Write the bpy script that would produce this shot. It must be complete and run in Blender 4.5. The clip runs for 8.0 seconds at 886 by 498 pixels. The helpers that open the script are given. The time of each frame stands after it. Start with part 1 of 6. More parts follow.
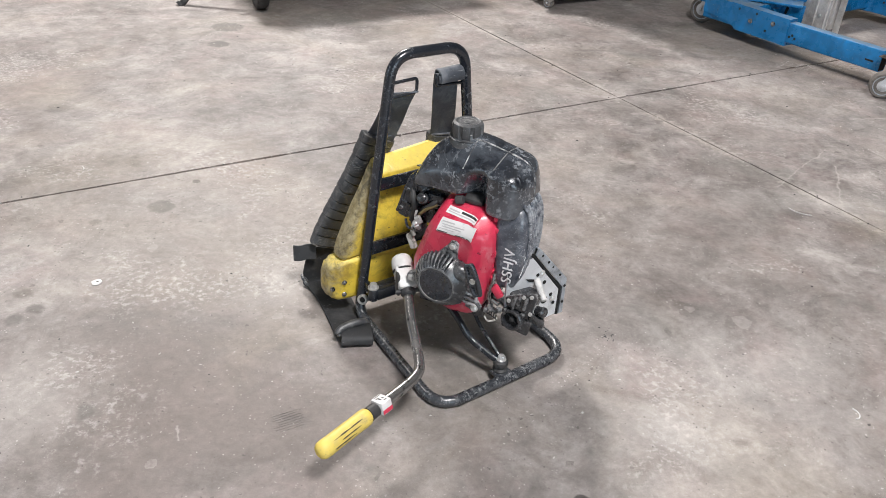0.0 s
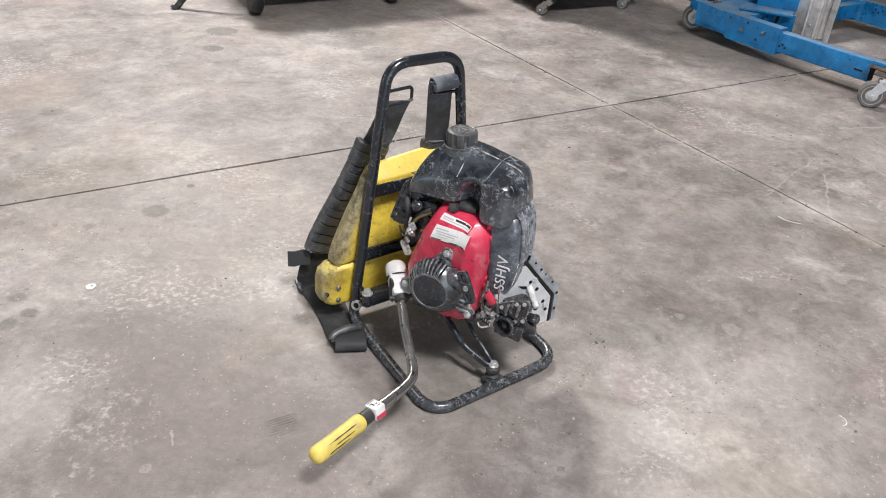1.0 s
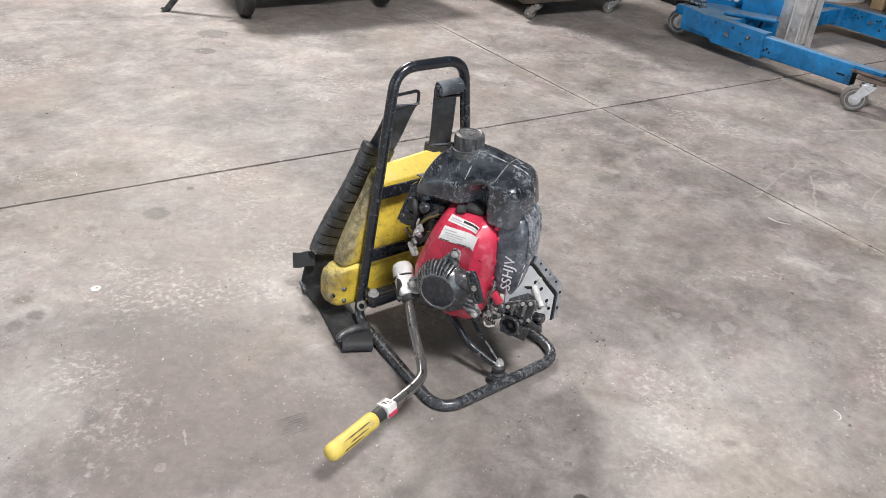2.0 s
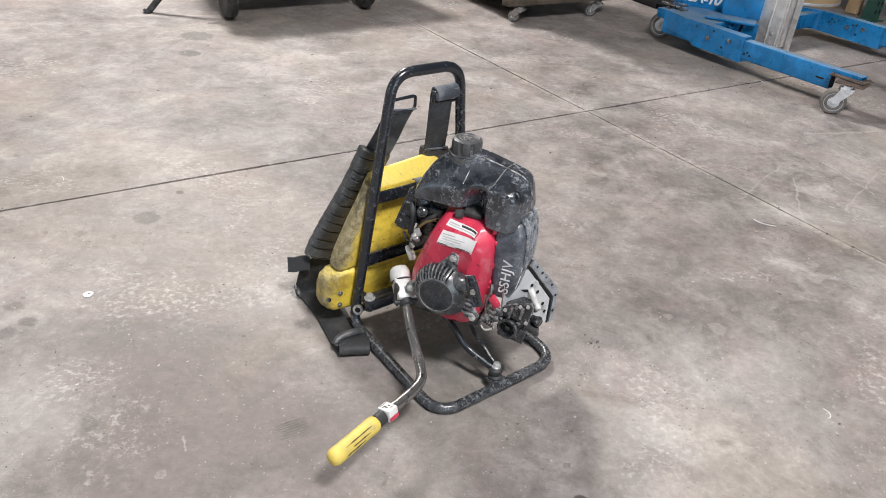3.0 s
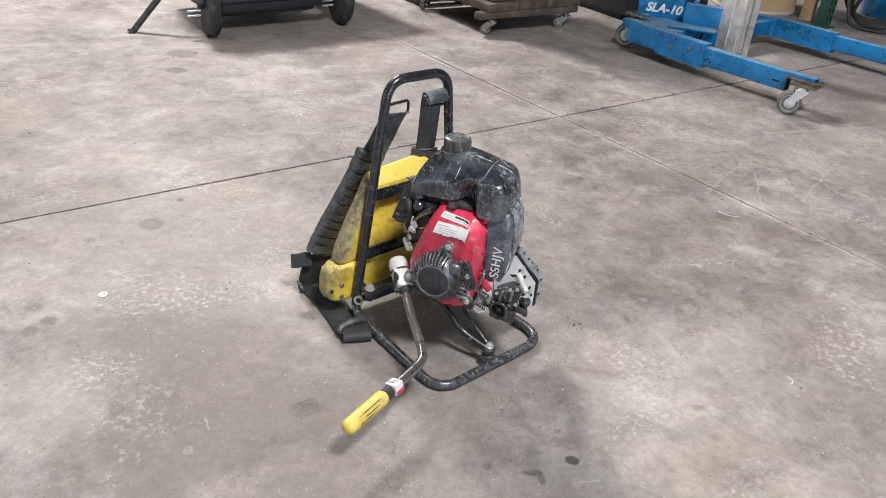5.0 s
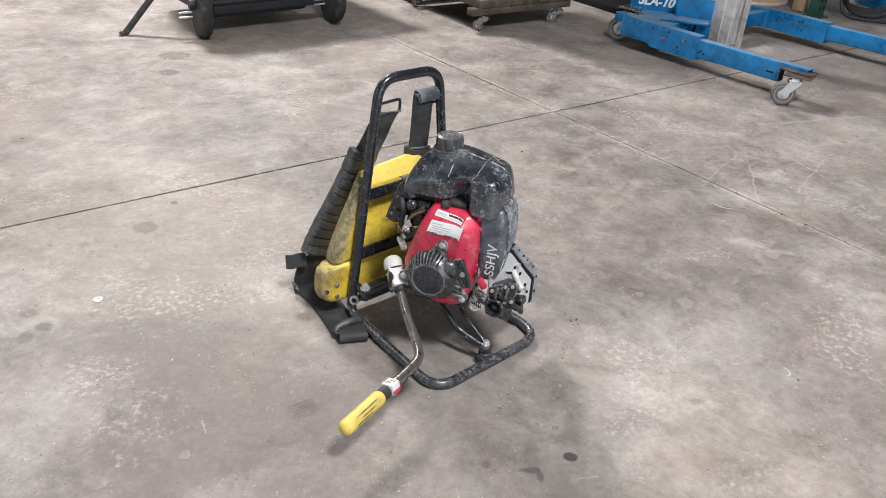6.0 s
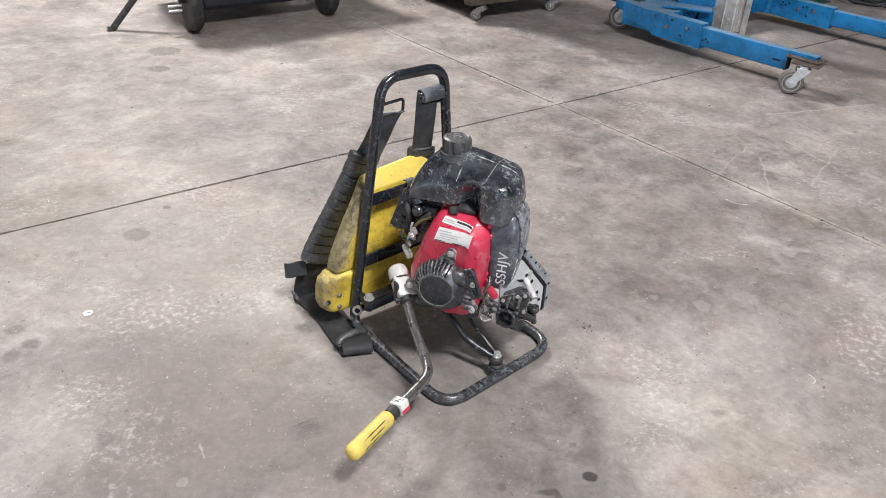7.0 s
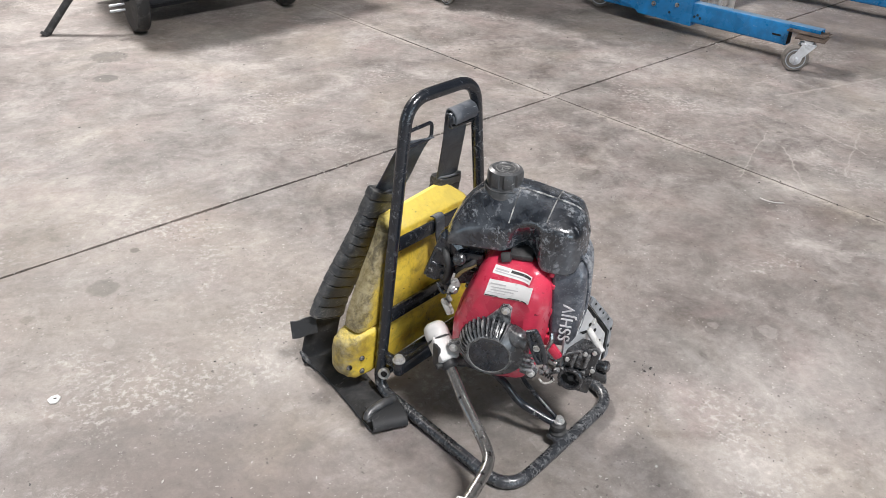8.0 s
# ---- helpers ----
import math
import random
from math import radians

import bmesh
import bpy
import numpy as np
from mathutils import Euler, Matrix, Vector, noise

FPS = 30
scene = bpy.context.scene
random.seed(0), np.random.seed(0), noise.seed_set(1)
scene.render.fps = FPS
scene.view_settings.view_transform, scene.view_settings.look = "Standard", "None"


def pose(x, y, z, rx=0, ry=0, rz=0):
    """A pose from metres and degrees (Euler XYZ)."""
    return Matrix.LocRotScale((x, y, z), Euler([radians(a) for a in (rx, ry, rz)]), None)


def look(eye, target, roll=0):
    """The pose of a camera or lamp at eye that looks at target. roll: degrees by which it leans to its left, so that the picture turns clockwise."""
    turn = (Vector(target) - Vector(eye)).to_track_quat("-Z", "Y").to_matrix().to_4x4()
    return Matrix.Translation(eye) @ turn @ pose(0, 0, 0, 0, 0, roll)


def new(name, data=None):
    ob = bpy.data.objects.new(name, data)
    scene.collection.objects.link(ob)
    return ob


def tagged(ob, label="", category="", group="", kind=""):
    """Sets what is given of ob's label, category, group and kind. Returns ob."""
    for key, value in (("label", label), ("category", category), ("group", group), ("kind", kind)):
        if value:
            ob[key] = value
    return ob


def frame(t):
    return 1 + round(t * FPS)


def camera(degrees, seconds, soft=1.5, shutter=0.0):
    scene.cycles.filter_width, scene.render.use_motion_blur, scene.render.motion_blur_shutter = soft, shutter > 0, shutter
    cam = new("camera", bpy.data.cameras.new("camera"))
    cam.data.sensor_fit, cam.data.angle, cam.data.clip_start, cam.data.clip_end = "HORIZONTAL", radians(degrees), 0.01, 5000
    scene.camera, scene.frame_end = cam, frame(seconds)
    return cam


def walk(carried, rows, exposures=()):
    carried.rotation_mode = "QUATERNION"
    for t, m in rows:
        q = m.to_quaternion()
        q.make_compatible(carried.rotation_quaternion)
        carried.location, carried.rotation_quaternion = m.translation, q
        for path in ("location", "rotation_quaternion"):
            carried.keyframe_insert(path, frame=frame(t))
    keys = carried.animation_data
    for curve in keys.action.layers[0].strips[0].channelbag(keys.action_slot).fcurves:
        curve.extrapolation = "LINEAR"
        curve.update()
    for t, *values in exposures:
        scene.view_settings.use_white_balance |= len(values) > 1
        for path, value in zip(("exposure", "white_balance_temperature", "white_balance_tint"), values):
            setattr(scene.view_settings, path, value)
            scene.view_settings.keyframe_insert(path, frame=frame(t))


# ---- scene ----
cam = camera(59.4, 8.0, soft=0.8)
PATH = [
    (0, (-0.427, -1.452, 1.103), (-0.398, 0.251, 0.055), 3.5),
    (0.5, (-0.427, -1.454, 1.116), (-0.391, 0.251, 0.072), 3.9),
    (1, (-0.432, -1.462, 1.117), (-0.382, 0.246, 0.078), 4.2),
    (1.5, (-0.462, -1.483, 1.123), (-0.387, 0.227, 0.089), 4.5),
    (1.7, (-0.474, -1.490, 1.124), (-0.390, 0.221, 0.092), 4.65),
    (2.8, (-0.524, -1.487, 1.137), (-0.373, 0.221, 0.108), 5.5),
    (3, (-0.533, -1.493, 1.135), (-0.374, 0.217, 0.11), 5.6),
    (3.5, (-0.575, -1.535, 1.141), (-0.395, 0.177, 0.122), 5.9),
    (4, (-0.605, -1.593, 1.148), (-0.41, 0.123, 0.139), 5.9),
    (4.5, (-0.605, -1.632, 1.153), (-0.396, 0.088, 0.154), 5.5),
    (5, (-0.594, -1.649, 1.161), (-0.367, 0.075, 0.174), 5.0),
    (5.2, (-0.583, -1.645, 1.167), (-0.358, 0.078, 0.178), 4.8),
    (6.3, (-0.587, -1.643, 1.161), (-0.350, 0.074, 0.162), 3.8),
    (6.5, (-0.601, -1.633, 1.16), (-0.359, 0.08, 0.156), 3.8),
    (7, (-0.601, -1.539, 1.152), (-0.358, 0.164, 0.133), 3.4),
    (7.2, (-0.603, -1.468, 1.148), (-0.357, 0.23, 0.12), 3.2),
    (7.5, (-0.621, -1.337, 1.132), (-0.355, 0.355, 0.101), 2.7),
    (7.7, (-0.650, -1.273, 1.127), (-0.358, 0.402, 0.082), 2.4),
    (8, (-0.726, -1.186, 1.111), (-0.366, 0.47, 0.048), 2.0),
]
walk(cam, [(t, look(eye, target, roll)) for t, eye, target, roll in PATH])

# ---- light ----
world = bpy.data.worlds.new("sky")
scene.world = world
world.use_nodes = True
wt = world.node_tree
sky = wt.nodes.new("ShaderNodeTexSky")
sky.sky_type, sky.sun_disc = "NISHITA", False
sky.sun_elevation, sky.sun_rotation = radians(40), radians(-35)
wt.links.new(sky.outputs[0], wt.nodes["Background"].inputs[0])
wt.nodes["Background"].inputs[1].default_value = 0.12
scene.view_settings.exposure = 0.0


def area_lamp(name, place, target, sx, sy, power, colour):
    data = bpy.data.lights.new(name, "AREA")
    data.shape, data.size, data.size_y, data.energy, data.color = "RECTANGLE", sx, sy, power, colour
    ob = new(name, data)
    ob.matrix_world = look(place, target)
    return ob


WARM, PALE, COOL = (1.0, 0.953, 0.924), (1.0, 0.974, 0.976), (0.72, 0.87, 1.0)
area_lamp("skylight_lamp_west", (-3.7, 2.9, 5.4), (-3.7, 2.9, 0), 1.0, 1.5, 85, WARM)
area_lamp("skylight_lamp_north", (-2.4, 6.0, 5.4), (-2.4, 6.0, 0), 1.1, 0.9, 790, WARM)
area_lamp("skylight_lamp_south", (0.9, -2.4, 5.4), (0.9, -2.4, 0), 1.0, 1.0, 440, PALE)
area_lamp("south_door_lamp", (1.9, -5.9, 1.7), (-0.3, 0, 0.9), 3.4, 2.8, 85, COOL)
# added weak cool fill from the west, with no visible source
area_lamp("west_fill_lamp", (-5.6, -2.2, 2.0), (-0.3, 0, 0.9), 3.6, 2.6, 25, COOL)


# ---- materials ----
def node(nt, kind, **values):
    n = nt.nodes.new(kind)
    for key, value in values.items():
        n.inputs[key].default_value = value
    return n


def ramp(nt, fac, stops):
    r = nt.nodes.new("ShaderNodeValToRGB")
    els = r.color_ramp.elements
    while len(els) < len(stops):
        els.new(0.5)
    for e, (pos, col) in zip(els, stops):
        e.position = pos
        e.color = (*col, 1) if isinstance(col, tuple) else (col, col, col, 1)
    nt.links.new(fac, r.inputs[0])
    return r.outputs[0]


def mixc(nt, fac, a, b, blend="MIX"):
    m = nt.nodes.new("ShaderNodeMix")
    m.data_type, m.blend_type = "RGBA", blend
    for sock, v in ((m.inputs[0], fac), (m.inputs[6], a), (m.inputs[7], b)):
        if isinstance(v, bpy.types.NodeSocket):
            nt.links.new(v, sock)
        elif isinstance(v, tuple):
            sock.default_value = (*v, 1)
        else:
            sock.default_value = v
    return m.outputs[2]


def calc(nt, op, a, b=0.0, clamp=False):
    m = nt.nodes.new("ShaderNodeMath")
    m.operation, m.use_clamp = op, clamp
    for sock, v in ((m.inputs[0], a), (m.inputs[1], b)):
        if isinstance(v, bpy.types.NodeSocket):
            nt.links.new(v, sock)
        else:
            sock.default_value = v
    return m.outputs[0]


def noise_tex(nt, vec, scale, detail=5.0, rough=0.55, distort=0.0):
    n = node(nt, "ShaderNodeTexNoise", Scale=scale, Detail=detail, Roughness=rough, Distortion=distort)
    nt.links.new(vec, n.inputs["Vector"])
    return n.outputs[0]


def start(name):
    m = bpy.data.materials.new(name)
    m.use_nodes = True
    nt = m.node_tree
    return m, nt, nt.nodes["Principled BSDF"]


def surface(name, base, rough=0.5, metal=0.0, tint=0.18, scale=22.0, dust=None, dust_lo=0.55, dust_hi=0.7,
            dust_scale=18.0, dust_rough=0.3, fine=None, fine_lo=0.66, fine_scale=130.0, bump=0.12, bump_scale=260.0, spec=0.5, scuff=None, scuff_lo=0.66, scuff_scale=9.0, edge=None, edge_lo=0.53, low=None, settle=None, coat=0.0, smear=None, smear_lo=0.55, smear_gate=0.48):
    """A worn surface: colour drift, settled dust or stains, fine specks, scuffs, rubbed edges, splashes, relief."""
    m, nt, bsdf = start(name)
    vec = nt.nodes.new("ShaderNodeTexCoord").outputs["Object"]
    drift = noise_tex(nt, vec, scale, 6)
    dark = tuple(c * (1 - tint) for c in base)
    light = tuple(min(1, c * (1 + tint)) for c in base)
    col = ramp(nt, drift, [(0.3, dark), (0.7, light)])
    rgh = calc(nt, "ADD", rough - 0.08, calc(nt, "MULTIPLY", drift, 0.16))
    if dust:
        f = ramp(nt, noise_tex(nt, vec, dust_scale, 9, 0.68, 0.3), [(dust_lo, 0.0), (dust_hi, 1.0)])
        col = mixc(nt, f, col, dust)
        rgh = calc(nt, "ADD", rgh, calc(nt, "MULTIPLY", f, dust_rough), True)
    if fine:
        g = ramp(nt, noise_tex(nt, vec, fine_scale, 4, 0.6), [(fine_lo, 0.0), (fine_lo + 0.06, 1.0)])
        col = mixc(nt, g, col, fine)
    if scuff:
        gate = ramp(nt, noise_tex(nt, vec, scuff_scale, 4, 0.6), [(0.46, 0.0), (0.6, 1.0)])
        for turn in ((0.3, 0.5, 0.2), (1.1, -0.6, 0.9), (-0.5, 1.3, 2.1)):
            mp = nt.nodes.new("ShaderNodeMapping")
            mp.inputs["Rotation"].default_value = turn
            mp.inputs["Scale"].default_value = (42, 280, 280)
            nt.links.new(vec, mp.inputs["Vector"])
            line = ramp(nt, noise_tex(nt, mp.outputs[0], 1.0, 4, 0.65, 0.4), [(scuff_lo, 0.0), (scuff_lo + 0.06, 0.85)])
            col = mixc(nt, calc(nt, "MULTIPLY", line, gate), col, scuff)
    if smear:
        gate = ramp(nt, noise_tex(nt, vec, 11.0, 5, 0.65), [(smear_gate, 0.0), (smear_gate + 0.12, 1.0)])
        rubbed = ramp(nt, noise_tex(nt, vec, 75.0, 8, 0.8, 0.4), [(smear_lo, 0.0), (smear_lo + 0.1, 0.8)])
        f = calc(nt, "MULTIPLY", gate, rubbed)
        col = mixc(nt, f, col, smear)
        rgh = calc(nt, "ADD", rgh, calc(nt, "MULTIPLY", f, 0.3), True)
    if edge:
        worn = nt.nodes.new("ShaderNodeNewGeometry").outputs["Pointiness"]
        rub = ramp(nt, worn, [(edge_lo, 0.0), (edge_lo + 0.07, 1.0)])
        patchy = ramp(nt, noise_tex(nt, vec, 60.0, 5, 0.7), [(0.42, 0.0), (0.6, 1.0)])
        col = mixc(nt, calc(nt, "MULTIPLY", rub, patchy), col, edge)
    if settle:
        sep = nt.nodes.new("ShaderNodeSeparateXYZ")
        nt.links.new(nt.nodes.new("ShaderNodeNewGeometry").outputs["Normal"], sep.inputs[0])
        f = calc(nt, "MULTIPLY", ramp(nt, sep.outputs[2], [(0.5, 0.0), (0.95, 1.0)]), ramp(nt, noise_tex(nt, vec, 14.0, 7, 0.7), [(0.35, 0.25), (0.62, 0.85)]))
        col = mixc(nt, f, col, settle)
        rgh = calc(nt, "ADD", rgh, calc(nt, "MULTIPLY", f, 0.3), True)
    if low:
        top, colour = low
        sep = nt.nodes.new("ShaderNodeSeparateXYZ")
        nt.links.new(vec, sep.inputs[0])
        near = ramp(nt, sep.outputs[2], [(top * 0.7, 1.0), (top, 0.0)])
        splash = ramp(nt, noise_tex(nt, vec, 120.0, 9, 0.78, 0.5), [(0.53, 0.06), (0.65, 0.75)])
        f = calc(nt, "MULTIPLY", near, splash)
        col = mixc(nt, f, col, colour)
        rgh = calc(nt, "ADD", rgh, calc(nt, "MULTIPLY", f, 0.4), True)
    nt.links.new(col, bsdf.inputs["Base Color"])
    nt.links.new(rgh, bsdf.inputs["Roughness"])
    bsdf.inputs["Metallic"].default_value = metal
    bsdf.inputs["Specular IOR Level"].default_value = spec
    bsdf.inputs["Coat Weight"].default_value, bsdf.inputs["Coat Roughness"].default_value = coat, 0.12
    if bump:
        b = node(nt, "ShaderNodeBump", Strength=bump, Distance=0.002)
        nt.links.new(noise_tex(nt, vec, bump_scale, 3), b.inputs["Height"])
        nt.links.new(b.outputs[0], bsdf.inputs["Normal"])
    return m


def vinyl(name, start_x, slope, width):
    """Dirty yellow vinyl whose free edge, at x = start_x + slope * z, is rubbed to grey tan."""
    m, nt, bsdf = start(name)
    vec = nt.nodes.new("ShaderNodeTexCoord").outputs["Object"]
    drift = noise_tex(nt, vec, 9.0, 6, 0.6)
    col = ramp(nt, drift, [(0.3, (0.7, 0.49, 0.045)), (0.7, (0.88, 0.66, 0.09))])
    col = mixc(nt, ramp(nt, noise_tex(nt, vec, 24.0, 8, 0.7, 0.4), [(0.46, 0.0), (0.66, 0.8)]), col, (0.3, 0.2, 0.04))
    col = mixc(nt, ramp(nt, noise_tex(nt, vec, 11.0, 8, 0.7, 0.3), [(0.48, 0.0), (0.64, 0.6)]), col, (0.4, 0.28, 0.07))
    col = mixc(nt, ramp(nt, noise_tex(nt, vec, 16.0, 9, 0.75, 0.8), [(0.6, 0.0), (0.7, 0.6)]), col, (0.13, 0.1, 0.05))
    col = mixc(nt, ramp(nt, noise_tex(nt, vec, 90.0, 4, 0.6), [(0.66, 0.0), (0.7, 0.8)]), col, (0.08, 0.06, 0.03))
    sep = nt.nodes.new("ShaderNodeSeparateXYZ")
    nt.links.new(vec, sep.inputs[0])
    d = calc(nt, "SUBTRACT", calc(nt, "SUBTRACT", sep.outputs[0], start_x), calc(nt, "MULTIPLY", sep.outputs[2], slope))
    d = calc(nt, "ADD", calc(nt, "DIVIDE", d, width), calc(nt, "MULTIPLY", calc(nt, "SUBTRACT", noise_tex(nt, vec, 30.0, 8, 0.75), 0.5), 2.4))
    f = ramp(nt, d, [(0.2, 0.85), (1.0, 0.0)])
    smear = calc(nt, "MULTIPLY", ramp(nt, d, [(0.5, 0.9), (2.2, 0.0)]), ramp(nt, noise_tex(nt, vec, 26.0, 9, 0.75, 0.6), [(0.5, 0.0), (0.62, 0.85)]))
    # top light put into the colour: paler yellow on upward-facing vinyl
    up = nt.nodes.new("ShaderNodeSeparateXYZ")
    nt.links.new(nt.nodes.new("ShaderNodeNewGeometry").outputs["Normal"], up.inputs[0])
    lightened = calc(nt, "MULTIPLY", ramp(nt, up.outputs[2], [(0.3, 0.0), (0.55, 0.65)]), ramp(nt, noise_tex(nt, vec, 12.0, 6, 0.65), [(0.3, 0.5), (0.5, 1.0)]))
    col = mixc(nt, lightened, col, (0.95, 0.76, 0.17))
    grime = ramp(nt, noise_tex(nt, vec, 55.0, 6, 0.7), [(0.36, (0.1, 0.085, 0.06)), (0.6, (0.36, 0.32, 0.23))])
    col = mixc(nt, f, col, grime)
    col = mixc(nt, smear, col, (0.07, 0.058, 0.036))
    nt.links.new(col, bsdf.inputs["Base Color"])
    nt.links.new(calc(nt, "ADD", 0.36, calc(nt, "MULTIPLY", drift, 0.2)), bsdf.inputs["Roughness"])
    b = node(nt, "ShaderNodeBump", Strength=0.35, Distance=0.003)
    folds = calc(nt, "MULTIPLY", noise_tex(nt, vec, 16.0, 5, 0.6, 1.4), 3.0)
    nt.links.new(calc(nt, "ADD", folds, calc(nt, "ADD", noise_tex(nt, vec, 55.0, 4), calc(nt, "MULTIPLY", noise_tex(nt, vec, 400.0, 2), 0.3))), b.inputs["Height"])
    nt.links.new(b.outputs[0], bsdf.inputs["Normal"])
    return m


def specks(nt, vec, scale, share, size):
    """Crisp scattered grains: a share of the cells holds one, of up to that size."""
    v = node(nt, "ShaderNodeTexVoronoi", Scale=scale)
    nt.links.new(vec, v.inputs["Vector"])
    sep = nt.nodes.new("ShaderNodeSeparateColor")
    nt.links.new(v.outputs["Color"], sep.inputs[0])
    own = calc(nt, "GREATER_THAN", sep.outputs[0], 1.0 - share)
    near = calc(nt, "LESS_THAN", v.outputs["Distance"], calc(nt, "MULTIPLY", calc(nt, "ADD", sep.outputs[1], 0.25), size))
    return calc(nt, "MULTIPLY", own, near)


def concrete():
    """Old worn workshop slab: cloudy patches, trowel marks, oil stains, pale specks."""
    m, nt, bsdf = start("worn_concrete")
    vec = nt.nodes.new("ShaderNodeNewGeometry").outputs["Position"]
    big = noise_tex(nt, vec, 1.7, 5, 0.6, 0.5)
    mid = noise_tex(nt, vec, 7.0, 9, 0.7, 0.6)
    fine = noise_tex(nt, vec, 45.0, 9, 0.75)
    grit = noise_tex(nt, vec, 190.0, 5, 0.8)
    mixed = calc(nt, "ADD", calc(nt, "ADD", calc(nt, "MULTIPLY", big, 0.4), calc(nt, "MULTIPLY", mid, 0.4)),
                 calc(nt, "ADD", calc(nt, "MULTIPLY", fine, 0.14), calc(nt, "MULTIPLY", grit, 0.08)))
    col = ramp(nt, mixed, [(0.4, (0.1, 0.088, 0.082)), (0.46, (0.18, 0.162, 0.153)), (0.52, (0.265, 0.242, 0.23)), (0.61, (0.41, 0.381, 0.363))])
    # brown rust-toned clouds
    col = mixc(nt, ramp(nt, noise_tex(nt, vec, 2.3, 6, 0.6, 0.5), [(0.48, 0.0), (0.7, 0.55)]), col, (0.225, 0.186, 0.168))
    # faint pink and olive drifts, and finer blots
    col = mixc(nt, ramp(nt, noise_tex(nt, vec, 4.3, 6, 0.65, 0.4), [(0.5, 0.0), (0.68, 0.4)]), col, (0.33, 0.255, 0.245))
    col = mixc(nt, ramp(nt, noise_tex(nt, vec, 3.6, 6, 0.65, 0.7), [(0.33, 0.35), (0.46, 0.0)]), col, (0.21, 0.212, 0.198))
    col = mixc(nt, ramp(nt, noise_tex(nt, vec, 13.0, 7, 0.7, 0.5), [(0.3, 0.55), (0.42, 0.0)]), col, (0.13, 0.115, 0.106))
    col = mixc(nt, ramp(nt, noise_tex(nt, vec, 9.0, 8, 0.75, 0.3), [(0.58, 0.0), (0.72, 0.34)]), col, (0.44, 0.41, 0.39))
    sep = nt.nodes.new("ShaderNodeSeparateXYZ")
    nt.links.new(vec, sep.inputs[0])
    wobs = (noise_tex(nt, vec, 5.0, 8, 0.7), noise_tex(nt, vec, 44.0, 8, 0.7))
    for x, y, rx, ry, edge, depth, tone in STAINS_AND_TONES:
        dx = calc(nt, "DIVIDE", calc(nt, "SUBTRACT", sep.outputs[0], x), rx * 1.25)
        dy = calc(nt, "DIVIDE", calc(nt, "SUBTRACT", sep.outputs[1], y), ry * 1.25)
        d = calc(nt, "SQRT", calc(nt, "ADD", calc(nt, "MULTIPLY", dx, dx), calc(nt, "MULTIPLY", dy, dy)))
        d = calc(nt, "ADD", d, calc(nt, "MULTIPLY", calc(nt, "SUBTRACT", wobs[1 if rx < 0.09 else 0], 0.5), 1.9 if rx > 0.09 else 1.1))
        f = ramp(nt, d, [(max(0.0, 0.85 - edge), depth), (0.95, 0.0)])
        col = mixc(nt, f, col, TONES[tone])
    # chipped and limed verges of the joints
    for turn, reach, tone, power, lo in ((-58.9, 0.06, (0.46, 0.42, 0.38), 0.62, 0.4), (-58.9, 0.014, (0.08, 0.07, 0.062), 0.5, 0.46), (30.1, 0.011, (0.07, 0.062, 0.056), 0.8, 0.4)):
        nx, ny = -math.sin(radians(turn)), math.cos(radians(turn))
        off = 0.305 * nx + 1.594 * ny
        d = calc(nt, "ABSOLUTE", calc(nt, "SUBTRACT", calc(nt, "ADD", calc(nt, "MULTIPLY", sep.outputs[0], nx), calc(nt, "MULTIPLY", sep.outputs[1], ny)), off))
        d = calc(nt, "ADD", calc(nt, "DIVIDE", d, reach), calc(nt, "MULTIPLY", calc(nt, "SUBTRACT", noise_tex(nt, vec, 38.0, 8, 0.75), 0.5), 3.2))
        f = calc(nt, "MULTIPLY", ramp(nt, d, [(0.0, power), (0.55, 0.0)]), ramp(nt, noise_tex(nt, vec, 4.0, 4, 0.6), [(lo, 0.15), (lo + 0.12, 1.0)]))
        col = mixc(nt, f, col, tone)
    # tan drifts, and worn patches where the pale aggregate shows
    col = mixc(nt, ramp(nt, noise_tex(nt, vec, 1.3, 5, 0.6, 0.8), [(0.48, 0.0), (0.68, 0.38)]), col, (0.33, 0.282, 0.225))
    worn = calc(nt, "MULTIPLY", ramp(nt, noise_tex(nt, vec, 2.1, 7, 0.68, 0.4), [(0.53, 0.0), (0.62, 1.0)]), ramp(nt, noise_tex(nt, vec, 62.0, 6, 0.72), [(0.5, 0.0), (0.6, 0.6)]))
    col = mixc(nt, worn, col, (0.52, 0.495, 0.47))
    # fine salt-and-pepper grain
    salt = noise_tex(nt, vec, 420.0, 3, 0.7)
    col = mixc(nt, 1.0, col, ramp(nt, salt, [(0.3, 0.93), (0.5, 1.0), (0.7, 1.08)]), "MULTIPLY")
    for scale, lo, hi, turn in ((14.0, 0.92, 1.08, 0.25), (30.0, 0.9, 1.1, 0.9), (5.0, 0.91, 1.08, 0.4)):
        mp = nt.nodes.new("ShaderNodeMapping")
        mp.inputs["Rotation"].default_value = (0, 0, turn)
        mp.inputs["Scale"].default_value = (0.95, 1.0, 1.0)
        nt.links.new(vec, mp.inputs["Vector"])
        n = noise_tex(nt, mp.outputs[0], scale, 7, 0.68, 0.8)
        col = mixc(nt, 1.0, col, ramp(nt, n, [(0.34, lo), (0.5, 1.0), (0.66, hi)]), "MULTIPLY")
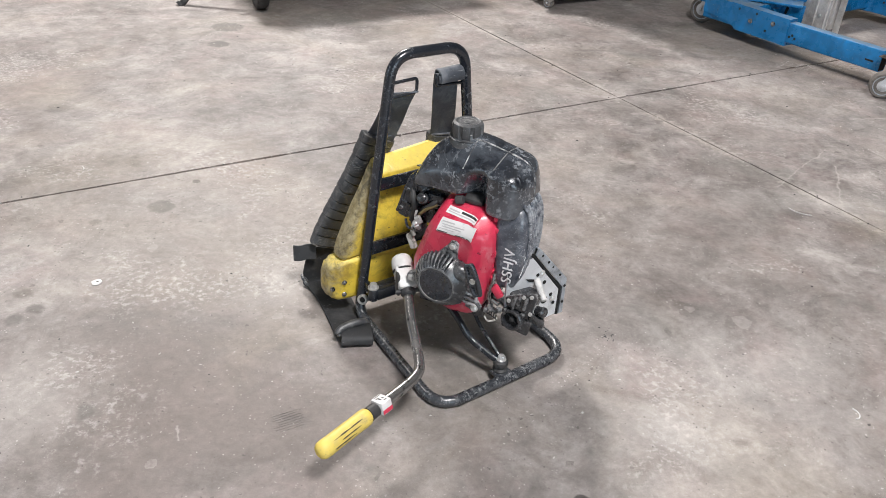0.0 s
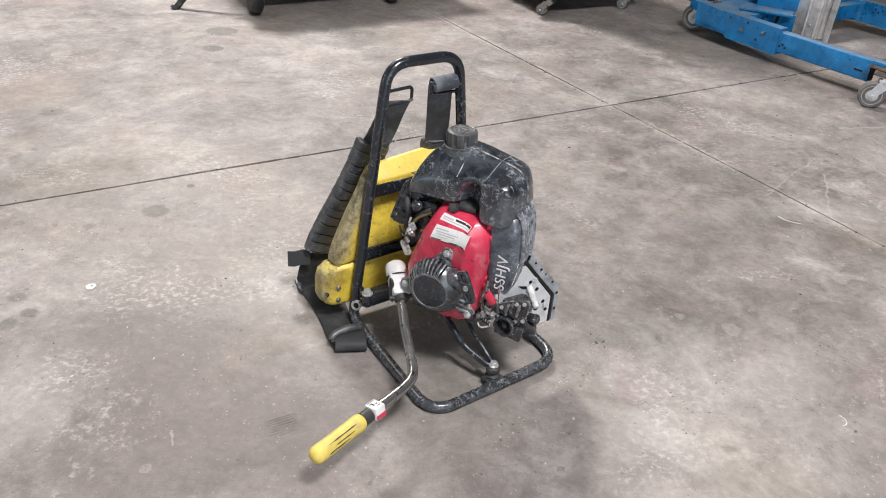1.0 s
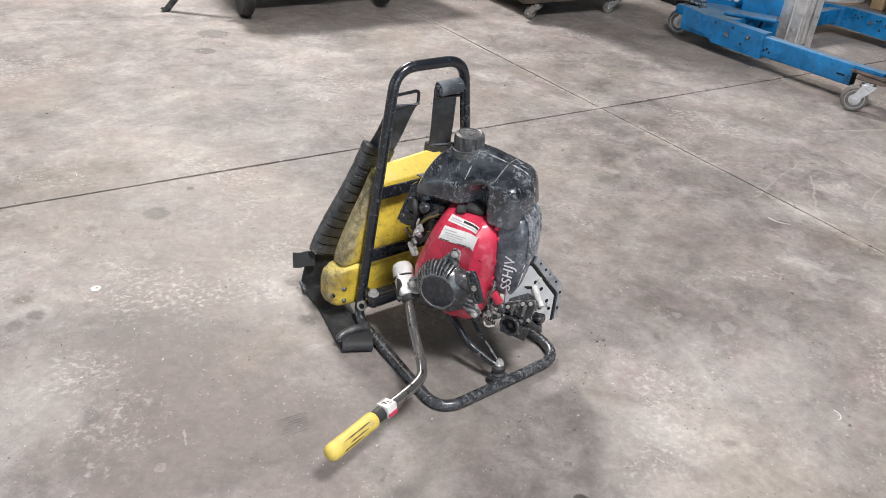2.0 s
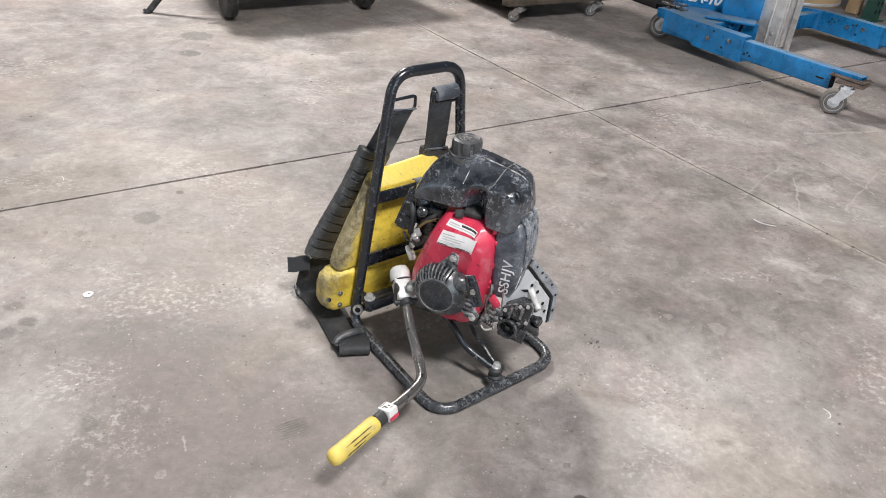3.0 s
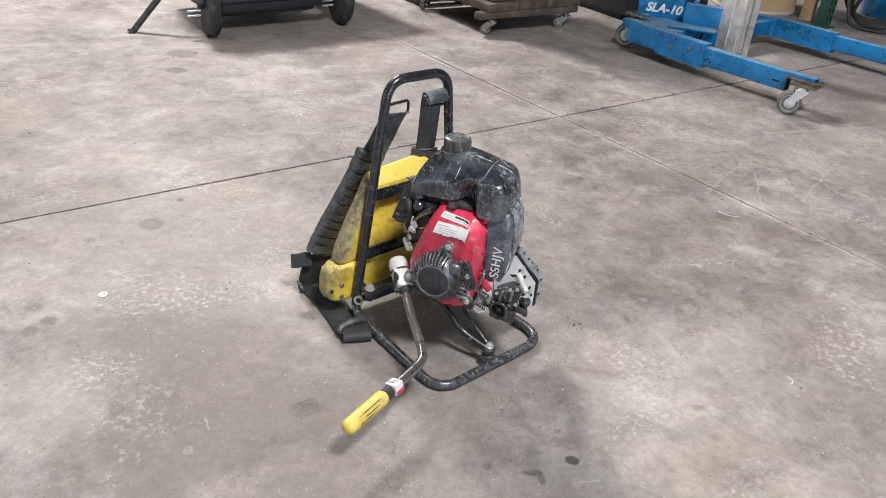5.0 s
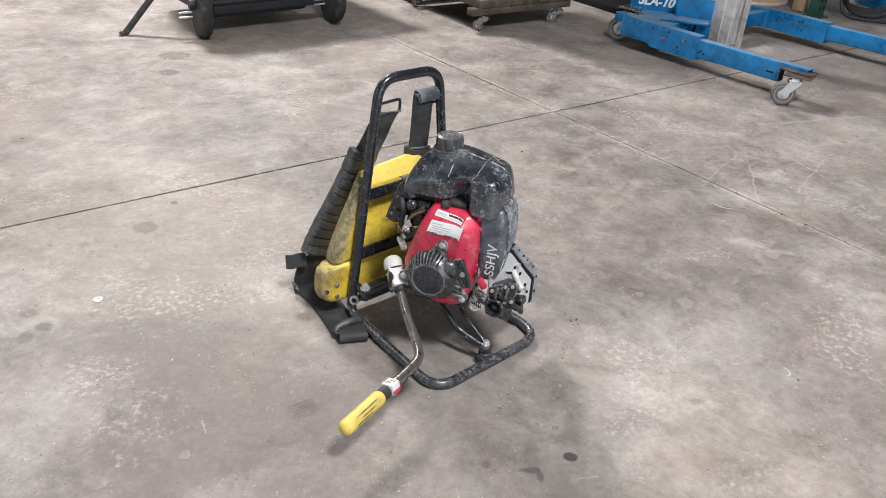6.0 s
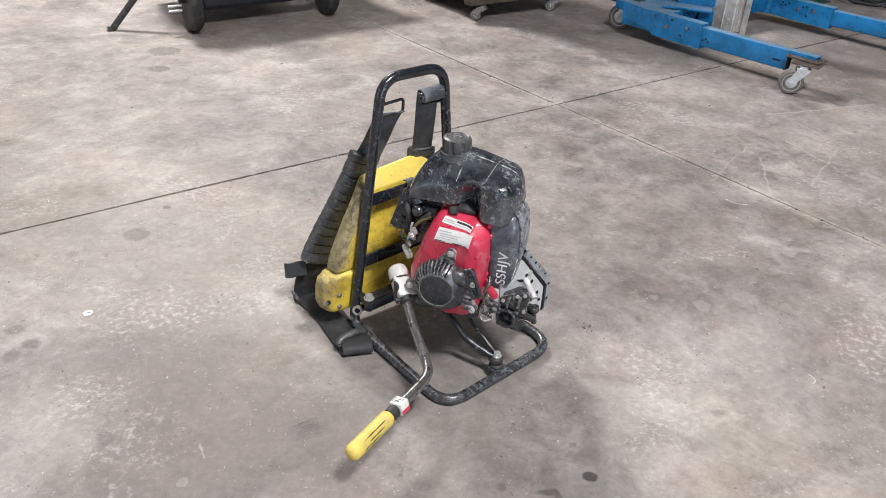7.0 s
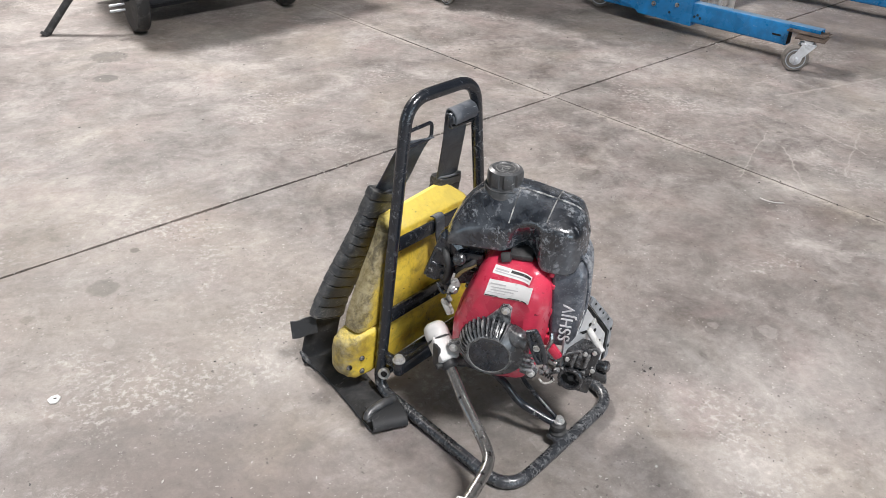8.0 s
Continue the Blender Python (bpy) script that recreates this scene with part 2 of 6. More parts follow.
    for x0, y0, x1, y1, w in STREAKS:
        length = math.hypot(x1 - x0, y1 - y0)
        ux, uy = (x1 - x0) / length, (y1 - y0) / length
        px, py = calc(nt, "SUBTRACT", sep.outputs[0], x0), calc(nt, "SUBTRACT", sep.outputs[1], y0)
        along = calc(nt, "ADD", calc(nt, "MULTIPLY", px, ux / length), calc(nt, "MULTIPLY", py, uy / length))
        across = calc(nt, "ABSOLUTE", calc(nt, "ADD", calc(nt, "SUBTRACT", calc(nt, "MULTIPLY", py, ux), calc(nt, "MULTIPLY", px, uy)), calc(nt, "MULTIPLY", calc(nt, "SUBTRACT", wobs[0], 0.5), 0.07)))
        inside = calc(nt, "MULTIPLY", calc(nt, "GREATER_THAN", along, 0.0), calc(nt, "LESS_THAN", along, 1.0))
        thin = ramp(nt, calc(nt, "ADD", calc(nt, "DIVIDE", across, w), calc(nt, "MULTIPLY", calc(nt, "SUBTRACT", wobs[1], 0.5), 3.0)), [(0.0, 0.42), (0.9, 0.0)])
        col = mixc(nt, calc(nt, "MULTIPLY", thin, inside), col, (0.5, 0.47, 0.44))
    blot = noise_tex(nt, vec, 70.0, 8, 0.75, 0.4)
    col = mixc(nt, 1.0, col, ramp(nt, blot, [(0.32, 0.91), (0.5, 1.0), (0.68, 1.1)]), "MULTIPLY")
    bend = nt.nodes.new("ShaderNodeVectorMath")
    bend.operation = "MULTIPLY_ADD"
    nz = node(nt, "ShaderNodeTexNoise", Scale=90.0, Detail=3.0)
    nt.links.new(vec, nz.inputs["Vector"])
    nt.links.new(nz.outputs["Color"], bend.inputs[0])
    bend.inputs[1].default_value = (0.012, 0.012, 0.0)
    nt.links.new(vec, bend.inputs[2])
    grain_gate = ramp(nt, noise_tex(nt, vec, 2.6, 6, 0.65), [(0.4, 0.08), (0.58, 1.0)])
    grain_gate = calc(nt, "MULTIPLY", grain_gate, ramp(nt, noise_tex(nt, vec, 11.0, 5, 0.65), [(0.4, 0.2), (0.55, 1.0)]))
    for scale, share, size, tone in ((80.0, 0.15, 0.16, (0.6, 0.57, 0.54)), (150.0, 0.18, 0.24, (0.56, 0.53, 0.5)), (42.0, 0.03, 0.1, (0.7, 0.73, 0.7)), (90.0, 0.28, 0.2, (0.08, 0.072, 0.066)), (36.0, 0.09, 0.14, (0.045, 0.042, 0.04))):
        f = specks(nt, bend.outputs[0], scale, share, size)
        col = mixc(nt, calc(nt, "MULTIPLY", calc(nt, "MULTIPLY", f, grain_gate), 0.8), col, tone)
    # small irregular oil blots
    warp = nt.nodes.new("ShaderNodeVectorMath")
    warp.operation = "MULTIPLY_ADD"
    nw = node(nt, "ShaderNodeTexNoise", Scale=24.0, Detail=5.0)
    nt.links.new(vec, nw.inputs["Vector"])
    nt.links.new(nw.outputs["Color"], warp.inputs[0])
    warp.inputs[1].default_value = (0.05, 0.05, 0.0)
    nt.links.new(vec, warp.inputs[2])
    for scale, share, size, tone, power in ((5.0, 0.22, 0.1, (0.12, 0.108, 0.1), 0.4), (9.0, 0.2, 0.12, (0.13, 0.115, 0.106), 0.45), (17.0, 0.16, 0.13, (0.09, 0.08, 0.074), 0.55), (8.0, 0.16, 0.2, (0.46, 0.43, 0.405), 0.3)):
        f = specks(nt, warp.outputs[0], scale, share, size)
        col = mixc(nt, calc(nt, "MULTIPLY", f, calc(nt, "MULTIPLY", ramp(nt, noise_tex(nt, vec, 80.0, 4, 0.7), [(0.35, 0.3), (0.6, 1.0)]), power)), col, tone)
    # pale lime specks, dark crumbs and hair scratches
    speck = ramp(nt, noise_tex(nt, vec, 120.0, 3, 0.6), [(0.675, 0.0), (0.73, 0.7)])
    gate = ramp(nt, noise_tex(nt, vec, 3.1, 5, 0.6), [(0.42, 0.0), (0.6, 1.0)])
    col = mixc(nt, calc(nt, "MULTIPLY", speck, gate), col, (0.62, 0.59, 0.56))
    dots = ramp(nt, noise_tex(nt, vec, 75.0, 3, 0.55), [(0.27, 0.75), (0.31, 0.0)])
    col = mixc(nt, dots, col, (0.08, 0.073, 0.068))
    for k, (sx, sy, turn) in enumerate(((2.0, 60.0, 0.5), (2.6, 75.0, -0.9), (3.0, 80.0, 1.7))):
        mp = nt.nodes.new("ShaderNodeMapping")
        mp.inputs["Rotation"].default_value = (0, 0, turn)
        mp.inputs["Scale"].default_value = (sx, sy, 1)
        nt.links.new(vec, mp.inputs["Vector"])
        line = ramp(nt, noise_tex(nt, mp.outputs[0], 1.0, 4, 0.6, 0.2), [(0.74, 0.0), (0.78, 0.3)])
        col = mixc(nt, line, col, (0.5, 0.475, 0.45))
    nt.links.new(col, bsdf.inputs["Base Color"])
    nt.links.new(calc(nt, "ADD", 0.4, calc(nt, "MULTIPLY", mid, 0.36)), bsdf.inputs["Roughness"])
    bsdf.inputs["Specular IOR Level"].default_value = 0.45
    b = node(nt, "ShaderNodeBump", Strength=0.35, Distance=0.004)
    nt.links.new(calc(nt, "ADD", calc(nt, "MULTIPLY", fine, 0.6), calc(nt, "MULTIPLY", grit, 0.4)), b.inputs["Height"])
    nt.links.new(b.outputs[0], bsdf.inputs["Normal"])
    return m


TONES = {"oil": (0.055, 0.049, 0.045), "grey": (0.105, 0.098, 0.092), "pale": (0.5, 0.475, 0.45), "brown": (0.165, 0.138, 0.125), "dusk": (0.19, 0.172, 0.162)}
STAINS_AND_TONES = [  # x, y, half sizes, softness of the edge, strength, tone
    (-1.0, -0.22, 0.4, 0.34, 0.6, 0.8, "brown"), (-0.5, -0.62, 0.5, 0.3, 0.7, 0.45, "dusk"),
    (-0.3, 0.05, 0.4, 0.4, 0.7, 0.5, "dusk"), (-1.0, 0.3, 0.6, 0.4, 0.8, 0.4, "dusk"), (-0.72, -0.38, 0.45, 0.3, 0.8, 0.6, "brown"), (0.3, 0.45, 0.5, 0.35, 0.8, 0.35, "brown"),
    (0.1, -0.3, 0.16, 0.1, 0.75, 0.6, "pale"), (0.3, -0.09, 0.3, 0.2, 0.8, 0.35, "pale"),
    (-1.22, -0.3, 0.16, 0.16, 0.8, 0.45, "pale"), (-0.82, 0.16, 0.13, 0.15, 0.7, 0.5, "pale"),
    (-0.13, -0.62, 0.2, 0.12, 0.8, 0.4, "dusk"), (0.86, 0.74, 0.3, 0.12, 0.8, 0.45, "pale"),
    # the dusk entry at 0.72, -0.3 darkens the near right floor
    (1.45, 1.35, 0.5, 0.3, 0.8, 0.3, "pale"), (0.72, -0.3, 0.5, 0.32, 0.8, 0.6, "dusk"), (2.2, 2.4, 0.9, 0.7, 0.8, 0.6, "brown"), (-0.95, 0.12, 0.3, 0.3, 0.8, 0.4, "dusk"),
]
SPOTS = [
    (-1.464, 2.27, 0.07, 0.066, 0.08, 0.8, "grey"), (-1.435, 2.0, 0.045, 0.04, 0.1, 0.8, "grey"),
    (-1.205, 0.492, 0.034, 0.034, 0.12, 0.75, "grey"), (-1.353, 0.385, 0.016, 0.016, 0.3, 0.7, "grey"),
    (-1.79, 1.167, 0.05, 0.045, 0.4, 0.6, "grey"), (-1.384, 0.041, 0.024, 0.022, 0.35, 0.5, "oil"),
    (-1.331, -0.016, 0.02, 0.019, 0.3, 0.5, "oil"), (-1.36, -0.06, 0.02, 0.022, 0.3, 0.6, "grey"),
    (-1.087, -0.336, 0.018, 0.026, 0.4, 0.5, "grey"), (-0.743, -0.109, 0.015, 0.02, 0.5, 0.4, "grey"),
]
MARKS = [
    (-0.132, -0.496, 0.014, 0.013, 0.15, 0.95, "oil"), (-0.222, -0.53, 0.022, 0.009, 0.3, 0.65, "oil"),
    (-0.208, -0.545, 0.008, 0.02, 0.3, 0.6, "oil"), (-0.313, -0.511, 0.012, 0.012, 0.4, 0.6, "grey"),
    (0.205, -0.335, 0.026, 0.014, 0.5, 0.5, "oil"), (-0.24, -0.528, 0.012, 0.006, 0.3, 0.6, "grey"),
    (-0.004, -0.003, 0.012, 0.01, 0.6, 0.3, "grey"), (-0.28, -0.09, 0.06, 0.05, 0.6, 0.5, "grey"),
    (-1.153, 0.659, 0.012, 0.012, 0.2, 0.8, "oil"), (-0.68, -0.33, 0.04, 0.02, 0.5, 0.45, "grey"),
]
STAINS_AND_TONES = STAINS_AND_TONES + SPOTS + MARKS
STREAKS = [  # pale drag scratches: from x, y to x, y, half width
    (1.409, 1.666, 1.463, 1.541, 0.006), (1.192, 1.635, 1.427, 1.732, 0.004), (0.964, 1.032, 0.847, 0.697, 0.005), (1.163, 1.194, 1.227, 0.929, 0.006),
    (1.331, 1.117, 1.038, 0.79, 0.005), (1.218, 1.491, 1.816, 1.632, 0.012), (1.295, 1.417, 1.365, 1.218, 0.005), (0.689, 0.835, 0.987, 1.173, 0.004),
    (-0.134, -0.561, -0.087, -0.553, 0.004), (-0.9, -0.36, -0.885, -0.4, 0.003),
]
CONCRETE = concrete()
JOINT = surface("joint_dirt", (0.05, 0.045, 0.04), 0.9)
BLACK_TUBE = surface("black_tube_paint", (0.014, 0.0175, 0.024), 0.25, smear=(0.34, 0.35, 0.36), smear_lo=0.555, smear_gate=0.48, dust=(0.15, 0.158, 0.168), dust_lo=0.62, dust_hi=0.85, dust_scale=60, fine=(0.5, 0.5, 0.49), fine_lo=0.7, fine_scale=150, bump=0.18, bump_scale=180, spec=0.75, scuff=(0.4, 0.41, 0.42), scuff_lo=0.68, low=(0.045, (0.4, 0.405, 0.41)))
# besides scuffs and dust, the grey dust, smears and edges paint in a bluish sheen
BLACK_PLASTIC = surface("dusty_sheen_black_plastic", (0.012, 0.0155, 0.022), 0.2, dust_rough=0.12, tint=0.4, scale=20, dust=(0.12, 0.135, 0.155), dust_lo=0.42, dust_hi=0.78, dust_scale=17, bump=0.5, bump_scale=38, spec=1.0, coat=0.2, smear=(0.29, 0.31, 0.335), smear_lo=0.515, smear_gate=0.43, scuff=(0.42, 0.44, 0.46), scuff_lo=0.67, scuff_scale=14, edge=(0.36, 0.375, 0.39), edge_lo=0.511)
SHIELD = surface("dusty_blue_black_shield", (0.05, 0.06, 0.08), 0.32, dust_rough=0.12, coat=0.2, smear=(0.36, 0.39, 0.42), smear_lo=0.53, tint=0.3, dust=(0.27, 0.292, 0.325), dust_lo=0.48, dust_hi=0.9, dust_scale=20, bump=0.12, spec=0.75, scuff=(0.5, 0.52, 0.55), scuff_lo=0.63, edge=(0.5, 0.515, 0.54), edge_lo=0.525)
BLACK_METAL = surface("oily_black_metal", (0.022, 0.023, 0.026), 0.25, dust=(0.1, 0.103, 0.108), dust_lo=0.56, dust_hi=0.8, dust_scale=55, scuff=(0.38, 0.38, 0.38), scuff_lo=0.68, scuff_scale=25, spec=0.9, edge=(0.36, 0.36, 0.36), edge_lo=0.565)
RECOIL = surface("grey_black_plastic", (0.034, 0.037, 0.042), 0.27, dust_rough=0.15, smear=(0.26, 0.265, 0.27), smear_lo=0.52, dust=(0.2, 0.208, 0.216), dust_lo=0.52, dust_hi=0.82, dust_scale=30, fine=(0.45, 0.45, 0.44), fine_lo=0.68, fine_scale=140, spec=0.9, scuff=(0.48, 0.49, 0.49), scuff_lo=0.62, edge=(0.44, 0.445, 0.45), edge_lo=0.525)
RED = surface("red_painted_cover", (0.56, 0.034, 0.075), 0.28, coat=0.2, tint=0.22, dust=(0.6, 0.22, 0.26), dust_lo=0.54, dust_hi=0.8, dust_scale=30, fine=(0.14, 0.01, 0.02), fine_lo=0.66, fine_scale=75, bump=0.06, spec=0.6, scuff=(0.7, 0.42, 0.45), scuff_lo=0.65)
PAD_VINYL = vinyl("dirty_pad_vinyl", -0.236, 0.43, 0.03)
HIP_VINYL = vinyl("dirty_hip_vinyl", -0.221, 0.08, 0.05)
GRIP = surface("yellow_rubber_grip", (0.72, 0.55, 0.12), 0.5, tint=0.14, dust=(0.5, 0.4, 0.17), dust_lo=0.48, dust_hi=0.7, dust_scale=34, fine=(0.1, 0.08, 0.04), fine_lo=0.67, fine_scale=45, bump=0.2, scuff=(0.1, 0.08, 0.04), scuff_lo=0.66)
WEBBING = surface("black_webbing", (0.06, 0.069, 0.085), 0.45, smear=(0.2, 0.215, 0.235), smear_lo=0.52, tint=0.4, dust=(0.19, 0.2, 0.215), dust_lo=0.5, dust_hi=0.75, dust_scale=22, bump=0.4, bump_scale=700, spec=0.55, scuff=(0.36, 0.37, 0.38), scuff_lo=0.64)
PADDING = surface("black_quilted_pad", (0.038, 0.042, 0.048), 0.42, smear=(0.2, 0.2, 0.195), smear_lo=0.53, smear_gate=0.42, tint=0.3, dust=(0.105, 0.107, 0.106), dust_lo=0.48, dust_hi=0.8, dust_scale=20, fine=(0.3, 0.295, 0.28), fine_lo=0.68, fine_scale=80, bump=0.45, bump_scale=150, spec=0.65, scuff=(0.26, 0.26, 0.25), scuff_lo=0.61, edge=(0.2, 0.195, 0.185), edge_lo=0.52)
STEEL = surface("worn_painted_steel", (0.34, 0.335, 0.33), 0.26, metal=0.85, dust=(0.5, 0.49, 0.47), dust_lo=0.62, dust_hi=0.74, dust_scale=34, dust_rough=0.1, scuff=(0.6, 0.59, 0.57), scuff_lo=0.61, fine=(0.02, 0.02, 0.02), fine_lo=0.58, fine_scale=60)
BOLT = surface("zinc_bolt", (0.62, 0.62, 0.61), 0.3, metal=0.55, dust=(0.16, 0.155, 0.145), dust_lo=0.54, dust_hi=0.74, dust_scale=70)
GALV = surface("galvanised_plate", (0.66, 0.68, 0.7), 0.4, metal=0.3, tint=0.12, dust=(0.34, 0.34, 0.34), dust_lo=0.55, dust_hi=0.75, dust_scale=30, scuff=(0.3, 0.3, 0.3), scuff_lo=0.66)
DULL_GALV = surface("dull_galvanised_flange", (0.4, 0.43, 0.47), 0.38, metal=0.4, tint=0.2, dust=(0.16, 0.165, 0.17), dust_lo=0.5, dust_hi=0.7, dust_scale=28, scuff=(0.7, 0.7, 0.7), scuff_lo=0.65)
CASTING = surface("grey_white_casting", (0.56, 0.55, 0.535), 0.45, tint=0.2, dust=(0.13, 0.125, 0.118), dust_lo=0.56, dust_hi=0.74, dust_scale=38, fine=(0.15, 0.14, 0.13), fine_lo=0.66, fine_scale=70, edge=(0.75, 0.74, 0.72))
PALE_GRIT = surface("pale_grit", (0.5, 0.475, 0.45), 0.7, bump=0)
TYRE = surface("dusty_tyre_rubber", (0.03, 0.03, 0.031), 0.6, dust=(0.16, 0.155, 0.15), dust_lo=0.5, dust_hi=0.74, dust_scale=14, spec=0.4)
CASTER_RUBBER = surface("dusty_grey_caster_rubber", (0.13, 0.118, 0.108), 0.75, tint=0.35, scale=20, dust=(0.24, 0.215, 0.19), dust_lo=0.45, dust_hi=0.7, dust_scale=30)
STICKER = surface("white_sticker", (0.7, 0.69, 0.68), 0.5, tint=0.1, dust=(0.45, 0.44, 0.43), dust_lo=0.55, dust_hi=0.75, dust_scale=60, bump=0)
CAP = surface("rubbed_black_cap", (0.05, 0.052, 0.055), 0.34, tint=0.25, dust=(0.17, 0.17, 0.172), dust_lo=0.5, dust_hi=0.8, dust_scale=40, spec=0.75, scuff=(0.42, 0.42, 0.41), scuff_lo=0.66)
DIRTY_WHITE = surface("dirty_white_plastic", (0.55, 0.54, 0.51), 0.5, dust=(0.16, 0.15, 0.13), dust_lo=0.46, dust_hi=0.62, dust_scale=60)
INK = surface("black_ink", (0.03, 0.03, 0.03), 0.6, bump=0)
GREY_INK = surface("grey_ink", (0.45, 0.44, 0.44), 0.6, bump=0)
WHITE_PAINT = surface("white_marker", (0.72, 0.73, 0.74), 0.6, bump=0)
RUBBER = surface("grey_black_rubber", (0.035, 0.035, 0.036), 0.55, dust=(0.13, 0.128, 0.122), dust_lo=0.52, dust_hi=0.78, dust_scale=30, spec=0.45)
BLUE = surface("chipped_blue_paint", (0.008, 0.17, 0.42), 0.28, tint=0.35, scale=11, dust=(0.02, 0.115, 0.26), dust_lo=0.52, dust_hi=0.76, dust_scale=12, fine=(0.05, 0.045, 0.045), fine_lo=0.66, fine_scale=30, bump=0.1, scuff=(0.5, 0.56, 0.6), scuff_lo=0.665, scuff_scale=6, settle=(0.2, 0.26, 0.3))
ALU = surface("scuffed_aluminium", (0.74, 0.72, 0.7), 0.38, metal=0.45, tint=0.15, dust=(0.36, 0.33, 0.31), dust_lo=0.5, dust_hi=0.7, dust_scale=7)
WOOD = surface("grey_weathered_timber", (0.104, 0.084, 0.067), 0.8, tint=0.45, scale=14, dust=(0.05, 0.042, 0.037), dust_lo=0.5, dust_hi=0.75, dust_scale=9, bump=0.4, bump_scale=90, spec=0.2)
PALE_WOOD = surface("pale_timber", (0.55, 0.4, 0.24), 0.7, tint=0.15, scale=9, bump=0.2, bump_scale=80)
CARDBOARD = surface("tan_fibre_drum", (0.5, 0.36, 0.21), 0.75, tint=0.12, scale=5)
GREEN = surface("green_rack_paint", (0.03, 0.09, 0.07), 0.5, tint=0.25)
DARK = surface("dark_grey_steel", (0.02, 0.022, 0.028), 0.5, tint=0.2, scale=5)
WALL = surface("painted_block_wall", (0.27, 0.263, 0.25), 0.8, tint=0.08, scale=1.5, bump=0.2, bump_scale=40)
CEILING = surface("ceiling_sheet", (0.2, 0.2, 0.197), 0.7, tint=0.06, scale=1.0)
PRINT = surface("dusty_tread_dirt", (0.15, 0.135, 0.125), 0.8, tint=0.4, bump=0)
GRIME = surface("black_grime", (0.05, 0.042, 0.03), 0.7, bump=0)
SEAM = surface("scraped_seam", (0.06, 0.063, 0.068), 0.5, dust=(0.55, 0.55, 0.54), dust_lo=0.44, dust_hi=0.6, dust_scale=48)
RIM = surface("rubbed_rim", (0.2, 0.2, 0.198), 0.5, dust=(0.08, 0.08, 0.08), dust_lo=0.45, dust_hi=0.6, dust_scale=50)
GLOSS = surface("black_plastic_moulding", (0.014, 0.018, 0.025), 0.26, smear=(0.22, 0.235, 0.255), smear_lo=0.57, dust=(0.085, 0.097, 0.115), dust_lo=0.52, dust_hi=0.85, dust_scale=40, spec=0.95, scuff=(0.4, 0.41, 0.43), scuff_lo=0.65)
BELT = surface("dusty_black_belt", (0.027, 0.028, 0.03), 0.55, dust=(0.115, 0.115, 0.114), dust_lo=0.5, dust_hi=0.78, dust_scale=14, bump=0.35, bump_scale=600, spec=0.4, scuff=(0.25, 0.25, 0.245), scuff_lo=0.65)
CASTER_STEEL = surface("plated_caster_steel", (0.62, 0.64, 0.67), 0.33, metal=0.4, dust=(0.25, 0.24, 0.23), dust_lo=0.54, dust_hi=0.7, dust_scale=25)
RUSTED = surface("rusted_steel_plate", (0.1, 0.078, 0.066), 0.5, metal=0.3, tint=0.4, scale=30, dust=(0.2, 0.15, 0.12), dust_lo=0.5, dust_hi=0.7, dust_scale=26, scuff=(0.45, 0.43, 0.4), scuff_lo=0.66)
BRASS = surface("dull_brass", (0.26, 0.2, 0.09), 0.4, metal=0.6, dust=(0.08, 0.07, 0.05), dust_lo=0.5, dust_hi=0.7, dust_scale=60)
HOLE = surface("dark_hollow", (0.008, 0.008, 0.008), 0.9, bump=0)


# ---- shapes ----
def finish(name, bm, mat, sharp=38.0):
    bmesh.ops.recalc_face_normals(bm, faces=bm.faces)
    me = bpy.data.meshes.new(name)
    bm.to_mesh(me)
    bm.free()
    me.materials.append(mat)
    me.polygons.foreach_set("use_smooth", [True] * len(me.polygons))
    me.set_sharp_from_angle(angle=radians(sharp))
    return me


def part(name, bm, mat, parent, label="", m=None, sharp=38.0):
    if m is not None:
        bmesh.ops.transform(bm, matrix=m, verts=bm.verts)
    ob = new(name, finish(name, bm, mat, sharp))
    ob.parent = parent
    if label:
        ob["label"] = label
    return ob


def thing(name, m, label, category, group="", kind=""):
    ob = new(name)
    ob.empty_display_size = 0.1
    ob.matrix_world = m
    return tagged(ob, label, category, group, kind)


def solid(name, bm, mat, m, label, category, kind="", sharp=38.0):
    ob = new(name, finish(name, bm, mat, sharp))
    ob.matrix_world = m
    return tagged(ob, label, category, "", kind)


def box(bm, centre, size, turn=None, bevel=0.0, seg=2):
    res = bmesh.ops.create_cube(bm, size=1.0)
    vs = res["verts"]
    bmesh.ops.scale(bm, vec=size, verts=vs)
    if bevel:
        es = list({e for v in vs for e in v.link_edges})
        out = bmesh.ops.bevel(bm, geom=es, offset=bevel, segments=seg, affect="EDGES", profile=0.5)
        vs = list({v for f in out["faces"] for v in f.verts} | {v for v in vs if v.is_valid})
    m = Matrix.Translation(centre) @ (turn if turn is not None else Matrix.Identity(4))
    bmesh.ops.transform(bm, matrix=m, verts=vs)
    return bm


def loft(bm, rings, cap=True, closed=False):
    rows = [[bm.verts.new(p) for p in ring] for ring in rings]
    n = len(rows[0])
    pairs = list(zip(rows, rows[1:])) + ([(rows[-1], rows[0])] if closed else [])
    for a, b in pairs:
        for i in range(n):
            bm.faces.new((a[i], a[(i + 1) % n], b[(i + 1) % n], b[i]))
    if cap and not closed:
        bm.faces.new(rows[0][::-1])
        bm.faces.new(rows[-1])
    return [v for row in rows for v in row]


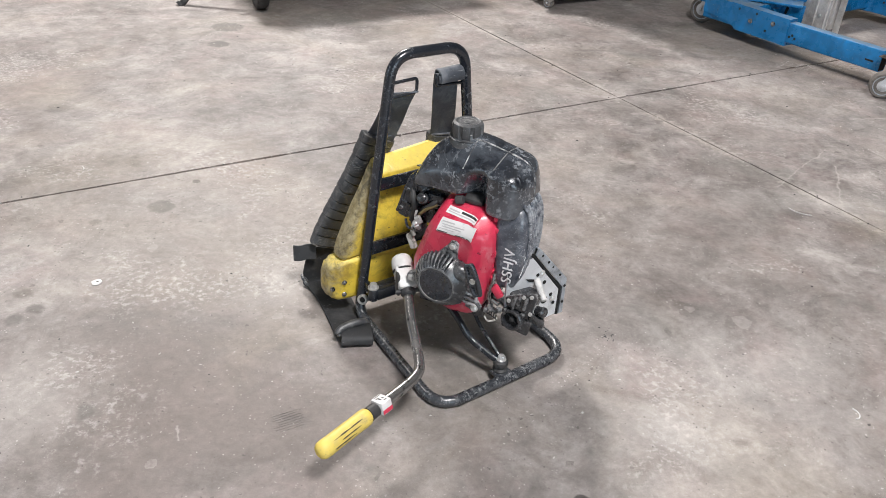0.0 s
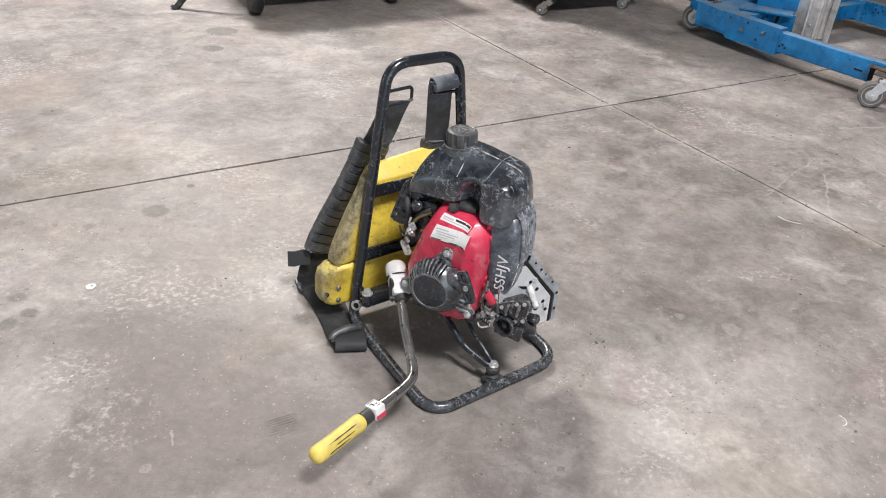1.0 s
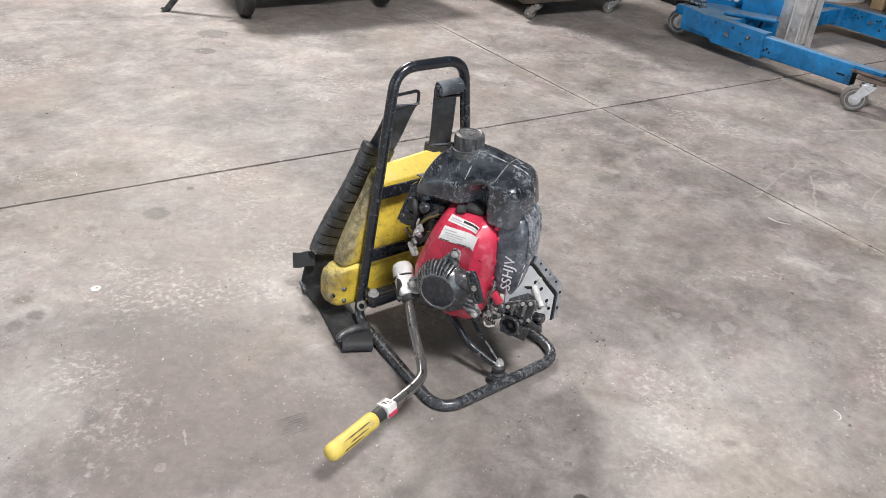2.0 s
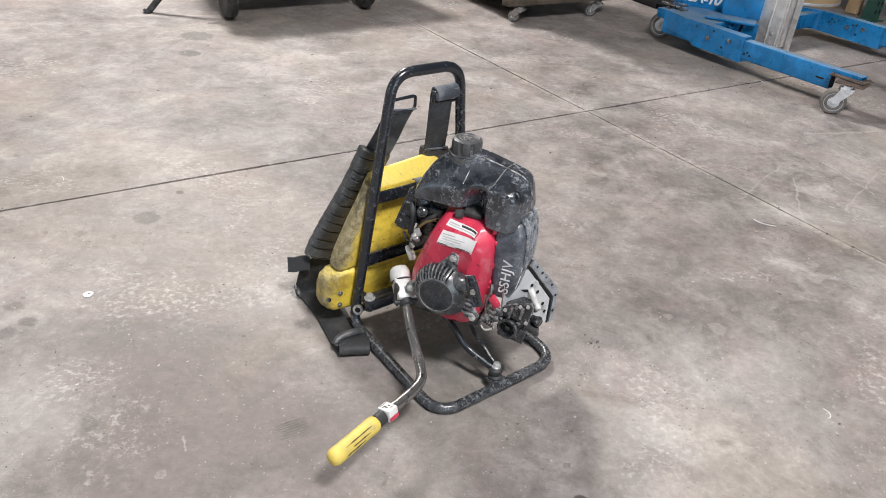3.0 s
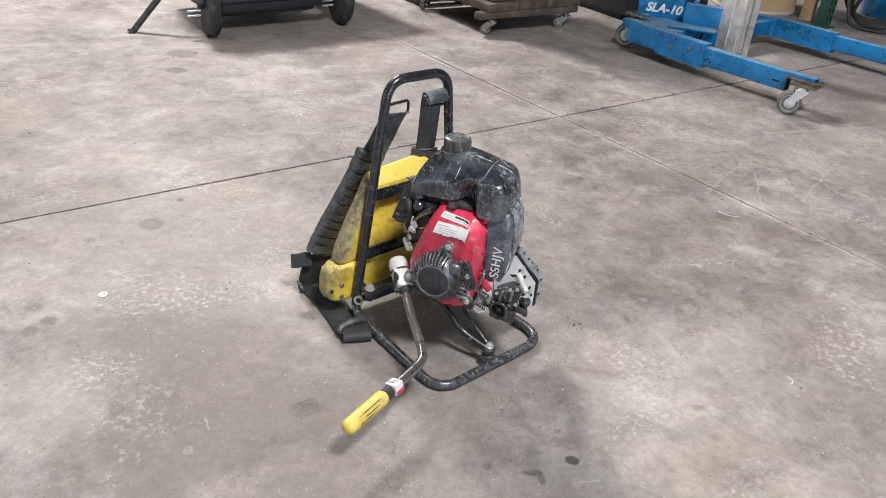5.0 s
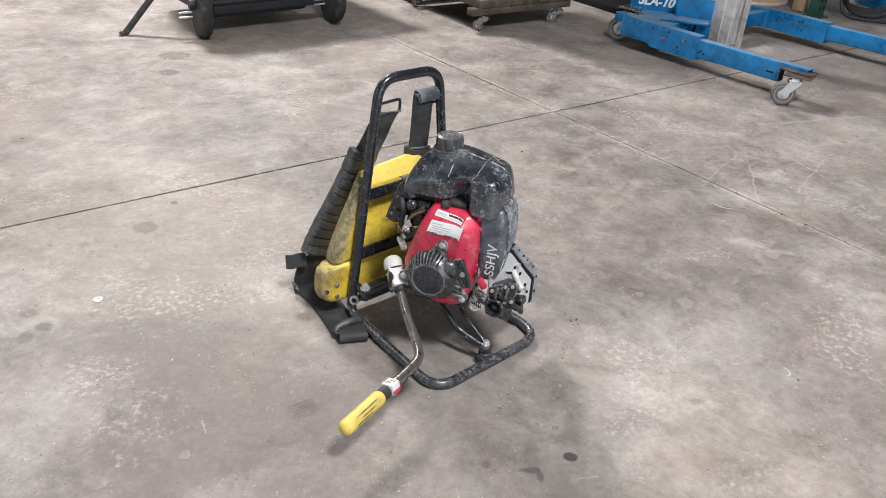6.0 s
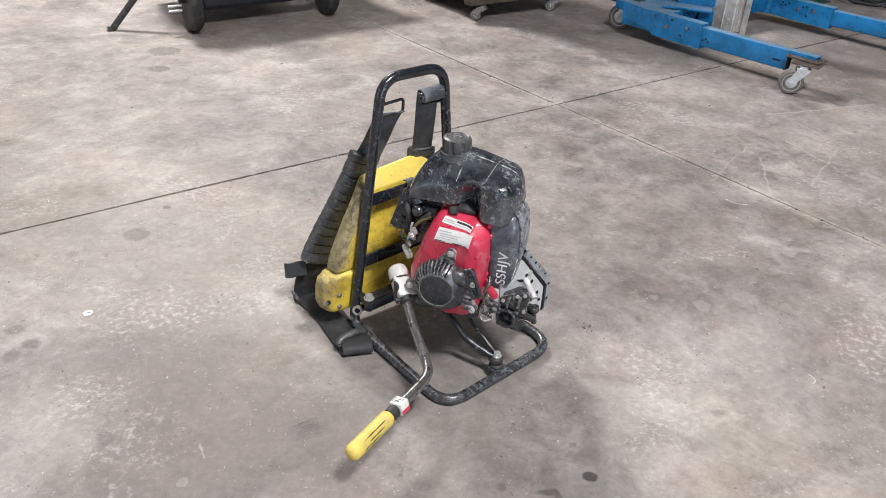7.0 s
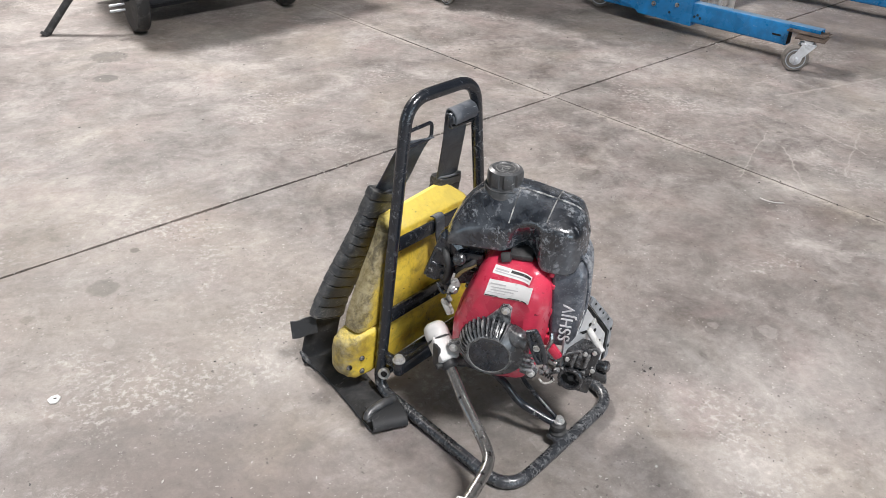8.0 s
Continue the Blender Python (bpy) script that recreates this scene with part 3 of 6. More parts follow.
def fillet(pts, radius, n=6, closed=False):
    """Rounds the corners of a polyline; radius: one number or one per point."""
    pts = [Vector(p) for p in pts]
    rad = radius if isinstance(radius, (list, tuple)) else [radius] * len(pts)
    out = []
    for i, p in enumerate(pts):
        if not closed and i in (0, len(pts) - 1):
            out.append(p)
            continue
        a, b = pts[i - 1] - p, pts[(i + 1) % len(pts)] - p
        r = min(rad[i], 0.49 * a.length, 0.49 * b.length)
        p0, p1 = p + a.normalized() * r, p + b.normalized() * r
        for k in range(n + 1):
            t = k / n
            out.append(p0.lerp(p, t).lerp(p.lerp(p1, t), t))
    return out


def frames(pts, closed=False):
    n = len(pts)
    tang = []
    for i in range(n):
        if closed:
            d = pts[(i + 1) % n] - pts[i - 1]
        else:
            d = pts[min(i + 1, n - 1)] - pts[max(i - 1, 0)]
        tang.append(d.normalized())
    ref = Vector((0, 0, 1)) if abs(tang[0].z) < 0.9 else Vector((1, 0, 0))
    u = tang[0].cross(ref).normalized()
    out = []
    for t in tang:
        u = (u - t * u.dot(t)).normalized()
        out.append((t, u, t.cross(u)))
    return out


def tube(bm, pts, r, seg=12, closed=False):
    pts = [Vector(p) for p in pts]
    rad = r if isinstance(r, (list, tuple)) else [r] * len(pts)
    rings = []
    for p, q, (_, u, v) in zip(pts, rad, frames(pts, closed)):
        rings.append([p + (u * math.cos(a) + v * math.sin(a)) * q for a in (math.tau * k / seg for k in range(seg))])
    return loft(bm, rings, not closed, closed)


def cyl(bm, a, b, r0, r1=None, seg=20, bevel=0.0):
    a, b = Vector(a), Vector(b)
    r1 = r0 if r1 is None else r1
    if bevel:
        d = (b - a).normalized() * bevel
        return tube(bm, [a, a + d * 0.3, a + d, b - d, b - d * 0.3, b], [r0 - bevel, r0 - bevel * 0.3, r0, r1, r1 - bevel * 0.3, r1 - bevel], seg)
    return tube(bm, [a, b], [r0, r1], seg)


def lathe(bm, profile, m=None, seg=32):
    rings = [[(r * math.cos(math.tau * k / seg), r * math.sin(math.tau * k / seg), h) for k in range(seg)] for r, h in profile]
    vs = loft(bm, rings)
    if m is not None:
        bmesh.ops.transform(bm, matrix=m, verts=vs)
    return bm


def toward(place, direction, roll=0.0):
    """A pose whose z axis points along direction."""
    return Matrix.Translation(place) @ Vector(direction).to_track_quat("Z", "Y").to_matrix().to_4x4() @ Matrix.Rotation(roll, 4, "Z")


def rrect(x0, x1, y0, y1, radii, n=5):
    """Rounded rectangle, radii for (x0,y0), (x1,y0), (x1,y1), (x0,y1)."""
    if not isinstance(radii, (list, tuple)):
        radii = [radii] * 4
    out = []
    w, h = x1 - x0, y1 - y0
    for (cx, cy, sx, sy, a0), r in zip(((x0, y0, 1, 1, 180), (x1, y0, -1, 1, 270), (x1, y1, -1, -1, 0), (x0, y1, 1, -1, 90)), radii):
        rx, ry = min(r, 0.48 * w), min(r, 0.48 * h)
        for k in range(n + 1):
            a = radians(a0 + 90 * k / n)
            out.append((cx + sx * rx + math.cos(a) * rx, cy + sy * ry + math.sin(a) * ry))
    return out


def band(bm, pts, wides, thick):
    """A flat strap along pts; wides: half-width vectors; thick: thickness."""
    pts = [Vector(p) for p in pts]
    rings = []
    for i, (p, w) in enumerate(zip(pts, wides)):
        t = (pts[min(i + 1, len(pts) - 1)] - pts[max(i - 1, 0)]).normalized()
        w = Vector(w)
        nrm = t.cross(w).normalized() * (thick / 2)
        e = w * (1 - 0.04)
        rings.append([p - w, p - e - nrm, p + e - nrm, p + w, p + e + nrm, p - e + nrm])
    return loft(bm, rings)


def smooth_path(pts, per=6):
    """Catmull-Rom points through pts."""
    pts = [Vector(p) for p in pts]
    ext = [pts[0] * 2 - pts[1]] + pts + [pts[-1] * 2 - pts[-2]]
    out = []
    for a, b, c, d in zip(ext, ext[1:], ext[2:], ext[3:]):
        for k in range(per):
            t = k / per
            out.append(0.5 * (2 * b + (c - a) * t + (2 * a - 5 * b + 4 * c - d) * t * t + (3 * b - a - 3 * c + d) * t ** 3))
    return out + [pts[-1]]


def hex_bolt(parent, place, axis, r=0.007, h=0.006, mat=None, m=None, washer=True):
    bm = bmesh.new()
    t = toward(place, axis)
    if washer:
        lathe(bm, [(r * 1.45, 0), (r * 1.45, h * 0.25), (r * 1.1, h * 0.3)], t, 16)
    lathe(bm, [(r * 1.05, h * 0.2), (r * 1.1, h * 0.85), (r * 0.85, h * 1.1), (0.001, h * 1.12)], t, 6)
    return part("bolt", bm, mat or BOLT, parent, "", m)


# ---- the hall ----
HALL = pose(0.3, 1.6, 0, 0, 0, 30)


def hall():
    bm = bmesh.new()
    box(bm, (0, 0, -0.12), (16, 16, 0.2))
    solid("floor", bm, JOINT, HALL, "bare worn grey-brown concrete workshop floor", "floor", "structure")
    T, H, W = 0.25, 6.0, 7.6
    for name, y, turn in (("wall_north", W, 0), ("wall_south", -W, 180), ("wall_east", W, -90), ("wall_west", W, 90)):
        bm = bmesh.new()
        m = HALL @ (pose(0, 0, 0, 0, 0, turn) if name != "wall_south" else pose(0, 0, 0, 0, 0, 180))
        if name in ("wall_west", "wall_south"):
            # a roller-door opening
            box(bm, (-3.6, W, H / 2), (8.0, T, H))
            box(bm, (6.0, W, H / 2), (3.2, T, H))
            box(bm, (2.4, W, H / 2 + 1.6), (4.0, T, H - 3.2))
        else:
            box(bm, (0, W, H / 2), (15.2, T, H))
        solid(name, bm, WALL, m, "pale painted workshop wall", "wall", "structure")
    bm = bmesh.new()
    box(bm, (0, 0, H + 0.1), (15.6, 15.6, 0.2))
    solid("ceiling", bm, CEILING, HALL, "pale sheet ceiling", "ceiling", "structure")


def slabs():
    """Four slabs between a wide saw cut and a hairline joint, with ragged arrises."""
    floor_ob = bpy.data.objects["floor"]
    cross = Vector((0.305, 1.594))
    d1 = Vector((math.cos(radians(30.1)), math.sin(radians(30.1))))
    d2 = Vector((math.cos(radians(-58.9)), math.sin(radians(-58.9))))
    rnd = random.Random(4)
    R = 7.2
    n = 420

    def edge(d, half, jit):
        """Ragged edge away from the crossing, dense near the camera."""
        out = []
        for k in range(n + 1):
            s = R * (k / n) ** 1.25
            out.append((s, half * (0.75 + 0.5 * rnd.random()) + jit * abs(noise.noise(Vector((s * 26, half * 900, d.x * 7)))) + (0.004 * rnd.random() if rnd.random() < 0.05 else 0)))
        return out

    def bow(s, d):
        return 0.006 * noise.noise(Vector((s * 1.3, d.x * 5, 2.0))) + 0.003 * noise.noise(Vector((s * 6, d.x * 5, 5.0)))

    for a, b in ((d1, d2), (d2, -d1), (-d1, -d2), (-d2, d1)):
        ha, hb = (0.0032 if abs(v.dot(d1)) > 0.9 else 0.0013 for v in (a, b))
        na = (b - a * b.dot(a)).normalized()
        nb = (a - b * a.dot(b)).normalized()
        s1 = Vector((-d1.y, d1.x))
        s2 = Vector((-d2.y, d2.x))
        pa, pb = [], []
        for pts, d, nrm, h, side in ((pa, a, na, ha, s1), (pb, b, nb, hb, s2)):
            key = d1 if side is s1 else d2
            side = Vector((-key.y, key.x))
            for s, off in edge(d, h, h * 2.0):
                wob = bow(s * (1 if d.dot(key) > 0 else -1), key)
                pts.append(cross + d * s + side * wob + nrm * off)
        ring = pa + [pa[-1] + nb * 0 + b * R] + pb[::-1][:-1]
        bm = bmesh.new()
        top = [bm.verts.new((p.x, p.y, 0.0)) for p in ring]
        low = [bm.verts.new((p.x, p.y, -0.019)) for p in ring]
        bm.faces.new(top)
        for i in range(len(ring)):
            j = (i + 1) % len(ring)
            bm.faces.new((top[i], low[i], low[j], top[j]))
        ob = part("slab", bm, CONCRETE, floor_ob, "", None, 20)
        ob.matrix_parent_inverse = HALL.inverted()


hall()
slabs()


# ---- the backpack power unit ----
UNIT = pose(-0.48, 0.10, 0, 0, 0, 36)
ENG = pose(-0.054, -0.229, 0, 0, 0, 30)

# red cover: outline (angle, radius) round its middle, and how far it bulges
SHROUD_MID = (-0.004, 0.252)
SHROUD = [(0.026, 0.383), (-0.072, 0.381), (-0.09, 0.36), (-0.094, 0.3), (-0.09, 0.24), (-0.08, 0.168), (-0.058, 0.136), (-0.01, 0.13), (0.058, 0.158), (0.084, 0.195), (0.084, 0.24), (0.058, 0.316), (0.04, 0.358)]
BULGE = [(0.0, -0.021), (0.76, -0.02), (0.8, -0.018), (0.93, -0.006), (0.965, 0.001), (1.0, 0.022), (1.001, 0.07)]


def shroud_radius(a):
    """Distance from the middle of the red cover to its outline at angle a."""
    cy, cz = SHROUD_MID
    d = Vector((math.cos(a), math.sin(a)))
    best = 0.1
    for (y0, z0), (y1, z1) in zip(SHROUD, SHROUD[1:] + SHROUD[:1]):
        p, e = Vector((y0 - cy, z0 - cz)), Vector((y1 - y0, z1 - z0))
        den = d.x * e.y - d.y * e.x
        if abs(den) < 1e-9:
            continue
        t = (p.x * e.y - p.y * e.x) / den
        u = (p.x * d.y - p.y * d.x) / den
        if t > 0 and -1e-6 <= u <= 1 + 1e-6:
            best = t
    return best


SHROUD_R = [shroud_radius(math.tau * k / 120) for k in range(120)]
SHROUD_R = [sum(SHROUD_R[(k + j) % 120] for j in range(-1, 2)) / 3 for k in range(120)]


def shroud_x(y, z):
    cy, cz = SHROUD_MID
    a = math.atan2(z - cz, y - cy) % math.tau
    k = a / math.tau * 120
    r = SHROUD_R[int(k) % 120] * (1 - k % 1) + SHROUD_R[(int(k) + 1) % 120] * (k % 1)
    s = math.hypot(y - cy, z - cz) / r
    x = BULGE[-1][1]
    for (s0, x0), (s1, x1) in zip(BULGE, BULGE[1:]):
        if s <= s1:
            x = x0 + (x1 - x0) * (s - s0) / (s1 - s0)
            break
    x += max(0.0, z - 0.335) * 0.55
    # pressed ridge down one side
    x -= 0.007 * math.exp(-((y + 0.052 + 0.05 * (z - 0.3)) / 0.009) ** 2) * (1 if z > 0.17 else 0)
    return x


def patch(bm, corners, lift, nu=8, nv=5, thick=0.0008):
    """A sticker that lies on the red cover between four (y, z) corners."""
    rows = []
    for layer in (lift + thick, lift):
        grid = []
        for i in range(nu + 1):
            for j in range(nv + 1):
                u, v = i / nu, j / nv
                a = Vector(corners[0]).lerp(Vector(corners[1]), u)
                b = Vector(corners[3]).lerp(Vector(corners[2]), u)
                p = a.lerp(b, v)
                grid.append(bm.verts.new((shroud_x(p.x, p.y) - layer, p.x, p.y)))
        rows.append(grid)
    w = nv + 1
    for grid in rows:
        for i in range(nu):
            for j in range(nv):
                bm.faces.new((grid[i * w + j], grid[(i + 1) * w + j], grid[(i + 1) * w + j + 1], grid[i * w + j + 1]))
    rim = [i * w for i in range(nu + 1)] + [nu * w + j for j in range(1, w)] + [i * w + nv for i in range(nu - 1, -1, -1)] + list(range(nv - 1, 0, -1))
    for p, q in zip(rim, rim[1:] + rim[:1]):
        bm.faces.new((rows[0][p], rows[0][q], rows[1][q], rows[1][p]))
    return bm


def quad_in(c, u0, u1, v0, v1):
    def at(u, v):
        a = Vector(c[0]).lerp(Vector(c[1]), u)
        return a.lerp(Vector(c[3]).lerp(Vector(c[2]), u), v)
    return [at(u0, v0), at(u1, v0), at(u1, v1), at(u0, v1)]


def frame_parts(unit):
    loop = fillet([(-0.055, 0, 0.614), (0.124, 0, 0.611), (0.197, 0, 0.0125), (0.185, -0.366, 0.0125), (-0.163, -0.366, 0.0125), (-0.136, 0, 0.0125)],
                  [0.05, 0.05, 0.04, 0.062, 0.062, 0.04], 8, True)
    dense = []
    for a, b in zip(loop, loop[1:] + loop[:1]):
        k = max(1, int((b - a).length / 0.03))
        dense += [a.lerp(b, i / k) for i in range(k)]
    bm = bmesh.new()
    tube(bm, dense, 0.0117, 16, True)
    tubes = part("tube_frame", bm, BLACK_TUBE, unit, "bent black-painted steel tube frame, chipped and cement-splashed")
    # flat cross bars in front of the pad
    for z, x0, x1, h in ((0.33, -0.1, 0.166, 0.028), (0.174, -0.118, 0.182, 0.032)):
        bm = bmesh.new()
        box(bm, ((x0 + x1) / 2, 0.0035, z), (x1 - x0, 0.007, h), None, 0.0015)
        part("cross_bar", bm, BLACK_TUBE, unit)
    bm = bmesh.new()
    band(bm, smooth_path([(0.034, 0.012, 0.349), (0.034, 0.003, 0.3515), (0.033, -0.0035, 0.347), (0.0325, -0.005, 0.33), (0.032, -0.006, 0.312), (0.034, -0.01, 0.285)], 5), [Vector((0.0125, 0, 0))] * 26, 0.003)
    part("bar_strap", bm, WEBBING, unit, "short black strap looped over the bar")
    # engine carrier
    bm = bmesh.new()
    box(bm, (0.03, -0.045, 0.09), (0.31, 0.036, 0.03), None, 0.006)
    box(bm, (-0.122, -0.026, 0.09), (0.012, 0.07, 0.026), None, 0.004)
    box(bm, (0.178, -0.02, 0.08), (0.008, 0.085, 0.06), None, 0.003)
    carrier = part("engine_carrier", bm, BLACK_TUBE, unit)
    for x in (-0.128, 0.17):
        bm = bmesh.new()
        cyl(bm, (x, -0.052, 0.076), (x, -0.052, 0.108), 0.011, None, 20, 0.003)
        part("rubber_mount", bm, GLOSS, carrier)
        hex_bolt(carrier, (x, -0.052, 0.108), (0, 0, 1), 0.0088, 0.011)
    # hollow end of the lower cross tube
    bm = bmesh.new()
    cyl(bm, (-0.128, -0.012, 0.056), (0.19, -0.012, 0.056), 0.009, None, 16)
    cross_tube = part("lower_cross_tube", bm, BLACK_TUBE, unit)
    bm = bmesh.new()
    ring = [(0.0115, -0.004), (0.0125, 0.004), (0.011, 0.007), (0.0075, 0.007), (0.007, 0.003), (0.0005, 0.003)]
    lathe(bm, ring, toward((-0.133, -0.014, 0.056), (-0.75, -0.62, 0.25)), 20)
    eyelet = part("eyelet", bm, BOLT, cross_tube, "bright worn eyelet")
    bm = bmesh.new()
    lathe(bm, [(0.0066, 0.0032), (0.0066, 0.0045), (0.0005, 0.0045)], toward((-0.133, -0.014, 0.056), (-0.75, -0.62, 0.25)), 16)
    part("bore", bm, HOLE, cross_tube)
    # front stay with its rubber-bushed pin
    bm = bmesh.new()
    tube(bm, fillet([(-0.036, -0.2, 0.13), (-0.034, -0.25, 0.11), (-0.022, -0.272, 0.072), (0.0, -0.335, 0.05), (0.009, -0.345, 0.048)], 0.03, 5), 0.0075, 12)
    tube(bm, fillet([(0.008, -0.24, 0.125), (0.006, -0.262, 0.1), (0.009, -0.335, 0.06), (0.009, -0.345, 0.052)], 0.02, 5), 0.0042, 10)
    stay = part("front_stay", bm, BLACK_TUBE, unit)
    bm = bmesh.new()
    lathe(bm, [(0.013, 0.012), (0.016, 0.018), (0.016, 0.028), (0.012, 0.032), (0.012, 0.036), (0.0155, 0.04), (0.0155, 0.048), (0.011, 0.052)], pose(0.009, -0.347, 0), 20)
    part("rubber_bush", bm, RUBBER, stay)
    bm = bmesh.new()
    box(bm, (0.009, -0.352, 0.02), (0.04, 0.034, 0.008), None, 0.003)
    part("base_lug", bm, BLACK_TUBE, stay)
    hex_bolt(stay, (0.009, -0.347, 0.052), (0.05, -0.1, 1), 0.0075, 0.01)
    return tubes


def pad_parts(unit):
    rows = [(0.15, -0.164, 0.205, 0.016, 0.05, 0.008), (0.156, -0.168, 0.208, 0.013, 0.056, 0.011), (0.18, -0.161, 0.203, 0.012, 0.058, 0.011),
            (0.22, -0.145, 0.192, 0.012, 0.056, 0.011), (0.27, -0.123, 0.178, 0.012, 0.053, 0.011), (0.315, -0.101, 0.163, 0.013, 0.05, 0.011),
            (0.34, -0.089, 0.152, 0.014, 0.05, 0.011), (0.347, -0.086, 0.148, 0.017, 0.05, 0.01), (0.386, -0.072, 0.121, 0.041, 0.056, 0.006), (0.395, -0.067, 0.113, 0.047, 0.055, 0.003)]
    bm = bmesh.new()
    rings = []
    for z, x0, x1, y0, y1, r in rows:
        fall = 0.0 if z < 0.36 else 1.0 if z > 0.38 else 0.5
        rings.append([(x, y + 0.012 * max(0, (x0 + 0.03 - x) / 0.03) + 0.012 * max(0, (x - x1 + 0.03) / 0.03), z - fall * (0.016 + 0.014 * max(0.0, (0.113 - x) / 0.18))) for x, y in rrect(x0, x1, y0, y1, r, 5)])
    loft(bm, rings)
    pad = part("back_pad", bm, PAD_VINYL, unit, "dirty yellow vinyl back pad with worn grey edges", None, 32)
    bm = bmesh.new()
    cols = [(-0.199, 0.046, 0.06, 0.076, 0.106), (-0.196, 0.038, 0.07, 0.06, 0.122), (-0.188, 0.029, 0.074, 0.048, 0.135), (-0.174, 0.02, 0.075, 0.043, 0.146), (-0.14, 0.016, 0.08, 0.042, 0.149), (-0.08, 0.013, 0.07, 0.046, 0.149), (0.02, 0.013, 0.068, 0.05, 0.149),
            (0.12, 0.013, 0.07, 0.048, 0.149), (0.18, 0.016, 0.08, 0.043, 0.149), (0.22, 0.021, 0.085, 0.044, 0.148), (0.245, 0.03, 0.082, 0.05, 0.145), (0.26, 0.038, 0.074, 0.062, 0.134), (0.266, 0.048, 0.062, 0.08, 0.118)]
    fine_cols = []
    for a, b in zip(cols, cols[1:]):
        fine_cols += [[p + (q - p) * k / 3 for p, q in zip(a, b)] for k in range(3)]
    rings = []
    for x, y0, y1, z0, z1 in fine_cols + [cols[-1]]:
        amp = 0.007 * math.exp(-max(0.0, x + 0.2) / 0.022) + 0.0012
        ring = []
        for y, z in rrect(y0, y1, z0, z1, 0.013, 6):
            w = noise.noise(Vector((x * 55, y * 60, z * 45)))
            out = (Vector((y, z)) - Vector(((y0 + y1) / 2, (z0 + z1) / 2))).normalized() * amp * w
            ring.append((x, y + out.x, z + out.y))
        rings.append(ring)
    loft(bm, rings)
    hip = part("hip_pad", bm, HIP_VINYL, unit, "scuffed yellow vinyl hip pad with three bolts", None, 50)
    for x, y, z in ((-0.163, 0.018, 0.094), (-0.189, 0.027, 0.079), (-0.164, 0.018, 0.062)):
        bm = bmesh.new()
        lathe(bm, [(0.0058, -0.001), (0.0058, 0.001), (0.0042, 0.0022), (0.004, 0.0036), (0.0024, 0.0042), (0.0005, 0.004)], toward((x, y, z), (-0.25 if x > -0.18 else -0.55, -1, 0.12)), 16)
        part("rivet", bm, STEEL, hip)


def quilt(bm, path, half, thick, per=0.027):
    """A padded sleeve with stitched creases."""
    pts = smooth_path(path, 70)
    rings = []
    run = 0.0
    for i, p in enumerate(pts):
        t = (pts[min(i + 1, len(pts) - 1)] - pts[max(i - 1, 0)]).normalized()
        w = WIDE
        w = (w - t * w.dot(t)).normalized()
        nrm = t.cross(w)
        if i:
            run += (p - pts[i - 1]).length
        ph = (run / per + 0.45 * noise.noise(Vector((run * 24, 0, 0)))) % 1.0
        puff = 0.92 + 0.14 * ph - (0.2 + 0.12 * noise.noise(Vector((run * 17, 3, 0)))) * math.exp(-(min(ph, 1 - ph) / 0.05) ** 2) + 0.1 * noise.noise(p * 40)
        end = min(1.0, (i + 1) / 3, (len(pts) - i) / 3)
        ring = []
        for k in range(20):
            a = math.tau * k / 20
            ca, sa = math.cos(a), math.sin(a)
            skew = 0.5 * ca * per * 0.6 + 0.004 * noise.noise(Vector((run * 40, ca * 2, sa)))
            ring.append(p + w * half * math.copysign(abs(ca) ** 0.7, ca) * (0.97 + 0.03 * puff) + nrm * thick * math.copysign(abs(sa) ** 0.55, sa) * puff * (0.75 + 0.25 * end) + t * skew)
        rings.append(ring)
    return loft(bm, rings)


WIDE = Vector((1.0, 0.0, -0.15))


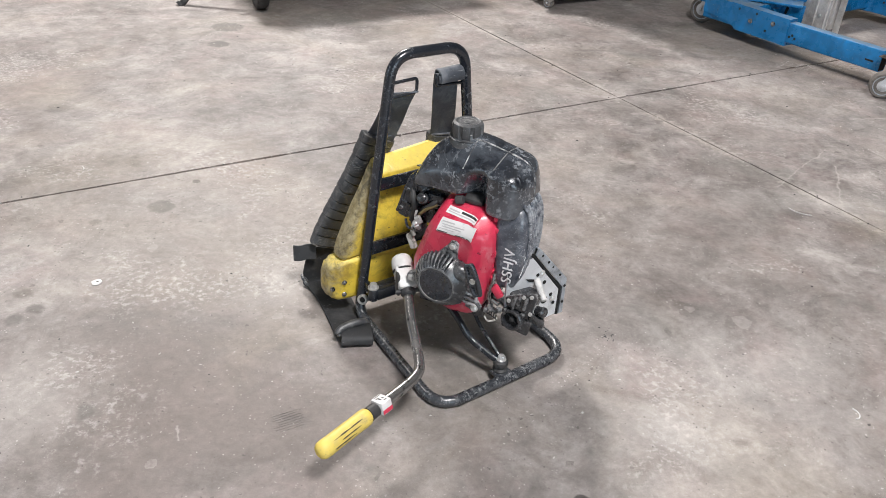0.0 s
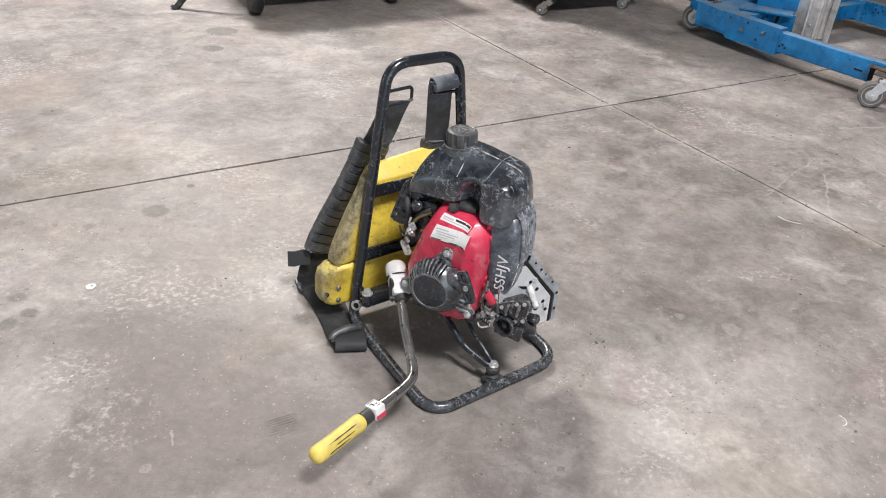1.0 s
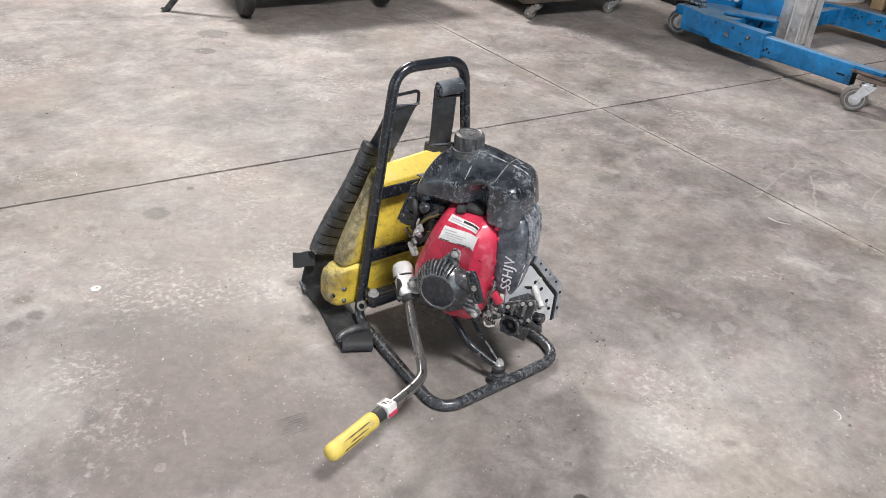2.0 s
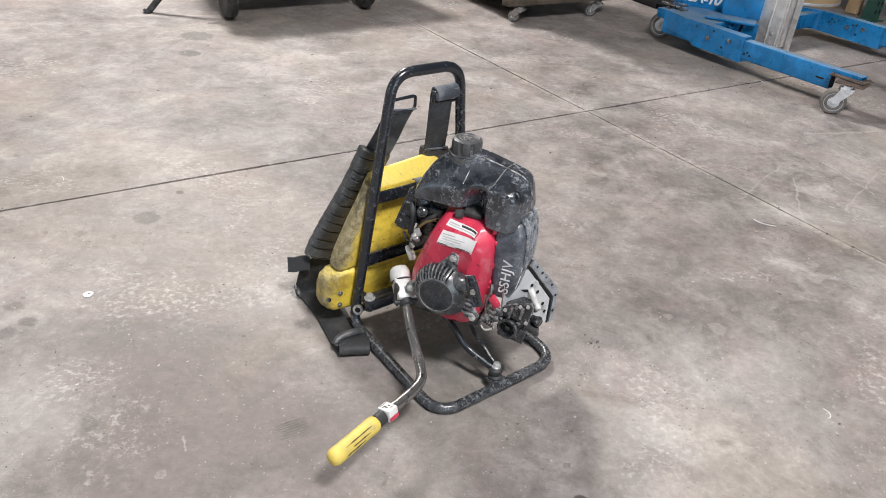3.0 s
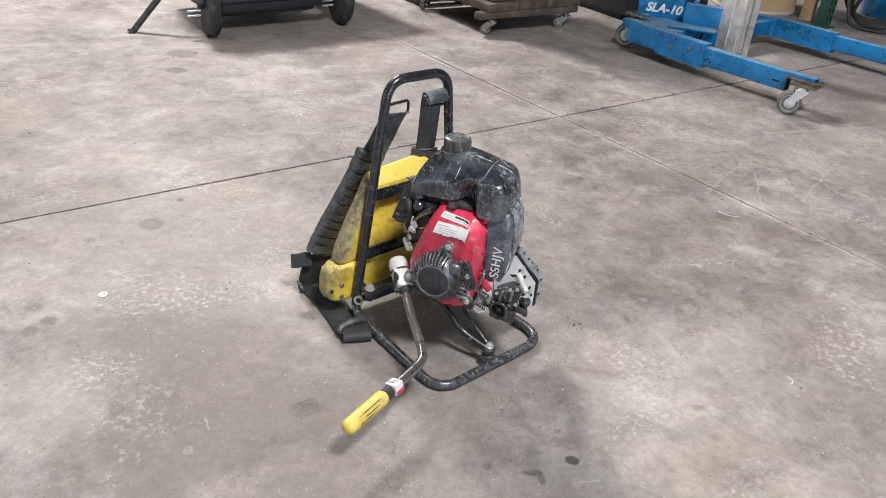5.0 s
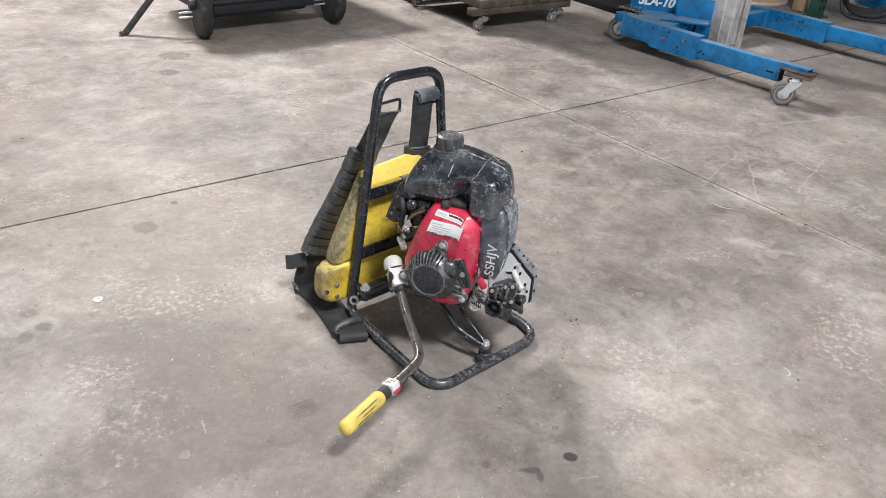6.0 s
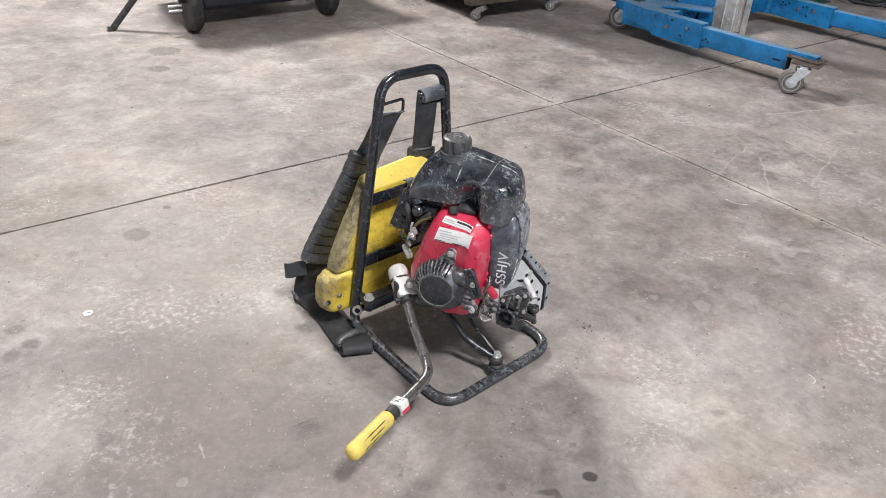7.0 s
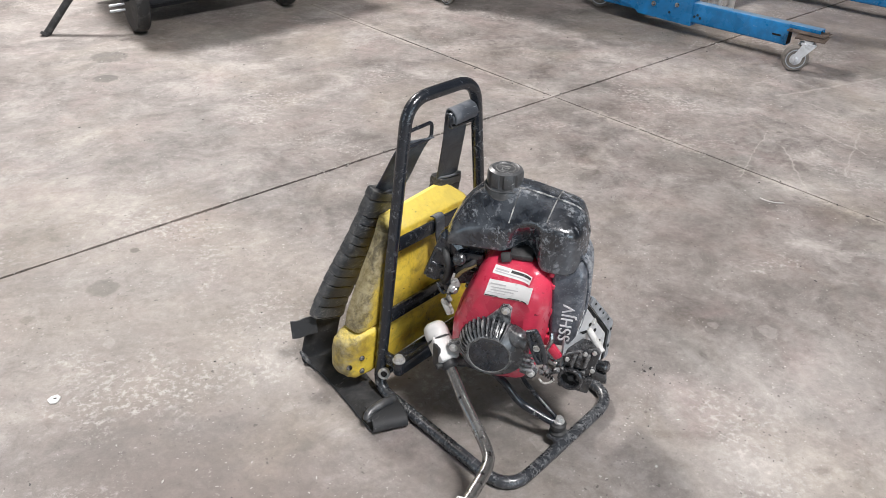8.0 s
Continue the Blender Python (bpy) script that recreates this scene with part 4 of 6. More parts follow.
def strap_parts(unit):
    for side in (-1, 1):
        x0 = -0.06 if side < 0 else 0.124
        xin = 0.003 if side < 0 else 0.052
        strap = new("shoulder_strap")
        strap.parent = unit
        strap["label"] = "black webbing shoulder strap with a quilted sleeve"
        bm = bmesh.new()
        z0, z1 = (0.56, 0.529) if side < 0 else (0.56, 0.534)
        ring = fillet([(x0, 0, z0 - 0.004), (xin, -0.004, z0), (xin, -0.003, z1), (x0, 0, z1 - 0.004)], 0.009, 5)
        tube(bm, ring, 0.0036, 10)
        part("wire_ring", bm, BLACK_TUBE, strap)
        bm = bmesh.new()
        xm = (x0 + xin) / 2
        if side < 0:
            path = smooth_path([(xm + 0.006, 0.0, 0.531), (xm + 0.005, 0.012, 0.524), (xm + 0.001, 0.03, 0.492), (-0.032, 0.048, 0.452), (-0.045, 0.066, 0.405), (-0.054, 0.08, 0.37)], 5)
            wides = [Vector((0.025, -0.012, 0.002)).lerp(Vector((0.034, -0.004, -0.012)), i / (len(path) - 1)) for i in range(len(path))]
            band(bm, path, wides, 0.003)
        else:
            path = smooth_path([(xm + 0.003, -0.008, 0.545), (xm + 0.001, -0.006, 0.557), (xm, 0.008, 0.56), (xm + 0.002, 0.014, 0.54), (xm + 0.007, 0.022, 0.5), (xm + 0.02, 0.04, 0.45), (xm + 0.034, 0.062, 0.385)], 5)
            band(bm, path, [Vector((0.033, 0, 0.003))] * len(path), 0.003)
            wrap = bmesh.new()
            band(wrap, smooth_path([(xm + 0.002, -0.01, 0.541), (xm + 0.002, -0.012, 0.552), (xm + 0.001, -0.006, 0.564), (xm, 0.008, 0.566), (xm + 0.002, 0.016, 0.545)], 5), [Vector((0.031, 0, 0.001))] * 21, 0.004)
            part("folded_end", wrap, WEBBING, strap)
        part("webbing", bm, WEBBING, strap)
        bm = bmesh.new()
        if side < 0:
            path = [(-0.044, 0.07, 0.414), (-0.064, 0.094, 0.335), (-0.093, 0.126, 0.242), (-0.122, 0.15, 0.16), (-0.135, 0.16, 0.112)]
        else:
            path = [(0.126, 0.066, 0.388), (0.128, 0.078, 0.335), (0.13, 0.112, 0.242), (0.15, 0.14, 0.16), (0.17, 0.157, 0.112)]
        quilt(bm, path, 0.045 if side < 0 else 0.04, 0.0165)
        part("padded_sleeve", bm, PADDING, strap, "black quilted sleeve with stitched creases")
        bm = bmesh.new()
        top = path[0]
        tube(bm, smooth_path([(top[0] - (0.044 if side < 0 else 0.036), top[1] - 0.004, top[2] + 0.006), (top[0] - 0.02, top[1] - 0.013, top[2] + 0.004), (top[0] + 0.02, top[1] - 0.014, top[2] - 0.001), (top[0] + (0.043 if side < 0 else 0.035), top[1] - 0.006, top[2] - 0.005)], 4), 0.0026, 8)
        part("binding", bm, WEBBING, strap)
        if side > 0:
            continue
        # loose webbing below the sleeve, turned under on the floor
        bm = bmesh.new()
        band(bm, smooth_path([(-0.136, 0.16, 0.115), (-0.146, 0.166, 0.07), (-0.15, 0.172, 0.025), (-0.148, 0.165, 0.007), (-0.15, 0.14, 0.004)], 5), [Vector((0.04, -0.012, 0.01))] * 21, 0.004)
        part("lower_webbing", bm, BELT, strap)
        bm = bmesh.new()
        path = smooth_path([(-0.146, 0.172, 0.006), (-0.152, 0.1, 0.004), (-0.166, 0.03, 0.004), (-0.186, -0.05, 0.004), (-0.196, -0.094, 0.006), (-0.1985, -0.101, 0.014), (-0.194, -0.094, 0.024), (-0.184, -0.072, 0.028), (-0.176, -0.052, 0.026)], 6)
        wides = [Vector((0.041, -0.008, 0)).lerp(Vector((0.031, -0.017, 0)), min(1, i / 28)) for i in range(len(path))]
        band(bm, path, wides, 0.0045)
        part("belt", bm, BELT, strap, "wide black belt lying on the floor, end folded back")
        bm = bmesh.new()
        tube(bm, smooth_path([(-0.223, -0.066, 0.02), (-0.221, -0.06, 0.029), (-0.205, -0.058, 0.034), (-0.18, -0.06, 0.036), (-0.163, -0.062, 0.034), (-0.15, -0.06, 0.026)], 5), [0.005] * 3 + [0.0085] * 20 + [0.007] * 3, 12)
        part("belt_hook", bm, CAP, strap, "scuffed grey belt hook")
        bm = bmesh.new()
        band(bm, smooth_path([(-0.162, 0.16, 0.102), (-0.18, 0.17, 0.101), (-0.196, 0.176, 0.098), (-0.21, 0.184, 0.099)], 4), [Vector((0.003, 0.006, 0.018))] * 13, 0.006)
        part("tab", bm, BELT, strap)
        bm = bmesh.new()
        tube(bm, fillet([(-0.188, 0.158, 0.012), (-0.196, 0.17, 0.03), (-0.19, 0.186, 0.03), (-0.182, 0.176, 0.012)], 0.006, 4), 0.004, 8)
        part("wire_loop", bm, BLACK_TUBE, strap)


def handle_parts(unit):
    arm = new("handle_arm")
    arm.parent = unit
    arm["label"] = "cranked bare steel steering handle with yellow grip"
    bm = bmesh.new()
    a, b = Vector((-0.099, -0.12, 0.207)), Vector((-0.12, -0.182, 0.163))
    d = (b - a).normalized()
    tube(bm, [a + d * q for q in (-0.0145, -0.013, -0.009, -0.003, 0.004, 0.014, 0.021, 0.024)], [0.007, 0.014, 0.0195, 0.022, 0.023, 0.0232, 0.022, 0.0185], 20)
    box(bm, a + d * 0.04, (0.04, 0.037, 0.052), toward((0, 0, 0), d), 0.006)
    joint = part("swivel_joint", bm, CASTING, arm, "chalky grey-white cast swivel joint", None, 30)
    bm = bmesh.new()
    side = d.cross(Vector((0, 0, 1))).normalized()
    for s in (-1, 1):
        box(bm, a.lerp(b, 0.62) + side * 0.018 * s, (0.006, 0.05, 0.022), toward((0, 0, 0), side) @ pose(0, 0, 0, 0, 90, 0), 0.002)
    cyl(bm, a.lerp(b, 0.86) - side * 0.026, a.lerp(b, 0.86) + side * 0.026, 0.005, None, 12)
    part("clevis", bm, RUBBER, joint)
    bm = bmesh.new()
    tube(bm, [b - d * 0.024, b - d * 0.022, b - d * 0.004, b], [0.014, 0.0165, 0.0165, 0.0125], 14)
    part("collar", bm, RUBBER, joint)
    bm = bmesh.new()
    tube(bm, smooth_path([a + Vector((0.02, -0.012, 0.004)), a + Vector((0.0, -0.024, 0.006)), a + Vector((-0.016, -0.016, 0.0))], 4), 0.0016, 6)
    part("crack_line", bm, RUBBER, joint)
    bm = bmesh.new()
    lathe(bm, [(0.0215, 0.0185), (0.0236, 0.0195), (0.0236, 0.0213), (0.02, 0.0225)], toward(a, d), 24)
    part("seal_ring", bm, RUBBER, joint)
    bm = bmesh.new()
    pts = smooth_path([(-0.112, -0.16, 0.172), (-0.122, -0.184, 0.162), (-0.15, -0.24, 0.142), (-0.171, -0.292, 0.123), (-0.188, -0.328, 0.112), (-0.204, -0.346, 0.108), (-0.235, -0.359, 0.105), (-0.3, -0.376, 0.102), (-0.35, -0.391, 0.1)], 6)
    tube(bm, pts, 0.0106, 14)
    part("rod", bm, STEEL, arm, "worn bare steel rod with traces of black paint")
    u = Vector((-0.116, -0.032, -0.003)).normalized()
    s = Vector((-0.338, -0.386, 0.1))
    e = Vector((-0.468, -0.421, 0.0965))
    bm = bmesh.new()
    along = [0, 0.004, 0.012, 0.03, 0.048, 0.066, 0.084, 0.102, 0.113, 0.119, 0.1225]
    rads = [0.0135, 0.0165, 0.0172, 0.0166, 0.0168, 0.0168, 0.0168, 0.0172, 0.0168, 0.0135, 0.007]
    tube(bm, [s + u * q for q in along], rads, 12)
    part("grip", bm, GRIP, arm, "scuffed yellow rubber grip")
    across = u.cross(Vector((0, 0, 1))).normalized()
    for turn, q0, q1 in ((-58, 0.018, 0.092), (-30, 0.032, 0.08), (-5, 0.046, 0.1)):
        d2 = across * math.cos(radians(turn)) * -1 + Vector((0, 0, 1)) * -math.sin(radians(turn))
        bm = bmesh.new()
        tube(bm, [s + u * (q0 + (q1 - q0) * k / 6) + d2 * (0.0162 + 0.0006 * math.sin(2.5 * k + turn)) for k in range(7)], [0.0004, 0.0012, 0.0014, 0.001, 0.0015, 0.0012, 0.0004], 6)
        part("groove", bm, GRIME, arm)
    bm = bmesh.new()
    tube(bm, [s - u * 0.022, s - u * 0.02, s - u * 0.001], [0.012, 0.0138, 0.0142], 16)
    part("collar", bm, RUBBER, arm)
    m = Matrix.Translation((-0.304, -0.3775, 0.1025)) @ Matrix.Rotation(math.atan2(u.y, u.x), 4, "Z")
    bm = bmesh.new()
    box(bm, (0, 0, 0.0), (0.026, 0.03, 0.026), None, 0.003)
    tag = part("tag_block", bm, STICKER, arm, "white tag block with symbols", m @ pose(0, 0, 0, 12, 0, 0))
    bm = bmesh.new()
    for bx, by, lx, ly in ((-0.003, 0.008, 0.006, 0.002), (-0.004, 0.001, 0.003, 0.004), (0.003, -0.001, 0.003, 0.009), (0.006, -0.005, 0.004, 0.002), (0.0, -0.0105, 0.016, 0.001)):
        box(bm, (bx, by, 0.0133), (lx, ly, 0.0006))
    part("symbol", bm, INK, tag, "", m @ pose(0, 0, 0, 12, 0, 0))
    bm = bmesh.new()
    box(bm, (0, 0.0154, -0.006), (0.024, 0.001, 0.008))
    part("red_stripe", bm, RED, tag, "", m @ pose(0, 0, 0, 12, 0, 0))


TANK = [  # y, front x, bottom z, top z, shoulder x, shoulder z, inset at the back
    (0.113, 0.062, 0.384, 0.395, 0.06, 0.39, 0.034), (0.11, 0.044, 0.382, 0.406, 0.042, 0.394, 0.016), (0.104, 0.035, 0.384, 0.421, 0.034, 0.403, 0.006),
    (0.094, 0.03, 0.387, 0.44, 0.03, 0.413, 0.0), (0.08, 0.027, 0.389, 0.461, 0.027, 0.422, 0.0), (0.066, 0.025, 0.391, 0.477, 0.025, 0.428, 0.0), (0.05, 0.024, 0.392, 0.491, 0.023, 0.432, 0.0), (0.03, 0.023, 0.392, 0.499, 0.022, 0.435, 0.0),
    (0.005, 0.024, 0.391, 0.503, 0.022, 0.438, 0.0), (-0.006, 0.032, 0.392, 0.502, 0.024, 0.442, 0.0), (-0.018, 0.052, 0.389, 0.501, 0.027, 0.447, 0.0), (-0.028, 0.06, 0.388, 0.5, 0.027, 0.451, 0.0),
    (-0.042, 0.058, 0.387, 0.497, 0.024, 0.456, 0.0), (-0.051, 0.042, 0.388, 0.495, 0.02, 0.458, 0.0), (-0.058, 0.017, 0.378, 0.493, 0.016, 0.458, 0.0),
    (-0.066, 0.008, 0.374, 0.491, 0.0135, 0.457, 0.0), (-0.09, 0.004, 0.372, 0.485, 0.0125, 0.455, 0.0), (-0.106, 0.005, 0.372, 0.481, 0.014, 0.452, 0.0), (-0.117, 0.009, 0.373, 0.4765, 0.0185, 0.448, 0.0),
    (-0.127, 0.018, 0.376, 0.468, 0.0275, 0.44, 0.004), (-0.134, 0.03, 0.381, 0.455, 0.039, 0.431, 0.012), (-0.139, 0.048, 0.391, 0.437, 0.056, 0.42, 0.03)]


def tank_row(y):
    """The tank's measures at y, eased along y so that its hollow stays soft."""
    span = max(0.0, min(0.006, 0.113 - y, y + 0.139))
    steps = [tank_raw(y + span * k / 4) for k in range(-4, 5)]
    return [sum(c) / 9 for c in zip(*steps)]


def tank_raw(y):
    for a, b in zip(TANK, TANK[1:]):
        if a[0] >= y >= b[0]:
            t = (a[0] - y) / (a[0] - b[0])
            return [p + (q - p) * t for p, q in zip(a, b)]
    return list(TANK[0] if y > 0 else TANK[-1])


def tank_section(y):
    _, x0, z0, z1, xs, zs, back = tank_row(y)
    xb = 0.136 - back
    top = min(0.07, xb - 0.03)
    rise = 0.014 * min(1.0, max(0.0, (0.09 - y) / 0.03))
    return fillet([(x0, y, z0), (xb, y, z0 + rise), (xb, y, max(z0 + 0.012, z1 - 0.034)), (xb - 0.022, y, z1 - 0.002), (top, y, z1), (xs, y, zs)], [0.009, 0.016, 0.018, 0.014, 0.012, 0.009], 6, True)


def tank_top(x, y, lift=0.0):
    """The point of the tank's upper skin at x, y."""
    ring = tank_section(y)
    best = max((p.z + (q.z - p.z) * (x - p.x) / (q.x - p.x) for p, q in zip(ring, ring[1:] + ring[:1]) if abs(q.x - p.x) > 1e-7 and min(p.x, q.x) <= x <= max(p.x, q.x)), default=ring[0].z)
    return Vector((x, y, best + lift))


def engine_parts(unit):
    # fuel tank
    bm = bmesh.new()
    ys = []
    for a, b in zip(TANK, TANK[1:]):
        n = max(2, int((a[0] - b[0]) / 0.0025))
        ys += [a[0] + (b[0] - a[0]) * k / n for k in range(n)]
    ys.append(TANK[-1][0])
    rings = []
    for y in ys:
        rings.append(tank_section(y))
    loft(bm, rings)
    tank = part("fuel_tank", bm, BLACK_PLASTIC, unit, "scuffed black plastic fuel tank with moulded seam", ENG, 60)
    bm = bmesh.new()
    seam = [tank_top(0.07, -0.006 - 0.004 * k, 0.0002) for k in range(31)] + [Vector((0.07, -0.134, 0.448)), Vector((0.069, -0.1385, 0.434)), Vector((0.068, -0.1395, 0.42)), Vector((0.067, -0.1385, 0.404))]
    tube(bm, seam, [0.0017 + 0.0007 * noise.noise(Vector((k * 0.7, 0, 0))) for k in range(len(seam))], 8)
    part("seam", bm, SEAM, tank, "pale scraped seam", ENG)
    for y0, y1, x1, mat in ((-0.014, -0.002, 0.03, SEAM), (-0.078, -0.066, 0.024, RIM), (-0.078, -0.085, 0.112, RIM)):
        bm = bmesh.new()
        run = [tank_top(0.07 + (x1 - 0.07) * k / 14, y0 + (y1 - y0) * k / 14, -0.0002) for k in range(15)]
        tube(bm, run, [0.0012 + 0.0007 * noise.noise(Vector((k * 0.9, y0 * 90, 4))) for k in range(15)], 8)
        part("rib", bm, mat, tank, "", ENG)
    # filler cap
    bm = bmesh.new()
    seg = 96
    prof = [(0.0325, 0.48), (0.0325, 0.492), (0.0305, 0.495), (0.0315, 0.5), (0.0315, 0.516), (0.0295, 0.5215), (0.024, 0.5245), (0.0225, 0.524), (0.021, 0.5225), (0.0005, 0.5225)]
    rings = []
    for r, h in prof:
        ring = []
        for k in range(seg):
            a = math.tau * k / seg
            notch = 0.0036 if 0.499 < h < 0.5175 and (a * 8 / math.tau + 0.3) % 1 < 0.34 else 0.0
            ring.append(((r - notch) * math.cos(a), (r - notch) * math.sin(a), h))
        rings.append(ring)
    loft(bm, rings)
    cap = part("fuel_cap", bm, CAP, tank, "ribbed black fuel cap with worn raised emblem", ENG @ Matrix.Translation((0.089, 0.017, 0.0)), 35)
    bm = bmesh.new()
    hub = Vector((0.089, 0.017, 0.5228))
    for r, w in ((0.0165, 0.0011), (0.0035, 0.0008)):
        tube(bm, [hub + Vector((r * math.cos(math.tau * k / 28), r * math.sin(math.tau * k / 28), 0)) for k in range(28)], w, 6, True)
    for dx, dy, lx, ly in ((0.005, 0, 0.003, 0.016), (-0.005, 0.0055, 0.009, 0.0026), (-0.005, -0.0055, 0.009, 0.0026), (-0.0105, 0, 0.0024, 0.012)):
        box(bm, hub + Vector((dx, dy, 0.0002)), (lx, ly, 0.0016), None, 0.0004, 1)
    part("emblem", bm, RIM, cap, "", ENG)
    ringb = bmesh.new()
    tube(ringb, [hub + Vector((0.0345 * math.cos(math.tau * k / 36), 0.0345 * math.sin(math.tau * k / 36), -0.0305 + 0.0012 * math.sin(7 * k))) for k in range(36)], 0.0016, 8, True)
    lathe(ringb, [(0.037, 0.47), (0.0362, 0.489), (0.034, 0.4925), (0.03, 0.493)], Matrix.Translation((0.089, 0.017, 0)), 40)
    part("filler_neck", ringb, CAP, tank, "black filler neck with pale dust packed round it", ENG)
    # hose grommet in the tank's hollow
    bm = bmesh.new()
    lathe(bm, [(0.013, -0.03), (0.013, 0), (0.011, 0.004), (0.006, 0.005), (0.006, 0.001), (0.0005, 0.001)], toward((0.036, -0.03, 0.376), (-1, -0.1, 0.3)), 20)
    part("grommet", bm, RUBBER, tank, "", ENG)
    # black block added to keep the cover's red reflection out of the hollow
    bm = bmesh.new()
    box(bm, (0.042, -0.03, 0.387), (0.034, 0.042, 0.012), pose(0, 0, 0, 0, -8, 0), 0.004)
    cyl(bm, (0.022, 0.004, 0.384), (0.022, -0.012, 0.388), 0.009, None, 14, 0.002)
    part("hollow_blocker", bm, RUBBER, tank, "", ENG)
    # black bracket and hoses beside the tank
    bm = bmesh.new()
    plate_edge = [(0.085, 0.384), (0.113, 0.402), (0.121, 0.396), (0.128, 0.374), (0.139, 0.342), (0.15, 0.312), (0.144, 0.3), (0.128, 0.296), (0.108, 0.303), (0.098, 0.325), (0.082, 0.338), (0.062, 0.352)]
    loft(bm, [[(0.062, y, z) for y, z in plate_edge], [(0.05, y, z) for y, z in plate_edge], [(0.044, 0.13 + (y - 0.13) * 0.82, 0.34 + (z - 0.34) * 0.88) for y, z in plate_edge]])
    bracket = part("air_filter_bracket", bm, GLOSS, unit, "black plastic bracket beside the tank", ENG, 25)
    bm = bmesh.new()
    box(bm, (0.075, 0.085, 0.33), (0.05, 0.05, 0.075), pose(0, 0, 0, -14, 0, 0), 0.008)
    box(bm, (0.052, 0.062, 0.362), (0.03, 0.05, 0.022), None, 0.006)
    box(bm, (0.05, 0.1, 0.3), (0.03, 0.024, 0.05), pose(0, 0, 0, -20, 0, 0), 0.006)
    part("governor_box", bm, GLOSS, bracket, "", ENG)
    bm = bmesh.new()
    tube(bm, smooth_path([(0.05, 0.112, 0.372), (0.034, 0.104, 0.358), (0.034, 0.1, 0.335), (0.04, 0.108, 0.3)], 6), 0.0065, 10)
    part("hose", bm, RUBBER, bracket, "", ENG)
    bm = bmesh.new()
    tube(bm, smooth_path([(0.055, 0.05, 0.366), (0.036, 0.056, 0.356), (0.034, 0.072, 0.342), (0.04, 0.084, 0.33)], 6), 0.0055, 10)
    part("hose", bm, RUBBER, bracket, "", ENG)
    bm = bmesh.new()
    lathe(bm, [(0.006, -0.014), (0.011, -0.006), (0.012, 0.002), (0.0095, 0.005), (0.0095, 0.01), (0.006, 0.0125), (0.0005, 0.0125)], toward((0.03, 0.08, 0.362), (-0.8, 0.1, 0.6)), 16)
    part("knob", bm, BLACK_METAL, bracket, "", ENG)
    bm = bmesh.new()
    box(bm, (0.018, 0.096, 0.264), (0.012, 0.014, 0.034), pose(0, 0, 0, -24, 0, 0), 0.003)
    box(bm, (0.016, 0.093, 0.285), (0.008, 0.008, 0.014), pose(0, 0, 0, -24, 0, 0), 0.002)
    part("connector", bm, DIRTY_WHITE, bracket, "white plastic connector", ENG)
    bm = bmesh.new()
    box(bm, (0.018, 0.083, 0.318), (0.009, 0.014, 0.018), pose(0, 0, 0, -25, 0, 10), 0.003)
    box(bm, (0.014, 0.087, 0.334), (0.005, 0.005, 0.016), pose(0, 0, 0, 15, 0, 0), 0.002)
    tube(bm, [(0.014, 0.08, 0.326), (0.014, 0.092, 0.312), (0.016, 0.096, 0.296)], 0.0022, 8)
    part("hose_clip", bm, BOLT, bracket, "", ENG)
    bm = bmesh.new()
    lathe(bm, [(0.0045, -0.012), (0.0045, -0.004), (0.0075, -0.004), (0.0075, 0.004), (0.0055, 0.005), (0.0055, 0.011), (0.003, 0.0125), (0.0005, 0.0125)], toward((0.018, 0.086, 0.304), (-0.55, 0.2, 0.8)), 6)
    part("hex_fitting", bm, BOLT, bracket, "bright zinc hex fitting", ENG)
    bm = bmesh.new()
    tube(bm, smooth_path([(0.036, 0.05, 0.352), (0.03, 0.062, 0.346), (0.026, 0.074, 0.338), (0.024, 0.084, 0.326)], 5), 0.0036, 8)
    part("fuel_pipe", bm, BRASS, bracket, "short dull brass fuel pipe", ENG)
    bm = bmesh.new()
    for (y0, z0), (y1, z1) in (((0.116, 0.398), (0.146, 0.31)), ((0.1, 0.39), (0.112, 0.306)), ((0.128, 0.372), (0.104, 0.36)), ((0.138, 0.34), (0.104, 0.328))):
        tube(bm, [(0.045, y0, z0), (0.043, (y0 + y1) / 2, (z0 + z1) / 2), (0.045, y1, z1)], 0.003, 8)
    part("bracket_rib", bm, GLOSS, bracket, "", ENG)
    for y, z in ((0.124, 0.368), (0.136, 0.322)):
        hex_bolt(bracket, (0.044, y, z), (-1, 0, 0.1), 0.0042, 0.004, BLACK_METAL, ENG)
    bm = bmesh.new()
    tube(bm, smooth_path([(0.034, 0.12, 0.302), (0.026, 0.112, 0.292), (0.022, 0.104, 0.29), (0.022, 0.096, 0.298), (0.028, 0.09, 0.308)], 5), 0.0026, 8)
    part("lead_wire", bm, GLOSS, bracket, "", ENG)
    # crankcase with fins behind the red cover
    bm = bmesh.new()
    box(bm, (0.11, -0.004, 0.235), (0.1, 0.13, 0.19), None, 0.012)
    for k in range(9):
        box(bm, (0.11, -0.004, 0.29 + 0.009 * k), (0.118, 0.15, 0.004), None, 0.001, 1)
    box(bm, (0.1, 0, 0.132), (0.16, 0.15, 0.02), None, 0.004)
    crank = part("crankcase", bm, BLACK_METAL, unit, "oily dark finned engine block", ENG)
    bm = bmesh.new()
    cyl(bm, (0.15, -0.004, 0.225), (0.185, -0.004, 0.225), 0.05, 0.045, 28, 0.006)
    part("drive_coupling", bm, BLACK_METAL, crank, "", ENG)
    # red cover
    bm = bmesh.new()
    cy, cz = SHROUD_MID
    n = 72
